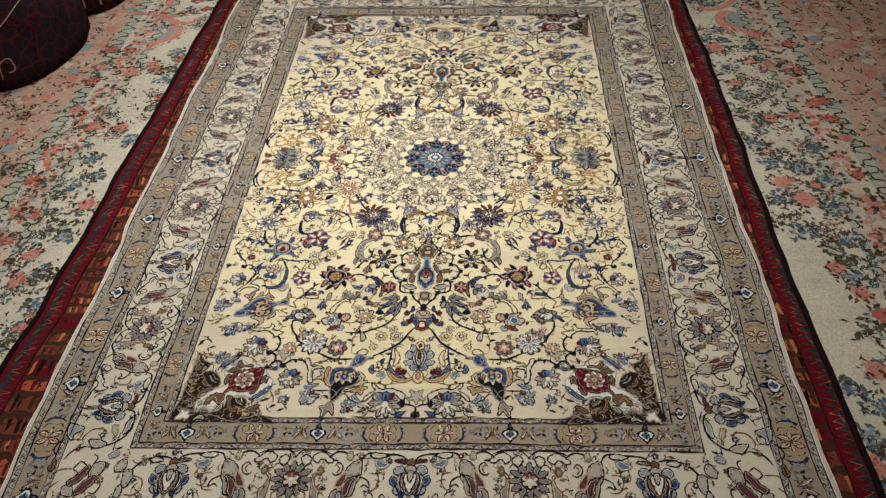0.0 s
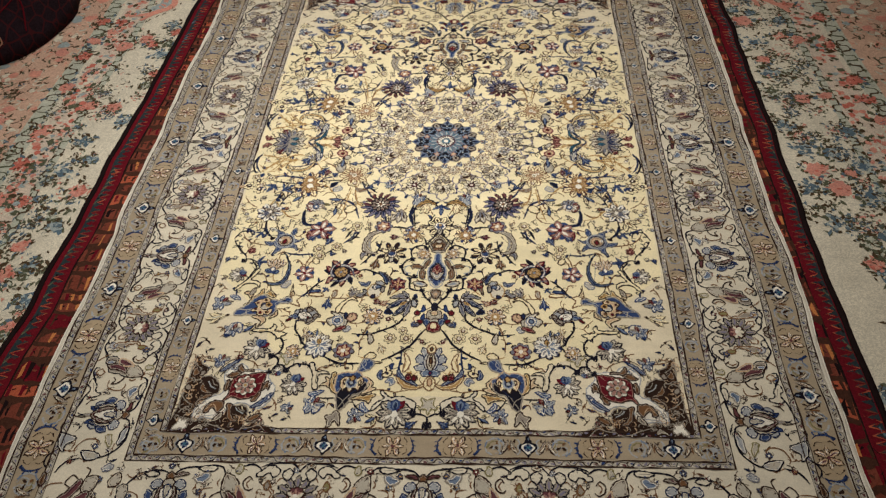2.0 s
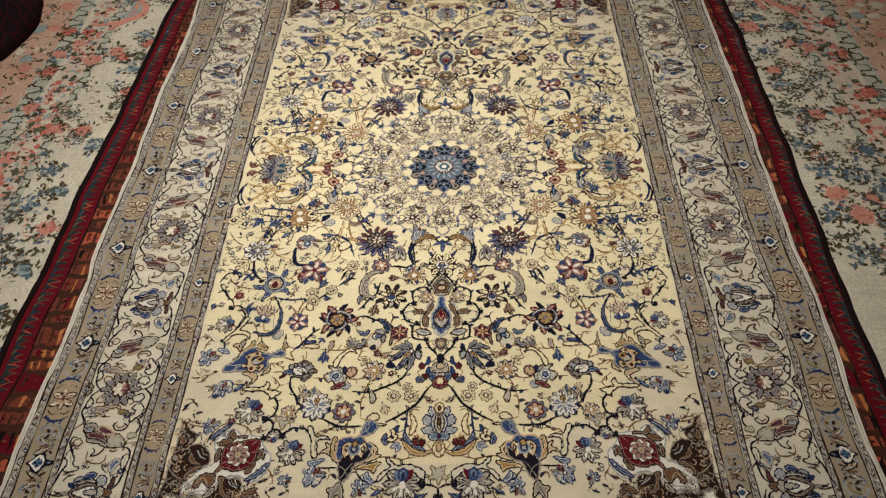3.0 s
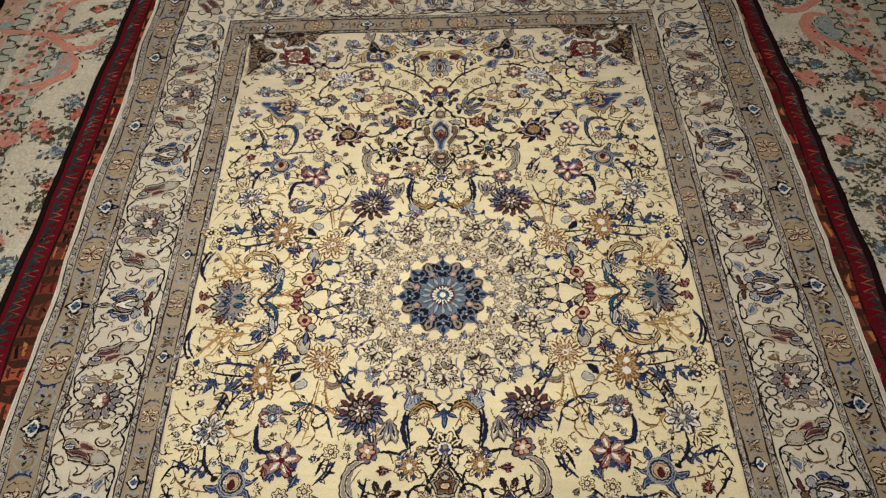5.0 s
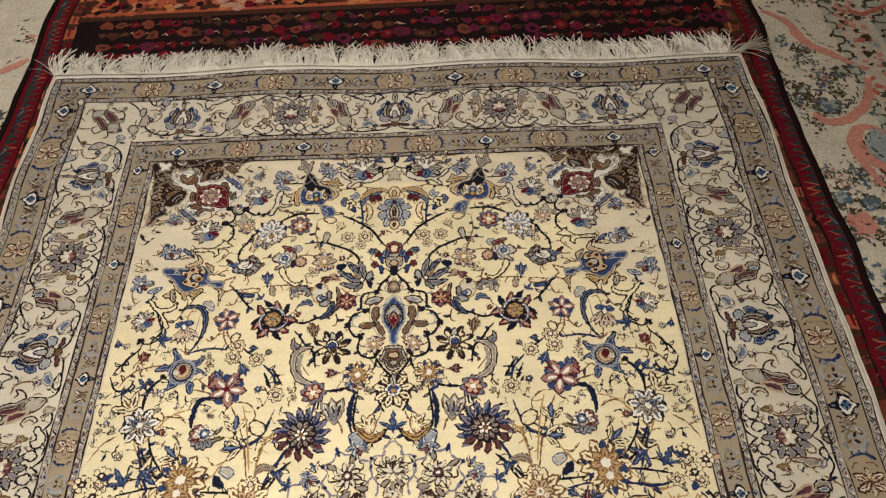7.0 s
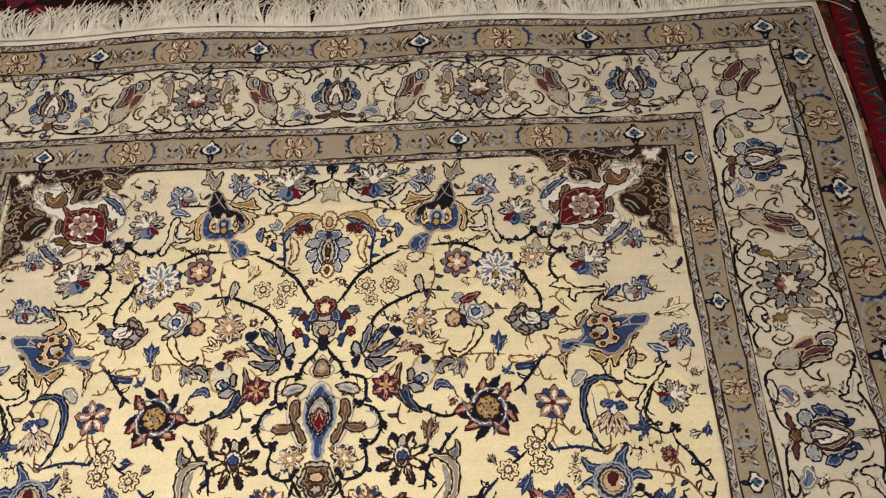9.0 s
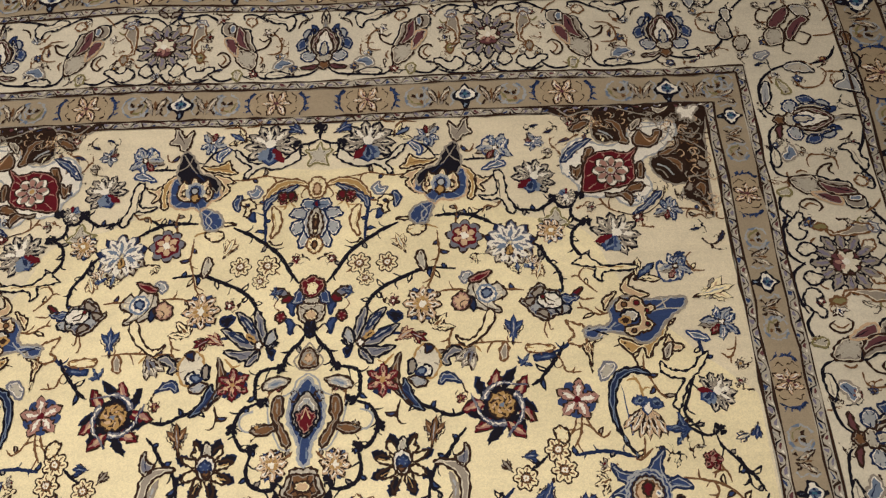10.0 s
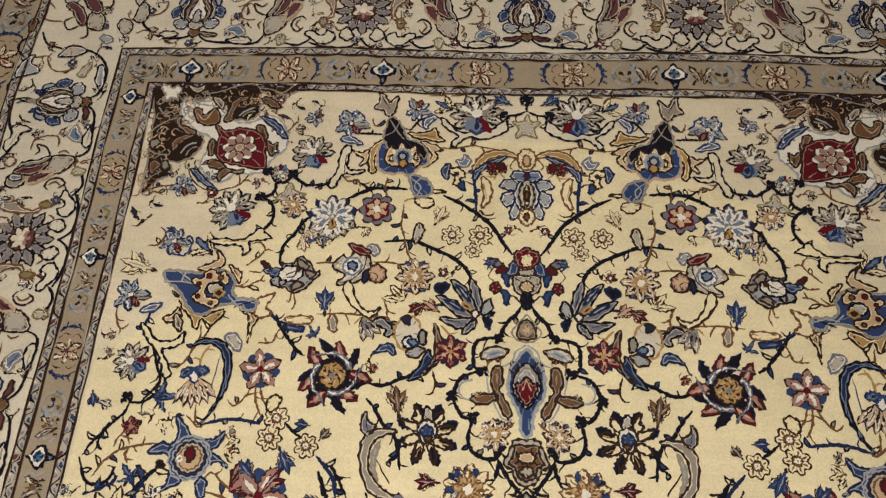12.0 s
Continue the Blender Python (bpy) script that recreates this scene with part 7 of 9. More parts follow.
def cartouche():
    """Scalloped frame with a flower, part of the rings round the medallion."""
    m = Motif()
    for s in (-1, 1):
        m.line([(0, 1.0), (s * 0.25, 0.72), (s * 0.62, 0.7), (s * 0.55, 0.42), (s * 0.85, 0.15), (s * 0.7, -0.3), (s * 0.45, -0.45), (s * 0.2, -0.95)], 0.06, "lilac", 3)
        m.disc(0.08, "navy", 4, s * 0.62, 0.68)
        m.disc(0.07, "navy", 4, s * 0.8, 0.0)
        m.petal(s * 115, 0.1, 0.5, 0.08, "stone", 3, "umber", 0.05, 0, -0.4)
        m.petal(s * 40, 0.35, 0.75, 0.07, "stone", 3, "umber", 0.05, 0, 0.1)
        m.line([(s * 0.1, -0.3), (s * 0.4, -0.35), (s * 0.5, -0.1), (s * 0.3, 0.0)], 0.05, "umber", 3.5, True)
        m.line([(s * 0.15, 0.4), (s * 0.4, 0.5), (s * 0.35, 0.65)], 0.05, "umber", 3.5, True)
    m.petal(0, 0.0, 0.4, 0.07, "navy", 5, "", 0, 0, 0.75)
    m.ring(9, 0.14, 0.44, 0.06, "ivory", 4, "umber", 0.042, 0, 360, 0, 0.05, hook=0.06)
    m.disc(0.19, "umber", 6, 0, 0.05, 6, 0.1)
    m.disc(0.13, "wine", 7, 0, 0.05, 6, 0.1)
    m.disc(0.07, "white", 8, 0, 0.05)
    m.ring(3, 0.0, 0.35, 0.06, "umber", 5, "", 0, 180, 90, 0, -0.55)
    return m


def spade():
    m = Motif()
    for s in (-1, 1):
        m.line([(0, 1.0), (s * 0.3, 0.75), (s * 0.28, 0.5), (s * 0.7, 0.42), (s * 0.75, -0.1), (s * 0.5, -0.5), (s * 0.55, -0.9)], 0.06, "lilac", 3)
        m.disc(0.07, "navy", 4, s * 0.72, 0.4)
        m.line([(s * 0.1, 0.1), (s * 0.4, 0.2), (s * 0.5, -0.1), (s * 0.3, -0.25)], 0.05, "umber", 3.5, True)
    m.ring(9, 0.12, 0.58, 0.05, "ivory", 4, "umber", 0.042, 0, 220, 0, -0.1, hook=0.06)
    m.ring(5, 0.05, 0.4, 0.06, "ivory", 6, "umber", 0.05, 0, 130, 0, -0.15)
    m.petal(0, 0.0, 0.35, 0.06, "umber", 8, "", 0, 0, -0.1)
    m.ring(3, 0.1, 0.45, 0.07, "stone", 4, "umber", 0.05, 180, 110, 0, -0.3)
    return m


def ringlet():
    m = Motif()
    m.ring(7, 0.25, 1.0, 0.17, "ivory", 3, "brown", 0.09)
    m.disc(0.36, "ivory", 5, lobes=6, depth=0.1)
    m.disc(0.16, "umber", 6)
    return m


def around(motif, n, r, size, start, name, tilt=0.0):
    """n motifs in a ring round the centre, all pointing outwards."""
    shapes = motif().shapes
    for i in range(n):
        a = radians(start + 360 * i / n)
        s = rug_sheet()
        for points, colour, layer in shapes:
            s.add([(r * math.sin(a) + size * (p * math.cos(a) + q * math.sin(a)), r * math.cos(a) + size * (q * math.cos(a) - p * math.sin(a))) for p, q in points], colour, layer)
        s.build(name, rug_field)


put(medallion, 0, 0, 0.112, 0, "medallion")
around(spade, 8, 0.232, 0.060, 0, "cartouche")
around(cartouche, 8, 0.236, 0.062, 22.5, "cartouche")
around(ringlet, 16, 0.150, 0.023, 11.25, "flower")
around(ringlet, 16, 0.182, 0.020, 0, "flower")
around(blue_sprig, 16, 0.128, 0.013, 0, "flower")
around(bud, 16, 0.290, 0.014, 11.25, "bud")
tendril = rug_sheet()
for i in range(16):
    a0 = 2 * math.pi * i / 16
    for r0, r1, swing in ((0.12, 0.20, 0.10), (0.16, 0.27, -0.09), (0.19, 0.26, 0.16), (0.13, 0.175, -0.17)):
        for side in (1, -1):
            pts = [((r0 + (r1 - r0) * k / 6) * math.sin(a0 + side * swing * math.sin(k * 0.9)), (r0 + (r1 - r0) * k / 6) * math.cos(a0 + side * swing * math.sin(k * 0.9))) for k in range(7)]
            tendril.strip(smooth(pts, 3), 0.0026, "umber" if swing > 0 else "stone", 2)
tendril.build("tendril_ring", rug_field, "fine brown tendrils round the medallion", "stuff")

# ---- the four corners: dark brown spandrels with pale scrolls ----


# ---- the borders ----
inner_guard, main_border, outer_guard = BANDS
Y = (END[3] + END[4]) / 2
X = (SIDE[3] + SIDE[4]) / 2


def border_patch(sheet, fill, edge, layer, points):
    """An outlined shape on the main border, in all four quarters."""
    m = Motif()
    m.blob(fill, edge, layer, *[(p / 0.05, q / 0.05) for p, q in points])
    for shape, colour, z in m.shapes:
        for sx in (1, -1):
            for sy in (1, -1):
                sheet.add([(sx * p * 0.05, sy * q * 0.05) for p, q in shape], colour, z)


def border_thread(sheet, colour, width, layer, points):
    """A tapering stem on the main border, in all four quarters."""
    line = smooth(list(points), 5)
    n = len(line)
    w = [1.3 * width * (0.5 + 0.5 * min(1, 5 * min(i, n - 1 - i) / n)) for i in range(n)]
    for sx in (1, -1):
        for sy in (1, -1):
            sheet.strip([(sx * p, sy * q) for p, q in line], w, colour, layer)


def border_unit(sheet, along, across, start, end):
    """Half a repeat of the main border, from an aster to a palmette: split leaf, waving stems, small leaves."""
    def spot(u, v):
        w = start + (end - start) * u
        return (w, across + v) if along == "x" else (across + v, w)

    def patch(fill, edge, layer, *points):
        border_patch(sheet, fill, edge, layer, [spot(u, v) for u, v in points])

    def thread(colour, width, layer, *points):
        border_thread(sheet, colour, width, layer, [spot(u, v) for u, v in points])

    patch("stone", "ink", 4, (0.351, 0.052), (0.406, 0.057), (0.470, 0.044), (0.528, 0.037), (0.548, 0.010), (0.580, -0.011), (0.510, -0.007), (0.464, 0.016), (0.397, 0.023), (0.355, 0.032))
    patch("stone", "umber", 4, (0.455, -0.009), (0.526, -0.007), (0.584, -0.018), (0.575, -0.051), (0.524, -0.051), (0.469, -0.037), (0.452, -0.023))
    patch("wine", "umber", 6, (0.444, 0.046), (0.493, 0.037), (0.509, 0.011), (0.542, -0.009), (0.494, -0.006), (0.445, 0.011))
    patch("wine", "peach", 6, (0.375, 0.017), (0.429, 0.019), (0.462, -0.001), (0.462, -0.023), (0.433, -0.017), (0.394, -0.001))
    patch("sky", "umber", 6, (0.399, 0.049), (0.435, 0.051), (0.438, 0.034), (0.403, 0.031))
    thread("umber", 0.0028, 4, (0.542, -0.007), (0.593, -0.008), (0.647, 0.002), (0.663, 0.019), (0.621, 0.012), (0.589, 0.019))
    thread("umber", 0.0028, 4, (0.337, -0.020), (0.366, -0.013), (0.411, -0.020), (0.421, -0.036), (0.383, -0.047), (0.350, -0.037))
    thread("brown", 0.0024, 4, (0.621, 0.028), (0.695, 0.026), (0.730, 0.009), (0.731, -0.011), (0.696, -0.018), (0.648, -0.018))
    thread("brown", 0.0024, 4, (0.606, -0.022), (0.623, -0.031), (0.607, -0.041))
    patch("ivory", "brown", 4, (0.530, 0.069), (0.569, 0.059), (0.537, 0.048), (0.498, 0.058))
    thread("brown", 0.0024, 4, (0.316, 0.050), (0.364, 0.069), (0.408, 0.080))
    thread("ink", 0.0036, 3, (0.006, 0.052), (0.063, 0.067), (0.146, 0.071), (0.236, 0.077), (0.319, 0.062), (0.374, 0.054))
    patch("ivory", "ink", 4, (0.101, 0.068), (0.156, 0.073), (0.197, 0.067), (0.146, 0.057), (0.105, 0.061))
    patch("stone", "umber", 4, (-0.011, 0.070), (-0.056, 0.076), (-0.069, 0.088), (-0.020, 0.081))
    thread("ink", 0.0036, 3, (0.489, 0.064), (0.482, 0.075), (0.546, 0.077), (0.633, 0.064), (0.738, 0.068), (0.808, 0.077), (0.917, 0.084), (1.003, 0.092))
    patch("ivory", "ink", 4, (0.607, 0.071), (0.671, 0.078), (0.722, 0.068), (0.799, 0.070), (0.809, 0.053), (0.774, 0.036), (0.745, 0.053), (0.684, 0.055), (0.652, 0.061))
    thread("umber", 0.0024, 3, (0.832, 0.041), (0.851, 0.057), (0.895, 0.065))
    thread("umber", 0.0026, 3, (1.000, 0.089), (1.023, 0.071), (1.024, 0.051))
    thread("ink", 0.0036, 3, (-0.009, -0.059), (0.056, -0.079), (0.139, -0.082), (0.239, -0.079), (0.306, -0.071))
    patch("ivory", "ink", 4, (0.152, -0.060), (0.196, -0.045), (0.235, -0.057), (0.296, -0.046), (0.335, -0.052), (0.293, -0.063), (0.252, -0.073), (0.197, -0.074))
    patch("ivory", "ink", 4, (-0.137, -0.053), (-0.089, -0.037), (-0.050, -0.057), (-0.092, -0.067))
    thread("ink", 0.0036, 3, (0.293, -0.063), (0.364, -0.077), (0.441, -0.073), (0.469, -0.061))
    thread("ink", 0.0036, 3, (0.572, -0.048), (0.604, -0.068), (0.662, -0.074), (0.758, -0.071), (0.858, -0.069), (0.931, -0.063), (0.985, -0.047))
    patch("ivory", "ink", 4, (0.652, -0.064), (0.716, -0.058), (0.800, -0.066), (0.730, -0.073), (0.665, -0.073))
    patch("wine", "umber", 4, (0.857, -0.052), (0.924, -0.046), (0.973, -0.045), (0.922, -0.056))
    patch("sky", "stone", 4, (0.690, -0.051), (0.725, -0.032), (0.783, -0.033), (0.815, -0.042), (0.764, -0.049), (0.736, -0.056))
    patch("stone", "brown", 4, (0.191, 0.049), (0.233, 0.052), (0.249, 0.029), (0.214, 0.017), (0.189, -0.004), (0.215, -0.016), (0.180, -0.012), (0.173, 0.018))
    patch("sky", "grey", 4, (0.188, 0.060), (0.230, 0.063), (0.255, 0.051), (0.204, 0.046))
    thread("olive", 0.0024, 4, (0.204, 0.043), (0.265, 0.034), (0.294, 0.042))
    patch("olive", "brown", 3, (0.228, -0.013), (0.260, -0.022), (0.232, -0.038), (0.212, -0.024))
    thread("brown", 0.0024, 3, (0.372, -0.018), (0.395, -0.030), (0.366, -0.042))
    patch("ivory", "brown", 3, (0.073, 0.046), (0.131, 0.050), (0.134, 0.036), (0.092, 0.031))
    thread("brown", 0.0024, 3, (0.087, -0.037), (0.136, -0.044), (0.164, -0.034))
    patch("stone", "olive", 4, (0.456, -0.055), (0.501, -0.059), (0.483, -0.077), (0.450, -0.071))


def border_corner(sheet):
    """The turn of the main border: a split leaf in the corner between two looping stems."""
    def patch(fill, edge, layer, *points):
        border_patch(sheet, fill, edge, layer, points)

    def thread(colour, width, layer, *points):
        border_thread(sheet, colour, width, layer, points)

    thread("ink", 0.0036, 3, (0.588, 1.222), (0.620, 1.210), (0.657, 1.214), (0.688, 1.238), (0.702, 1.265))
    patch("stone", "ink", 4, (0.691, 1.288), (0.707, 1.295), (0.710, 1.272), (0.712, 1.252), (0.695, 1.247), (0.687, 1.262))
    patch("mist", "ink", 5, (0.701, 1.315), (0.715, 1.319), (0.717, 1.297), (0.706, 1.289))
    thread("ink", 0.0034, 3, (0.710, 1.297), (0.731, 1.328), (0.762, 1.354))
    patch("ivory", "ink", 4, (0.622, 1.220), (0.642, 1.227), (0.657, 1.220), (0.641, 1.211))
    thread("brown", 0.0026, 3, (0.689, 1.262), (0.662, 1.272), (0.655, 1.295), (0.670, 1.313), (0.693, 1.313))
    thread("ink", 0.0034, 3, (0.650, 1.349), (0.665, 1.332), (0.688, 1.338), (0.706, 1.367), (0.729, 1.368))
    patch("mist", "ink", 4, (0.632, 1.362), (0.650, 1.364), (0.660, 1.343), (0.649, 1.326), (0.639, 1.347))
    patch("stone", "umber", 4, (0.713, 1.245), (0.732, 1.254), (0.740, 1.238), (0.725, 1.219), (0.713, 1.225))
    thread("ink", 0.0036, 3, (0.755, 1.073), (0.739, 1.085), (0.734, 1.126), (0.747, 1.156), (0.775, 1.177), (0.810, 1.180), (0.829, 1.172))
    patch("mist", "ink", 4, (0.741, 1.140), (0.752, 1.145), (0.751, 1.112), (0.738, 1.091), (0.735, 1.113))
    patch("mist", "ink", 4, (0.783, 1.179), (0.812, 1.187), (0.832, 1.164), (0.812, 1.163), (0.793, 1.168))
    thread("ink", 0.0034, 3, (0.829, 1.181), (0.861, 1.192), (0.878, 1.218))
    thread("brown", 0.0026, 3, (0.806, 1.173), (0.798, 1.145), (0.809, 1.131), (0.835, 1.134), (0.850, 1.158), (0.844, 1.171))
    patch("wine", "umber", 5, (0.776, 1.274), (0.793, 1.302), (0.817, 1.316), (0.816, 1.294), (0.799, 1.272), (0.786, 1.265))
    patch("wine", "umber", 5, (0.801, 1.244), (0.813, 1.273), (0.837, 1.291), (0.848, 1.280), (0.833, 1.267), (0.812, 1.237))
    patch("stone", "umber", 4, (0.771, 1.261), (0.797, 1.266), (0.796, 1.232), (0.768, 1.228))
    patch("mist", "umber", 4, (0.822, 1.316), (0.848, 1.314), (0.853, 1.291), (0.832, 1.290))
    thread("umber", 0.0026, 4, (0.774, 1.274), (0.760, 1.289), (0.768, 1.311), (0.785, 1.307))
    thread("umber", 0.0026, 4, (0.812, 1.237), (0.830, 1.225), (0.844, 1.244), (0.829, 1.255))
    thread("umber", 0.0026, 3, (0.797, 1.232), (0.792, 1.213), (0.804, 1.205))
    thread("brown", 0.0026, 3, (0.881, 1.335), (0.888, 1.298), (0.871, 1.276))
    patch("mist", "ink", 4, (0.856, 1.129), (0.877, 1.148), (0.875, 1.164), (0.885, 1.159), (0.896, 1.142), (0.898, 1.116), (0.880, 1.119))
    thread("ink", 0.0034, 3, (0.887, 1.155), (0.908, 1.173), (0.912, 1.193), (0.900, 1.206))
    thread("ink", 0.0032, 3, (0.897, 1.117), (0.905, 1.098), (0.902, 1.083))
    patch("sky", "grey", 4, (0.740, 1.206), (0.758, 1.215), (0.766, 1.207), (0.750, 1.195))
    patch("stone", "olive", 4, (0.766, 1.151), (0.778, 1.142), (0.786, 1.122), (0.772, 1.121))
    thread("brown", 0.0024, 3, (0.847, 1.244), (0.878, 1.246), (0.894, 1.262))
    patch("brown", "umber", 4, (0.896, 1.248), (0.910, 1.244), (0.903, 1.217), (0.895, 1.226))
    patch("ivory", "ink", 4, (0.890, 1.361), (0.906, 1.366), (0.904, 1.343), (0.891, 1.341))


units = rug_sheet(0.0018)
for start, end in ((0.290, 0.594), (0.290, 0.0)):
    border_unit(units, "x", Y, start, end)
for start, end in ((0.266, 0.0), (0.266, 0.532), (0.798, 0.532), (0.798, 1.064)):
    border_unit(units, "y", X, start, end)
border_corner(units)
units.build("leaf_scroll", main_border, "grey split leaves and dark waving stems", "stuff")
for x in (0.0, 0.594):
    put(border_tulip, x, Y, 0.050, 0, "palmette", main_border, rough=0.0016)
put(border_aster, 0.290, Y, 0.052, 0, "aster", main_border)
for y in (0.0, 0.532, 1.064):
    put(border_tulip, X, y, 0.050, 90, "palmette", main_border, rough=0.0016)
for y in (0.266, 0.798):
    put(border_aster, X, y, 0.052, 90, "aster", main_border)
scroll = rug_sheet()
spots.clear()
spots.extend([(0.0, Y, 0.06), (0.6, Y, 0.06), (0.295, Y, 0.056), (0.152, Y, 0.05), (0.44, Y, 0.05), (0.826, 1.262, 0.05)] + [(0.70 + 0.045 * i, 1.12 + 0.045 * j, 0.012) for i in range(5) for j in range(6)] + [(X, 0.133 * k, 0.054) for k in range(9)]
             + [(x, Y + s * 0.055, 0.016) for x in (0.08, 0.16, 0.24, 0.32, 0.4, 0.48, 0.56) for s in (1, -1)] + [(X + s * 0.055, 0.07 * k, 0.016) for k in range(16) for s in (1, -1)])


def open_border(rng):
    if rng.random() < 0.4:
        return rng.uniform(0.0, SIDE[4] - 0.01), rng.uniform(END[3] + 0.012, END[4] - 0.012)
    return rng.uniform(SIDE[3] + 0.012, SIDE[4] - 0.012), rng.uniform(0.0, END[4] - 0.01)


filler(scroll, open_border, 110, 9, 0.0, "ivory")
scroll.build("vine_scroll", main_border, "dark waving border stems", "stuff")

# guard borders: butterflies, diamonds and swirls on a tan ground
for guard, i, xs, ds, xy, dy in ((inner_guard, 1, (0.078, 0.41), (0.245, 0.585), (0.0, 0.308, 0.616, 0.924), (0.154, 0.462, 0.770, 1.078)),
                                 (outer_guard, 5, (0.0, 0.345, 0.698), (0.172, 0.52, 0.884), (0.165, 0.495, 0.825, 1.155), (0.0, 0.33, 0.66, 0.99, 1.318))):
    px, py = (SIDE[i] + SIDE[i + 1]) / 2, (END[i] + END[i + 1]) / 2
    r, q = (SIDE[i + 1] - SIDE[i]) * 0.44, (END[i + 1] - END[i]) * 0.44
    for x in xs:
        put(butterfly, x, py, q, 0, "butterfly_motif", guard)
    for x in ds:
        put(diamond, x, py, q * 0.82, 0, "diamond_motif", guard)
    for y in xy:
        put(butterfly, px, y, r, 90, "butterfly_motif", guard)
    for y in dy:
        put(diamond, px, y, r * 0.82, 90, "diamond_motif", guard)
    for x in ds:
        for off in (-0.062, 0.062):
            put(swirl, x + off * 1.28, py, q * 0.95, 0, "swirl_motif", guard)
            put(leaflets, x + off * 0.72, py, q * 0.95, 0, "leaf_motif", guard)
    for y in dy:
        for off in (-0.058, 0.058):
            put(swirl, px, y + off * 1.28, r * 0.95, 90, "swirl_motif", guard)
            put(leaflets, px, y + off * 0.72, r * 0.95, 90, "leaf_motif", guard)

# narrow stripes: dark lines with beads of peach and lilac between
for guard, stripes in ((inner_guard, (0, 2)), (outer_guard, (4, 6))):
    s = rug_sheet()
    for i in stripes:
        for f in (0.03, 0.95):
            x, y = SIDE[i] + (SIDE[i + 1] - SIDE[i]) * f, END[i] + (END[i + 1] - END[i]) * f
            for a, b in (((-x, y), (x, y)), ((x, y), (x, -y)), ((x, -y), (-x, -y)), ((-x, -y), (-x, y))):
                pts = [(a[0] + (b[0] - a[0]) * k / 60, a[1] + (b[1] - a[1]) * k / 60) for k in range(61)]
                s.strip(pts, 0.0031, "umber", 4.5)
        x, y = (SIDE[i] + SIDE[i + 1]) / 2, (END[i] + END[i + 1]) / 2
        w = (SIDE[i + 1] - SIDE[i]) * 0.27
        for a, b in (((-x, y), (x, y)), ((x, y), (x, -y)), ((x, -y), (-x, -y)), ((-x, -y), (-x, y))):
            long = math.dist(a, b)
            n = int(long / 0.0165)
            tx, ty = (b[0] - a[0]) / long, (b[1] - a[1]) / long

            def spot(u, v):
                return a[0] + tx * u - ty * v * w, a[1] + ty * u + tx * v * w

            for k in range(n):
                u, d = long * k / n, long / n
                t = 1 if k % 2 else -1
                s.strip([spot(u, -t), spot(u + 0.3 * d, -0.9 * t), spot(u + 0.62 * d, 0.8 * t), spot(u + d, t)], [0.001, 0.002, 0.0022, 0.001], ("umber", "ink", "umber")[k % 3], 3)
                s.strip([spot(u + 0.55 * d, -0.95 * t), spot(u + 0.8 * d, -0.3 * t), spot(u + 1.02 * d, -0.2 * t)], [0.002, 0.0045, 0.002], ("lilac", "blue", "wine", "lilac")[k % 4], 3.5)
                s.add([spot(u + 0.08 * d, 0.95 * t), spot(u + 0.4 * d, 1.05 * t), spot(u + 0.24 * d, 0.3 * t)], ("umber", "white")[k % 2], 3.2)
    s.build("beaded_stripe", guard, "narrow beaded stripe", "stuff")

# ---- selvedges and fringe ----


def roll_edge(side):
    """Overcast side cord."""
    bm = bmesh.new()
    rows = []
    for k in range(161):
        y = -END[8] + 2 * END[8] * k / 160
        x, yy = bend_rug(side * (SIDE[8] - 0.006), y)
        r = 0.0062 + 0.001 * noise.noise((y * 40, side, 0))
        rows.append([bm.verts.new((x + r * 1.15 * math.cos(t * math.pi / 4), yy, -0.004 + 0.75 * r * math.sin(t * math.pi / 4))) for t in range(8)])
    for a, b in zip(rows, rows[1:]):
        for t in range(8):
            bm.faces.new((a[t], a[(t + 1) % 8], b[(t + 1) % 8], b[t])).smooth = True
    mesh = bpy.data.meshes.new("side_cord")
    bm.to_mesh(mesh)
    bm.free()
    mesh.materials.append(CORD)
    ob = new("side_cord", mesh)
    attach(ob, main_rug)
    tagged(ob, "overcast white side cord")


roll_edge(1)
roll_edge(-1)


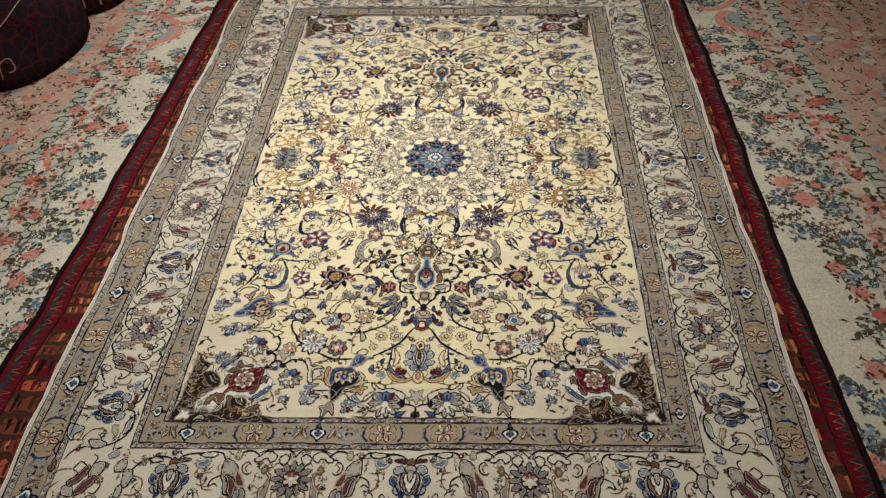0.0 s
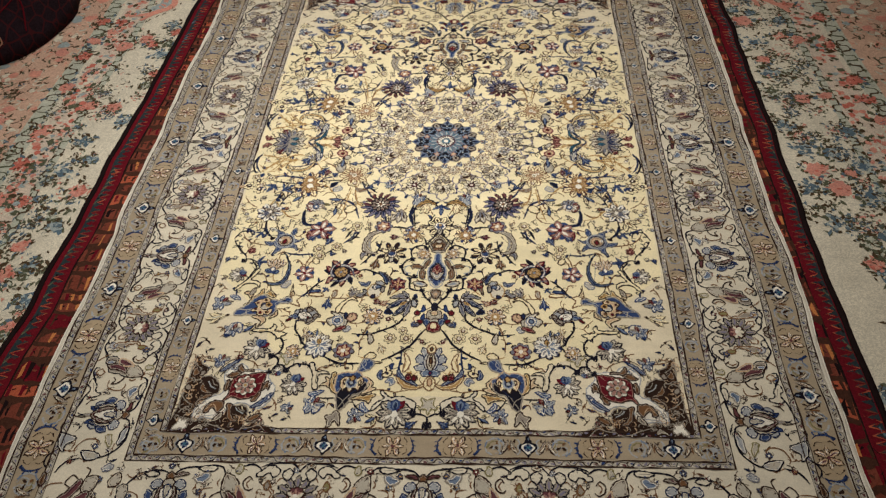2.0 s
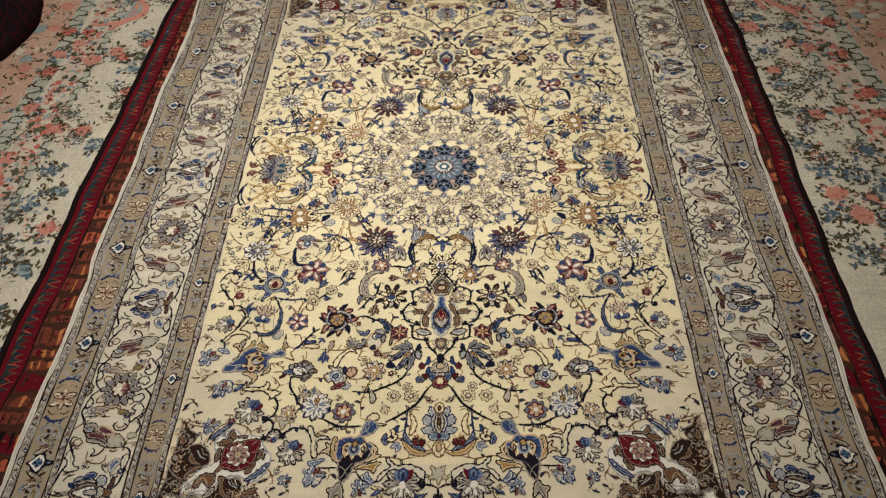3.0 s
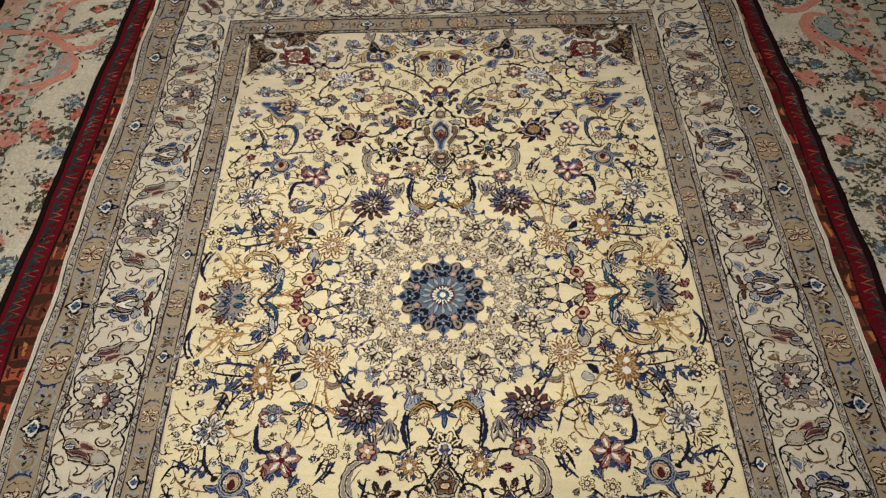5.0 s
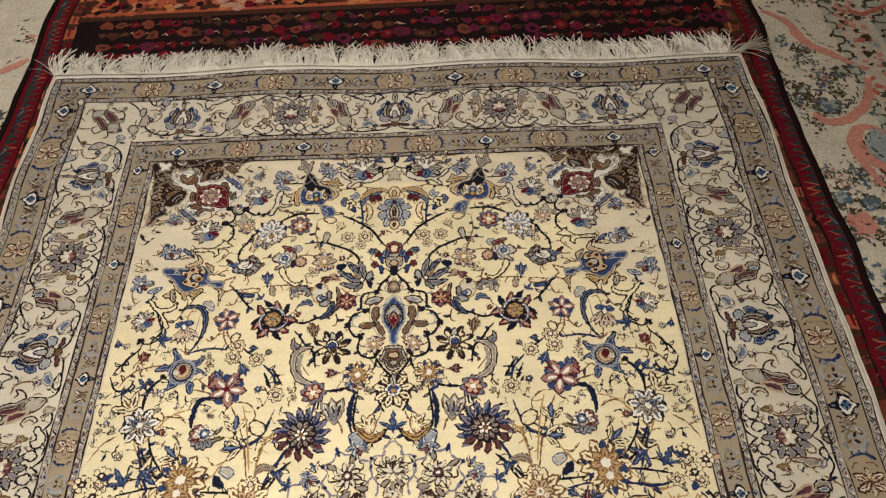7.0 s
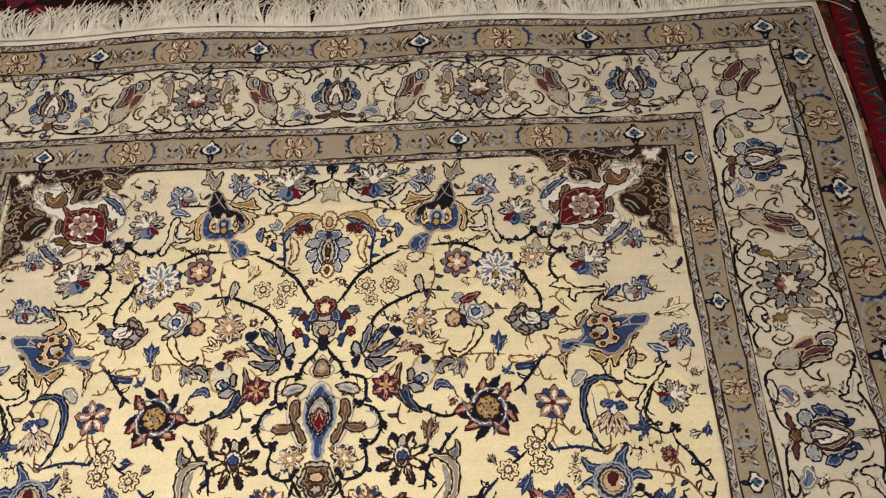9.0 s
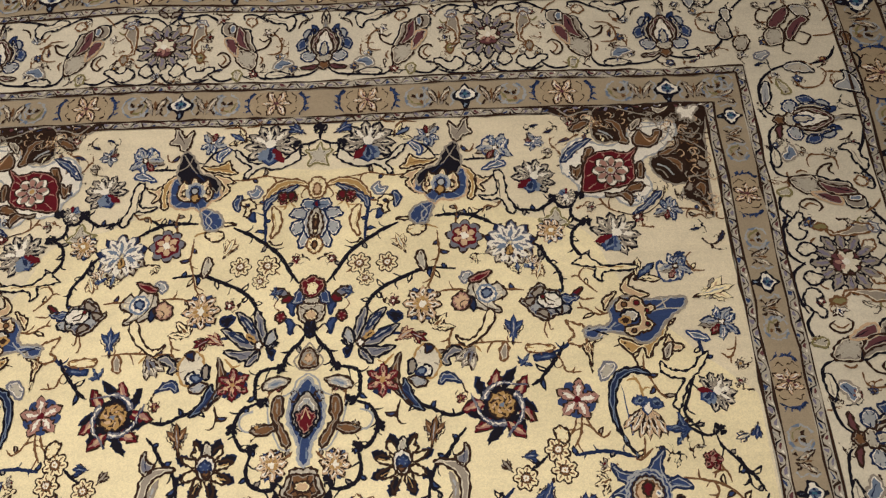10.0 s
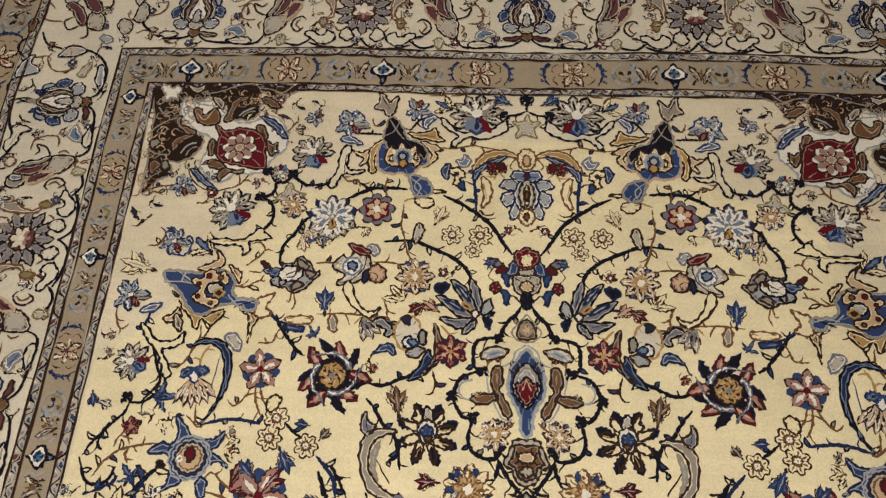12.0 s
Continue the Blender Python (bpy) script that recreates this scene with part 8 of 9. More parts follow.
def fringe(side, rng):
    """Loose knotted tassels of cotton yarn, lying in uneven tufts."""
    verts, faces = [], []
    n = 1700
    for i in range(n):
        u = -1 + 2 * (i + rng.random()) / n
        x0, y0 = bend_rug(u * 1.008, side * (END[8] - 0.012))
        tuft = noise.noise((u * 9, side * 3, 0))
        lean = 1.2 * noise.noise((u * 13, side, 5)) + 1.0 * noise.noise((u * 50, side, 8)) + rng.uniform(-0.16, 0.16)
        length = 0.098 + 0.035 * tuft + rng.uniform(-0.02, 0.022)
        if abs(u) > 0.97:
            lean += math.copysign(0.7, u)
            length *= 1.25
        curl = 2.4 * noise.noise((u * 30, side, 2)) + rng.uniform(-0.9, 0.9)
        width = rng.uniform(0.0016, 0.0026)
        lift = rng.uniform(0.001, 0.012)
        start = len(verts)
        steps = 6
        x, y, a = x0, y0, lean
        for k in range(steps + 1):
            t = k / steps
            z = 0.0015 + lift * math.sin(math.pi * min(1, t * 1.1)) - 0.0075 * t
            w = width * (1 - 0.45 * t)
            verts.extend([(x - w, y, z), (x, y, z + w * 1.2), (x + w, y, z)])
            a += curl / steps
            x += length / steps * math.sin(a)
            y += side * length / steps * math.cos(a)
        for k in range(steps):
            p = start + 3 * k
            faces.extend([(p, p + 1, p + 4, p + 3), (p + 1, p + 2, p + 5, p + 4)])
    mesh = bpy.data.meshes.new("fringe")
    mesh.from_pydata(verts, [], faces)
    mesh.materials.append(YARN)
    ob = new("fringe", mesh)
    attach(ob, main_rug)
    tagged(ob, "tangled white cotton fringe", kind="stuff")


fringe(1, random.Random(4))
fringe(-1, random.Random(5))

# ---- the dark red rug beneath ----
UNDER = -0.0085


def bend_under(x, y):
    return x + 0.022 * noise.noise((1.3 * y, math.copysign(3, x), 0)) + 0.011 * noise.noise((6 * y, math.copysign(5, x), 0)) + (0.017 * y if x > 0 else 0.008 * y), y


under_rug = holder("under_rug", "dark red wool rug with zigzag edge, under the ivory rug", "rug", -0.018)


def under_sheet():
    return Sheet(COARSE, UNDER, bend_under, 0.005)


WEST, EAST, SOUTH, NORTH = -1.150, 1.098, -2.3, 2.35


def lengthwise(s, x0, x1, colour, layer, y0=SOUTH, y1=NORTH):
    n = max(2, int((y1 - y0) / 0.05))
    for k in range(n):
        a, b = y0 + (y1 - y0) * k / n, y0 + (y1 - y0) * (k + 1) / n
        s.add([(x0, a), (x1, a), (x1, b), (x0, b)], colour, layer)


body = under_sheet()
lengthwise(body, WEST + 0.02, 0, "cocoa", 0)
lengthwise(body, 0, EAST - 0.02, "cocoa", 0)
ob = body.build("body", under_rug, "dark brown ground", weld=True)
ob.modifiers.new("thickness", "SOLIDIFY").thickness = 0.009
for side, edge in ((1, WEST), (-1, EAST)):
    s = under_sheet()
    inset = [edge + side * d for d in ((0.0, 0.014, 0.030, 0.054, 0.076, 0.081) if side > 0 else (0.0, 0.008, 0.018, 0.038, 0.062, 0.066))]
    for a, b, colour in zip(inset, inset[1:], ("soot", "wine", "pine", "wine", "soot")):
        lengthwise(s, min(a, b), max(a, b), colour, 1)
    y, teeth = SOUTH, random.Random(31)
    while y < NORTH:
        h, tip, base = teeth.uniform(0.019, 0.027), 0.020 * teeth.uniform(0.6, 1.15), 0.013 * teeth.uniform(0.6, 1.2)
        m = inset[3]
        s.add([(m - side * tip, y + 0.45 * h), (m, y), (m + side * 0.004, y), (m + side * 0.004, y + h), (m, y + h)], "wine", 2)
        s.add([(m + side * base, y), (m - side * 0.002, y + 0.32 * h), (m - side * 0.002, y - 0.32 * h)], "pine", 2.4)
        s.strip([(m + side * base, y), (m - side * tip * 0.3, y + 0.25 * h), (m - side * tip, y + 0.45 * h), (m - side * tip * 0.2, y + 0.7 * h), (m + side * base, y + h)], 0.0019, teeth.choice(("rust", "brick", "rust", "brick", "wine")), 3)
        if teeth.random() < 0.4:
            s.strip([(inset[2] + side * 0.002, y), (inset[2] + side * 0.008, y + 0.5 * h), (inset[2] + side * 0.012, y + h)], 0.004, teeth.choice(("slate", "moss", "soot")), 2)
        y += h
    s.build("zigzag_border", under_rug, "red and dark green zigzag stripe with black edge")
    # raised dark side binding
    bm = bmesh.new()
    rows = []
    for k in range(121):
        y = SOUTH + (NORTH - SOUTH) * k / 120
        x, yy = bend_under(edge + side * 0.007, y)
        r = 0.0075 + 0.002 * noise.noise((y * 22, side, 1))
        rows.append([bm.verts.new((x + 1.2 * r * math.cos(t * math.pi / 4), yy, -0.0075 + 0.6 * r * math.sin(t * math.pi / 4))) for t in range(8)])
    for a, b in zip(rows, rows[1:]):
        for t in range(8):
            bm.faces.new((a[t], a[(t + 1) % 8], b[(t + 1) % 8], b[t])).smooth = True
    mesh = bpy.data.meshes.new("side_binding")
    bm.to_mesh(mesh)
    bm.free()
    mesh.materials.append(COARSE["soot"])
    ob = new("side_binding", mesh)
    attach(ob, under_rug)
    tagged(ob, "dark overcast side binding")

# patterned inner border: rust blocks with dark comb shapes
rng = random.Random(11)
s = under_sheet()
for edge, side in ((WEST, 1), (EAST, -1)):
    y = SOUTH
    while y < NORTH:
        h = rng.uniform(0.036, 0.075)
        a, b = edge + side * (0.083 if side > 0 else 0.068), edge + side * 0.29
        colour = rng.choice(("brick", "brick", "rust", "wine"))
        low, high = [], []
        for k in range(13):
            x = a + (b - a) * k / 12
            low.append((x, y + h * rng.uniform(0.0, 0.22)))
            high.append((x, y + h * rng.uniform(0.62, 0.9)))
        s.add(low + high[::-1], colour, 1)
        for k in range(9):
            x, w = a + (b - a) * (k + rng.uniform(0.1, 0.6)) / 9, rng.uniform(0.004, 0.010)
            s.add([(x, y + h * rng.uniform(0, 0.3)), (x + w, y + h * rng.uniform(0.1, 0.3)), (x + w * rng.uniform(0.4, 1.4), y + h * 0.8), (x - w * 0.4, y + h * rng.uniform(0.5, 0.9))],
                  rng.choice(("cocoa", "soot", "wine", "cocoa", "ember")), 2)
            s.strip([(x + w, y + h * 0.5), (x + w * 2.2, y + h * rng.uniform(0.3, 0.7))], 0.004, rng.choice(("soot", "cocoa", "brick")), 2.5)
        y += h
s.build("patterned_border", under_rug, "rust blocks with dark comb shapes", "stuff")

# end beyond the fringe: dark band with red lozenges, then a mottled rust band
s = under_sheet()
s.add([(WEST + 0.118, 1.44), (EAST - 0.118, 1.44), (EAST - 0.118, 1.762), (WEST + 0.118, 1.762)], "soot", 4)
for k in range(44):
    for row in range(4):
        x = -0.97 + 1.94 * (k + 0.5 * (row % 2) + rng.uniform(0.2, 0.6)) / 44
        y = 1.575 + 0.052 * row + rng.uniform(-0.01, 0.01)
        w = rng.uniform(0.014, 0.028)
        ring = [(x + w * rng.uniform(0.6, 1.2) * math.cos(t), y + w * rng.uniform(0.6, 1.2) * math.sin(t)) for t in (0, 0.8, 1.6, 2.4, 3.1, 3.9, 4.7, 5.5)]
        s.add(ring, rng.choice(("wine", "plum", "cocoa", "brick", "wine", "cocoa")), 5)
        s.add([(x + (p - x) * 0.4, y + (q - y) * 0.4) for p, q in ring], rng.choice(("soot", "wine", "brick", "cocoa")), 6)
        s.strip([(x + w, y), (x + w * 1.5, y + 0.008), (x + w * 1.9, y - 0.004)], 0.004, rng.choice(("brick", "moss", "blush")), 5)
for y, colour in ((1.762, "cocoa"), (1.785, "rust"), (1.80, "cocoa")):
    s.add([(WEST + 0.118, y), (EAST - 0.118, y), (EAST - 0.118, y + 0.02), (WEST + 0.118, y + 0.02)], colour, 4.5)
s.add([(WEST + 0.118, 1.80), (EAST - 0.118, 1.80), (EAST - 0.118, NORTH), (WEST + 0.118, NORTH)], "rust", 4)
for k in range(2600):
    x, y = rng.uniform(WEST + 0.12, EAST - 0.12), rng.uniform(1.80, 2.3)
    w, a = rng.uniform(0.006, 0.024), rng.uniform(0, 6.3)
    s.add([(x + w * math.cos(a + t) * rng.uniform(0.6, 1.2), y + w * math.sin(a + t) * rng.uniform(0.6, 1.2)) for t in (0, 1.1, 2.2, 3.3, 4.4, 5.4)],
          rng.choice(("ember", "rust", "cocoa", "wine", "blush", "soot", "brick")), 5 + 0.0008 * k)
s.build("end_band", under_rug, "dark band with red lozenges and a mottled rust band", "stuff")

# ---- the large floor carpet ----
FLAT = -0.018


def bend_carpet(x, y):
    return x + 0.012 * noise.noise((1.5 * y, x, 0)), y + 0.01 * noise.noise((1.5 * x, y, 4))


floor_carpet = holder("floor_carpet", "large worn cream and pink floral carpet on the floor", "carpet", -0.034)


def carpet_sheet(rough=0.006):
    return Sheet(COARSE, FLAT, bend_carpet, rough)


s = carpet_sheet(0)
for i in range(46):
    for j in range(66):
        x, y = -2.3 + 0.1 * i, -3.0 + 0.1 * j
        s.add([(x, y), (x + 0.1, y), (x + 0.1, y + 0.1), (x, y + 0.1)], "bone", 0)
ob = s.build("body", floor_carpet, "worn cream ground", weld=True)
ob.modifiers.new("thickness", "SOLIDIFY").thickness = 0.015
rng = random.Random(3)
for side in (1, -1):
    s = carpet_sheet()
    for a, b, colour in ((1.335, 1.362, "mint"), (1.362, 1.455, "oat"), (1.455, 1.475, "bone"), (1.475, 1.535, "mint"), (1.535, 2.28, "clay")):
        for k in range(66):
            y = -3.0 + 0.1 * k
            s.add([(side * a, y), (side * b, y), (side * b, y + 0.1), (side * a, y + 0.1)], colour, 1)
    for mid, swing, thick in ((1.505, 0.020, 0.0085), (1.348, 0.013, 0.007)):
        y, k = -3.0, 0
        while y < 3.4:
            step = rng.uniform(0.030, 0.042)
            k += 1
            z = (swing if k % 2 else -swing) * rng.uniform(0.7, 1.2)
            c = rng.choice(("bark", "moss", "bark"))
            s.strip(smooth([(side * (mid - z), y), (side * (mid - z * 0.8), y + step * 0.45), (side * (mid + z * 0.7), y + step * 0.6), (side * (mid + z), y + step)], 2), thick * rng.uniform(0.6, 1.1), c, 2)
            s.add([(side * (mid + z), y + step), (side * (mid + z * 1.9), y + step * 0.75), (side * (mid + z * 1.3), y + step * 0.3)], rng.choice(("bark", "moss", "slate")), 3)
            if k % 3 == 0:
                s.add([(side * (mid - z * 1.2), y), (side * (mid - z * 2.0), y + 0.006), (side * (mid - z * 1.6), y + 0.016)], rng.choice(("pink", "salmon", "bone")), 3)
            y += step
    s.build("carpet_border", floor_carpet, "mint stripes with dark zigzag and a clay outer band")
    s = carpet_sheet(0.008)
    for k in range(4200):
        x, y = side * rng.uniform(1.55, 2.25), rng.uniform(-1.2, 2.6)
        w, a, bow = rng.uniform(0.02, 0.045), rng.uniform(0, 6.3), rng.uniform(-4, 4)
        pts = [(x, y)]
        for t in range(5):
            pts.append((pts[-1][0] + w / 5 * math.cos(a), pts[-1][1] + w / 5 * math.sin(a)))
            a += bow / 5
        s.strip(pts, [0.002, 0.005, 0.007, 0.006, 0.005, 0.002], rng.choice(("bark", "bark", "moss", "bark", "bone", "mint", "salmon")), 2)
    for k in range(420):
        x, y, r = side * rng.uniform(1.56, 2.25), rng.uniform(-1.2, 2.6), rng.uniform(0.012, 0.03)
        s.add([(x + r * rng.uniform(0.6, 1.2) * math.cos(t), y + r * rng.uniform(0.6, 1.2) * math.sin(t)) for t in (0, 0.8, 1.6, 2.4, 3.2, 4, 4.8, 5.6)], rng.choice(("pink", "salmon", "bone", "fog")), 4 + 0.002 * k)
    s.build("scrollwork", floor_carpet, "brown scrolling stems on a clay ground", "stuff")

PARTNER = {"pink": ("coral", "salmon"), "coral": ("brick", "pink"), "slate": ("denim", "fog"), "denim": ("slate", "fog"), "moss": ("bark", "mint"), "salmon": ("pink", "bone"), "clay": ("salmon", "bark")}
leaf_rng = random.Random(21)


def bloom(x, y, r, colour):
    """Blurred woven bloom: ragged petals in two tones among small dark leaves."""
    s, g = carpet_sheet(0.009), leaf_rng
    deep, pale = PARTNER[colour]
    for k in range(16):
        a, d = g.uniform(0, 6.3), r * g.uniform(0.85, 1.6)
        px, py, w, t = x + d * math.cos(a), y + d * math.sin(a), g.uniform(0.006, 0.012), g.uniform(0, 6.3)
        s.add([(px + w * 1.5 * math.cos(t), py + w * 1.5 * math.sin(t)), (px + w * 0.6 * math.cos(t + 1.6), py + w * 0.6 * math.sin(t + 1.6)),
               (px - w * 1.3 * math.cos(t), py - w * 1.3 * math.sin(t)), (px + w * 0.6 * math.cos(t - 1.6), py + w * 0.6 * math.sin(t - 1.6))],
              g.choice(("bark", "moss", "bark", "slate", "moss")), 2 + 0.01 * k)
    warm = colour in ("pink", "coral", "salmon", "clay")
    size = (0.55, 0.85) if warm else (0.2, 0.45)
    s.add([(x + r * g.uniform(*size) * math.cos(t * 0.42), y + r * g.uniform(*size) * math.sin(t * 0.42)) for t in range(15)], colour, 2.6)
    for k in range(44):
        a, d = g.uniform(0, 6.3), r * g.uniform(0, 1.05) ** 0.6
        cx, cy, w = x + d * math.cos(a), y + d * math.sin(a), g.uniform(0.004, 0.008)
        near = d / r
        tone = g.random()
        if near > 0.75:
            c = colour if tone < 0.45 else g.choice(("bark", "moss", "bark", pale))
        else:
            c = colour if tone < (0.6 if warm else 0.42) else (pale if tone < 0.78 else (deep if tone < (0.92 if warm else 0.86) else "bark"))
        s.add([(cx + w * g.uniform(0.6, 1.3) * math.cos(t), cy + w * g.uniform(0.6, 1.3) * math.sin(t)) for t in (0, 1.0, 2.1, 3.1, 4.2, 5.2)], c, 3 + 0.6 * (k % 3))
    s.build("bloom", floor_carpet)


def ribbon(colour, width, *points):
    """Broad scrolling band, edged with a broken dark line."""
    s = carpet_sheet(0.006)
    line = smooth(list(points), 8)
    n = len(line)
    s.strip(line, [width * (0.45 + 0.55 * math.sin(math.pi * (i + 1) / (n + 1))) for i in range(n)], colour, 4.2)
    for i in range(0, n - 3, 4):
        (xa, ya), (xb, yb) = line[i], line[i + 2]
        d = math.hypot(xb - xa, yb - ya) or 1
        ox, oy = -(yb - ya) / d * width * 0.95, (xb - xa) / d * width * 0.95
        s.strip([(xa + ox, ya + oy), (xb + ox * 1.2, yb + oy * 1.2)], 0.004, "bark", 4.3)
    s.build("scroll_band", floor_carpet)

# ---- blooms of the floor carpet, where the rugs on it leave it bare ----
bloom(1.167, 0.811, 0.048, "pink")
bloom(1.171, 0.646, 0.059, "slate")
bloom(1.176, 0.522, 0.027, "pink")
bloom(1.148, 0.311, 0.050, "moss")
bloom(1.149, 0.109, 0.033, "denim")
bloom(1.172, -0.009, 0.035, "denim")
bloom(1.186, -0.120, 0.045, "pink")
bloom(1.154, -0.201, 0.041, "denim")
bloom(1.234, -0.210, 0.048, "pink")
bloom(1.247, 0.272, 0.029, "pink")
bloom(1.332, 0.290, 0.029, "pink")
bloom(1.449, 0.619, 0.036, "coral")
bloom(1.475, 0.829, 0.037, "coral")
bloom(1.348, 0.666, 0.036, "pink")
bloom(1.466, 0.386, 0.039, "coral")
bloom(1.469, 0.262, 0.029, "coral")
bloom(1.474, 0.142, 0.036, "pink")
bloom(1.349, 0.074, 0.031, "denim")
bloom(1.337, -0.098, 0.045, "slate")
bloom(1.316, -0.238, 0.051, "slate")
bloom(1.178, -0.369, 0.038, "denim")
bloom(1.306, -0.402, 0.031, "denim")
bloom(1.448, -0.067, 0.026, "coral")
bloom(1.443, -0.238, 0.039, "pink")
bloom(1.230, -0.527, 0.027, "pink")
bloom(1.261, -0.567, 0.033, "denim")
bloom(1.268, -0.631, 0.029, "pink")
bloom(1.239, -0.771, 0.043, "moss")
bloom(1.118, -0.964, 0.029, "denim")
bloom(1.207, -0.908, 0.030, "pink")
bloom(1.179, -1.024, 0.034, "denim")
bloom(1.242, -0.441, 0.030, "moss")
bloom(1.122, -1.123, 0.030, "slate")
bloom(1.107, -1.200, 0.032, "pink")
bloom(1.276, -0.490, 0.023, "moss")
bloom(1.285, -0.135, 0.018, "pink")
bloom(1.285, 0.690, 0.028, "salmon")
bloom(1.241, 0.429, 0.031, "moss")
bloom(1.256, -0.042, 0.027, "slate")
bloom(1.386, -0.465, 0.040, "moss")
bloom(1.300, -0.718, 0.028, "coral")
bloom(1.370, 0.932, 0.034, "pink")
bloom(-1.519, 0.846, 0.031, "coral")
bloom(-1.498, 0.687, 0.035, "pink")
bloom(-1.499, 0.570, 0.033, "coral")
bloom(-1.358, 0.647, 0.050, "pink")
bloom(-1.283, 0.707, 0.035, "pink")
bloom(-1.185, 0.589, 0.039, "slate")
bloom(-1.478, 0.354, 0.038, "pink")
bloom(-1.345, 0.233, 0.032, "pink")
bloom(-1.246, 0.228, 0.032, "pink")
bloom(-1.178, 0.145, 0.031, "slate")
bloom(-1.460, 0.066, 0.048, "pink")
bloom(-1.450, -0.104, 0.038, "coral")
bloom(-1.290, -0.137, 0.062, "slate")
bloom(-1.433, -0.276, 0.048, "pink")
bloom(-1.363, -0.290, 0.028, "coral")
bloom(-1.199, -0.236, 0.036, "pink")
bloom(-1.286, 0.024, 0.030, "denim")
bloom(-1.249, -0.333, 0.051, "moss")
bloom(-1.218, -0.398, 0.026, "denim")
bloom(-1.289, -0.484, 0.030, "pink")
bloom(-1.405, -0.418, 0.030, "coral")
bloom(-1.220, -0.610, 0.050, "moss")
bloom(-1.283, -0.598, 0.032, "pink")
bloom(-1.213, -0.561, 0.030, "denim")
bloom(-1.176, -0.793, 0.024, "pink")
bloom(-1.198, -0.835, 0.030, "moss")
bloom(-1.222, -0.072, 0.025, "slate")
bloom(-1.437, 0.834, 0.032, "coral")
bloom(-1.449, 0.759, 0.036, "salmon")
bloom(-1.565, -0.038, 0.038, "moss")
bloom(-1.660, 0.140, 0.040, "pink")
bloom(-1.693, 0.335, 0.037, "clay")
bloom(-1.182, -0.704, 0.025, "denim")
bloom(-1.131, -0.657, 0.021, "slate")
bloom(-1.246, 1.214, 0.034, "denim")
bloom(-1.284, 1.179, 0.020, "moss")
bloom(-1.173, 1.235, 0.016, "coral")
bloom(-1.203, 0.817, 0.030, "slate")
bloom(-1.166, 0.753, 0.028, "coral")
bloom(-1.240, 0.659, 0.024, "coral")
bloom(-1.184, 0.669, 0.018, "moss")
bloom(-1.164, 0.450, 0.020, "coral")
bloom(-1.169, 0.368, 0.020, "moss")
bloom(1.224, 1.231, 0.033, "denim")
bloom(1.142, 0.899, 0.024, "slate")
bloom(1.213, 0.877, 0.021, "denim")
bloom(1.312, 0.812, 0.023, "denim")
bloom(1.171, 0.436, 0.039, "slate")
bloom(-1.180, 1.343, 0.019, "slate")
bloom(-1.247, 1.320, 0.017, "coral")
bloom(1.170, 1.299, 0.020, "moss")
bloom(1.315, 1.368, 0.022, "moss")
ribbon("salmon", .03, (1.148, 1.666), (1.210, 1.604), (1.227, 1.534), (1.257, 1.479), (1.310, 1.436), (1.346, 1.395))
ribbon("salmon", .03, (1.168, 1.205), (1.196, 1.169), (1.251, 1.172), (1.315, 1.217), (1.351, 1.273), (1.365, 1.332))
ribbon("salmon", .028, (1.336, 1.116), (1.287, 1.141), (1.242, 1.101), (1.235, 1.038), (1.264, 0.927))
ribbon("coral", .02, (1.545, 1.664), (1.464, 1.627), (1.417, 1.645))
ribbon("salmon", .03, (-1.179, 1.149), (-1.212, 1.097), (-1.278, 1.095), (-1.351, 1.143), (-1.381, 1.197), (-1.376, 1.253))
ribbon("salmon", .028, (-1.376, 1.253), (-1.365, 1.349), (-1.302, 1.413))
ribbon("salmon", .03, (-1.307, 1.096), (-1.255, 1.036), (-1.248, 0.965), (-1.306, 0.914), (-1.357, 0.850))
ribbon("fog", .05, (-1.298, 1.067), (-1.285, 0.995), (-1.333, 0.942))
ribbon("salmon", .03, (1.292, 1.149), (1.255, 1.091), (1.268, 1.018), (1.345, 0.930), (1.374, 0.874))
ribbon("fog", .06, (1.324, 1.132), (1.300, 1.059), (1.334, 1.000))
ribbon("salmon", .028, (-1.355, 1.367), (-1.293, 1.404), (-1.267, 1.472), (-1.296, 1.561))
ribbon("salmon", .028, (-1.271, 1.515), (-1.206, 1.555), (-1.159, 1.596))
ribbon("salmon", .025, (-1.703, 1.227), (-1.465, 1.191), (-1.315, 1.158), (-1.220, 1.215))
ribbon("salmon", .025, (-1.415, 0.885), (-1.300, 0.935), (-1.292, 1.129))
ribbon("fog", .05, (-1.321, 1.490), (-1.341, 1.435))

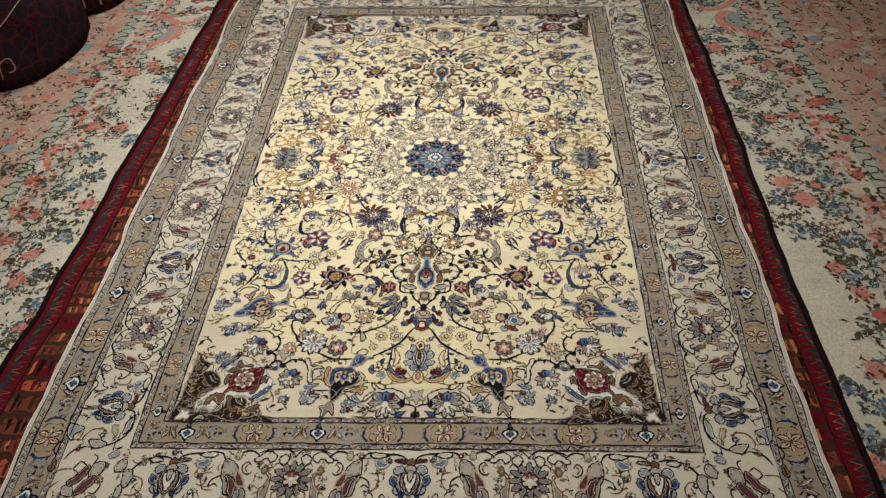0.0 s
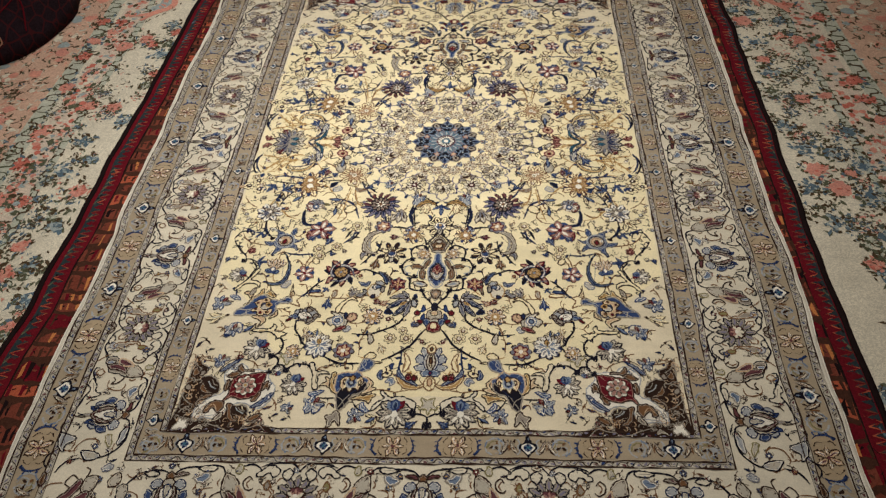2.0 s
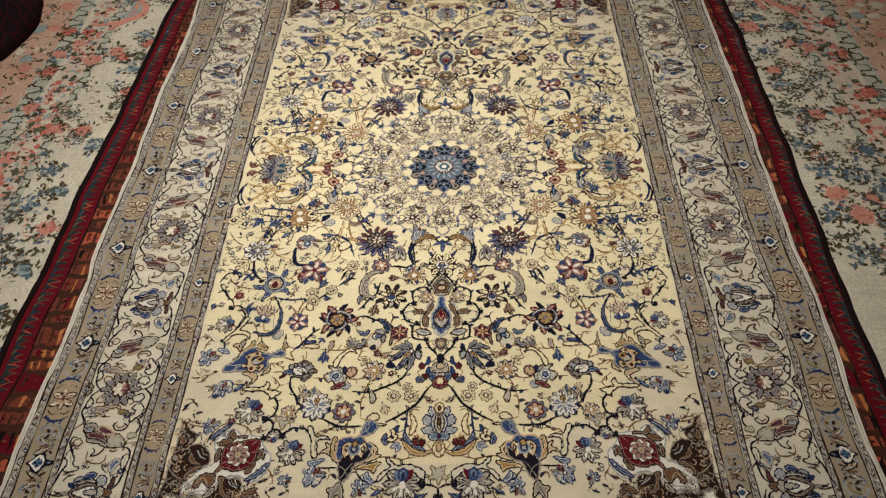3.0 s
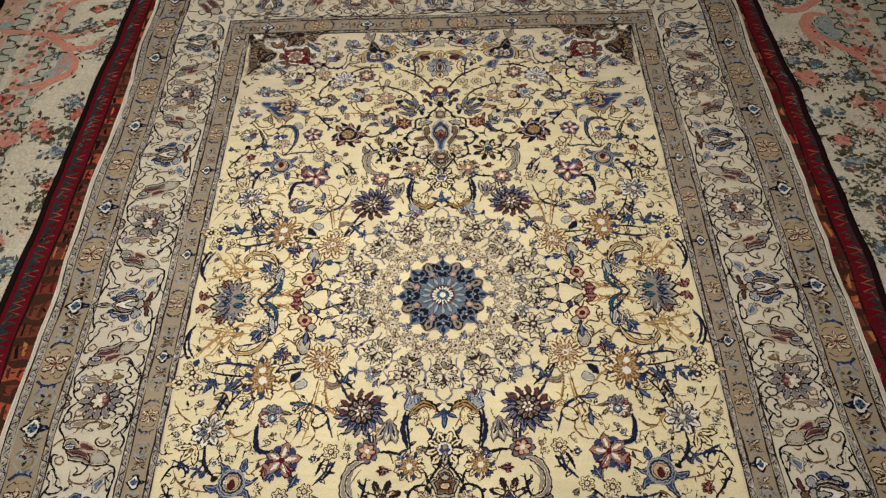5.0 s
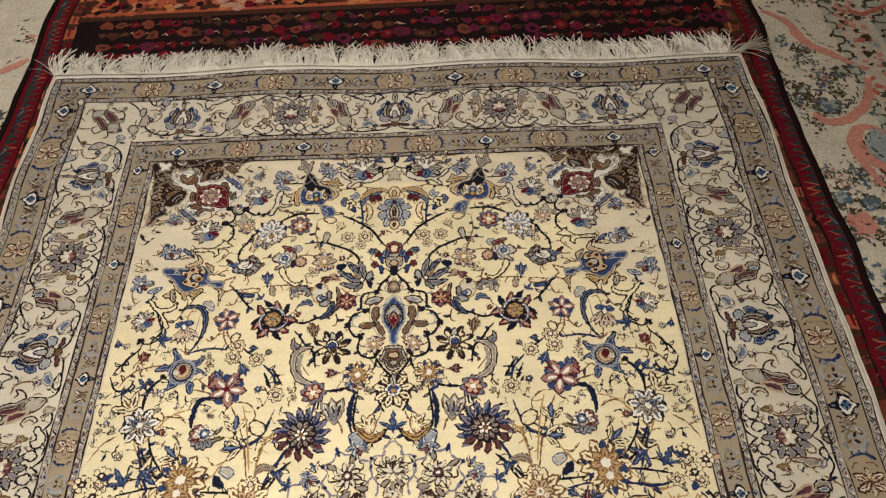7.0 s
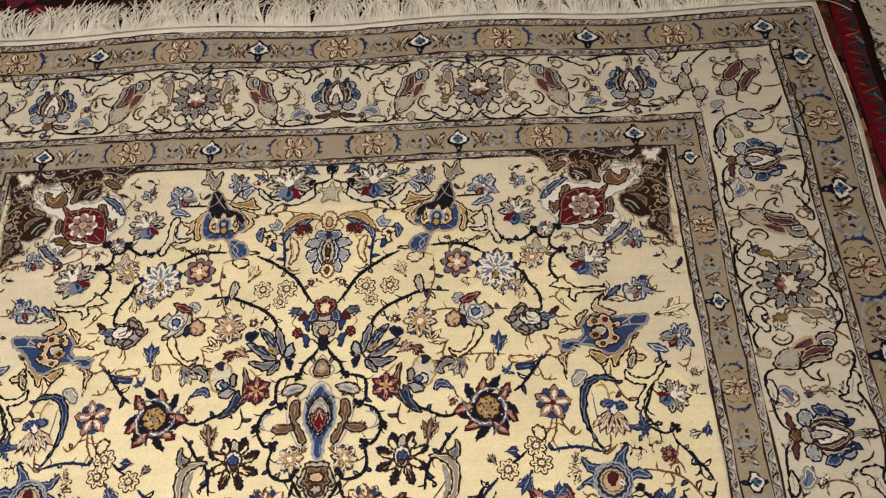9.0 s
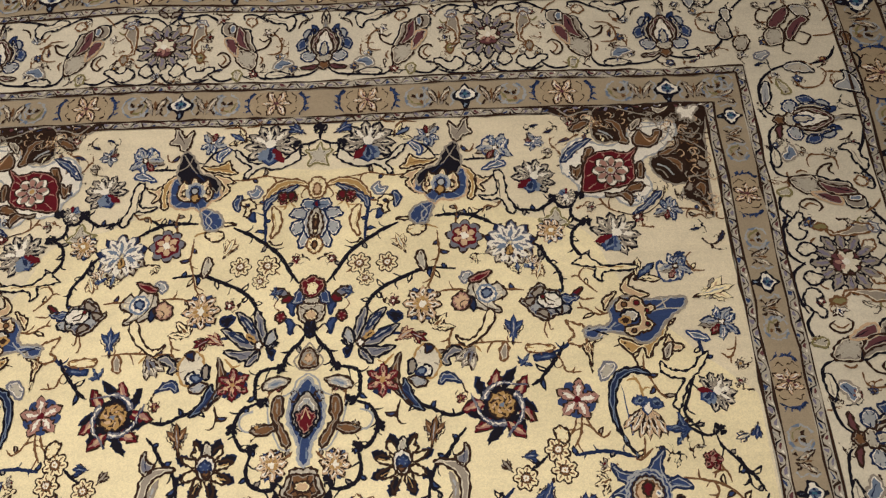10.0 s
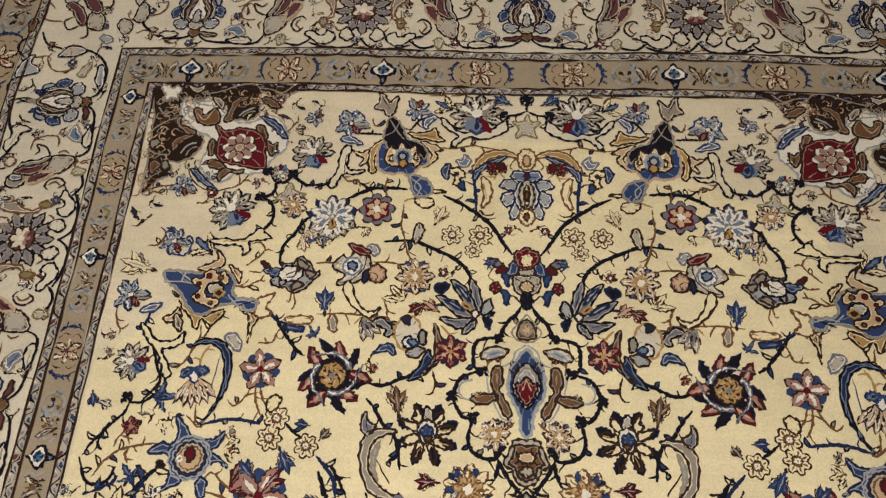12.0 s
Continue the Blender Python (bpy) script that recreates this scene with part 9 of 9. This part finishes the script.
# small leaves and buds between the blooms, leaving the bare cream patches
s = carpet_sheet(0.007)
rng = random.Random(8)
for k in range(330):
    side = rng.choice((1, -1))
    x, y = side * rng.uniform(1.06, 1.33 if side > 0 else 1.46), rng.uniform(-1.5, 1.9)
    if side > 0 and x < 1.27 and -1.1 < y < -0.40:
        continue
    if noise.noise((x * 4, y * 4, 3)) < (0.05 if side < 0 and y > 0.5 else -0.25):
        continue
    spread, tones = rng.uniform(0.018, 0.042), rng.choice((("bark", "moss", "bark"), ("slate", "bark", "denim"), ("bark", "slate", "moss"), ("bark", "pink", "moss")))
    for j in range(int(spread * 1100)):
        px, py = x + rng.gauss(0, spread * 0.6), y + rng.gauss(0, spread * 0.6)
        w, a, bow = rng.uniform(0.007, 0.018), rng.uniform(0, 6.3), rng.uniform(-2.5, 2.5)
        pts = [(px, py)]
        for t in range(3):
            pts.append((pts[-1][0] + w / 3 * math.cos(a), pts[-1][1] + w / 3 * math.sin(a)))
            a += bow / 3
        s.strip(pts, [0.002, 0.0055, 0.0055, 0.002], rng.choice(tones), 2)
for k in range(1500):
    side = rng.choice((1, -1))
    x, y = side * rng.uniform(1.05, 1.335), rng.uniform(-1.5, 1.9)
    if side > 0 and x < 1.27 and -1.1 < y < -0.40 or noise.noise((x * 4, y * 4, 3)) < 0:
        continue
    w, a = rng.uniform(0.010, 0.022), rng.uniform(0, 6.3)
    s.strip([(x, y), (x + w * 0.5 * math.cos(a), y + w * 0.5 * math.sin(a)), (x + w * math.cos(a + 0.5), y + w * math.sin(a + 0.5))], [0.002, 0.005, 0.002], rng.choice(("bark", "moss", "slate", "salmon", "mint", "bark")), 2)
for k in range(1300):
    side = rng.choice((1, -1))
    x, y, r = side * rng.uniform(1.37, 1.45), rng.uniform(-1.6, 1.9), rng.uniform(0.006, 0.014)
    s.add([(x + r * rng.uniform(0.6, 1.3) * math.cos(t), y + r * rng.uniform(0.6, 1.3) * math.sin(t)) for t in (0, 0.9, 1.8, 2.7, 3.6, 4.5, 5.4)], rng.choice(("pink", "salmon", "coral", "moss", "moss", "bark", "fog", "bone")), 4)
s.build("leafwork", floor_carpet, "scattered leaves and buds", "stuff")

# ---- dark bundle lying on the carpet ----


def dark_weave():
    m = wool("dark_bag_weave", (0.020, 0.012, 0.016), 0.3, 260)
    n, l = m.node_tree.nodes, m.node_tree.links
    geo = n.new("ShaderNodeNewGeometry")
    cells = n.new("ShaderNodeTexVoronoi")
    cells.feature = "DISTANCE_TO_EDGE"
    cells.inputs["Scale"].default_value = 17
    l.new(geo.outputs["Position"], cells.inputs["Vector"])
    line = n.new("ShaderNodeMath")
    line.operation = "LESS_THAN"
    line.inputs[1].default_value = 0.05
    l.new(cells.outputs["Distance"], line.inputs[0])
    b = n["Principled BSDF"]
    old = b.inputs["Base Color"].links[0].from_socket
    mix = n.new("ShaderNodeMix")
    mix.data_type = "RGBA"
    l.new(line.outputs[0], mix.inputs["Factor"])
    l.new(old, mix.inputs["A"])
    mix.inputs["B"].default_value = (0.055, 0.012, 0.014, 1)
    l.new(mix.outputs["Result"], b.inputs["Base Color"])
    return m


BAG = dark_weave()


def bag_point(c, r, u, v, puff=1.0):
    """A point of a slumped, flat-bottomed bag; u round it, v from its foot up."""
    k = math.cos(v) ** 0.55
    wob = 1 + 0.06 * noise.noise((2 * math.cos(u) + c[0], 2 * math.sin(u), 2 * v)) + 0.025 * noise.noise((6 * math.cos(u) + c[0], 6 * math.sin(u), 5 * v))
    return (c[0] + r[0] * k * wob * puff * math.cos(u), c[1] + r[1] * k * wob * puff * math.sin(u), FLAT + 0.004 + r[2] * puff * max(0.0, math.sin(v)) ** 0.8 * wob)


def bag(parent, c, r, name):
    bm = bmesh.new()
    rings = []
    for j in range(15):
        v = math.pi / 2 * j / 14 * 0.995
        rings.append([bm.verts.new(bag_point(c, r, 2 * math.pi * i / 40, v)) for i in range(40)])
    for a, b in zip(rings, rings[1:]):
        for i in range(40):
            bm.faces.new((a[i], a[(i + 1) % 40], b[(i + 1) % 40], b[i])).smooth = True
    bm.faces.new(rings[-1]).smooth = True
    bm.faces.new(rings[0][::-1])
    mesh = bpy.data.meshes.new(name)
    bm.to_mesh(mesh)
    bm.free()
    mesh.materials.append(BAG)
    ob = new(name, mesh)
    attach(ob, parent)
    return ob


def surface_line(parent, c, r, uvs, width, material, name):
    verts, faces = [], []
    line = smooth(uvs, 8)
    for i, (u, v) in enumerate(line):
        p, q = line[max(0, i - 1)], line[min(len(line) - 1, i + 1)]
        du, dv = q[0] - p[0], q[1] - p[1]
        d = math.hypot(du, dv) or 1
        w = width / 2 / r[0]
        verts.append(bag_point(c, r, u - dv / d * w, v + du / d * w, 1.006))
        verts.append(bag_point(c, r, u + dv / d * w, v - du / d * w, 1.006))
        verts.append(bag_point(c, r, u, v, 1.016))
    for i in range(len(line) - 1):
        a, b = 3 * i, 3 * i + 3
        faces += [(a, a + 2, b + 2, b), (a + 2, a + 1, b + 1, b + 2)]
    mesh = bpy.data.meshes.new(name)
    mesh.from_pydata(verts, [], faces)
    mesh.materials.append(material)
    ob = new(name, mesh)
    attach(ob, parent)
    return ob


bundle = holder("rug_bundle", "dark maroon woven bundle tied with pale cord on the carpet", "rug bundle", FLAT)
C1, R1 = (-2.02, 0.86), (0.37, 0.42, 0.30)
bag(bundle, C1, R1, "body")
surface_line(bundle, C1, R1, [(-1.9, 0.55), (-1.5, 0.7), (-0.95, 0.75), (-0.5, 1.0), (0.1, 1.2)], 0.005, YARN, "cord")
for u0 in (-1.55, -1.28, -1.02):
    surface_line(bundle, C1, R1, [(u0, 0.12), (u0 + 0.03, 0.3), (u0 + 0.13, 0.34), (u0 + 0.15, 0.2), (u0 + 0.08, 0.17)], 0.005, COARSE["blush"], "ornament")
for pts in ([(-1.2, 0.5), (-1.0, 0.8), (-0.7, 1.1)], [(-0.6, 0.2), (-0.5, 0.6), (-0.7, 0.95)], [(-0.75, 0.55), (-0.45, 0.7), (-0.2, 0.9)], [(-1.4, 0.9), (-1.0, 0.95), (-0.6, 0.7)]):
    surface_line(bundle, C1, R1, pts, 0.007, COARSE["wine"], "red_stripe")
roll = holder("folded_bag", "small dark woven bag with red and pale stripes", "woven bag", FLAT)
C2, R2 = (-1.84, 1.36), (0.22, 0.2, 0.22)
bag(roll, C2, R2, "body")
for u0 in (-1.5, -1.15, -0.8):
    surface_line(roll, C2, R2, [(u0, 0.1), (u0 + 0.05, 0.6), (u0 + 0.15, 1.1)], 0.008, COARSE["blush" if u0 > -1.2 else "rust"], "stripe")
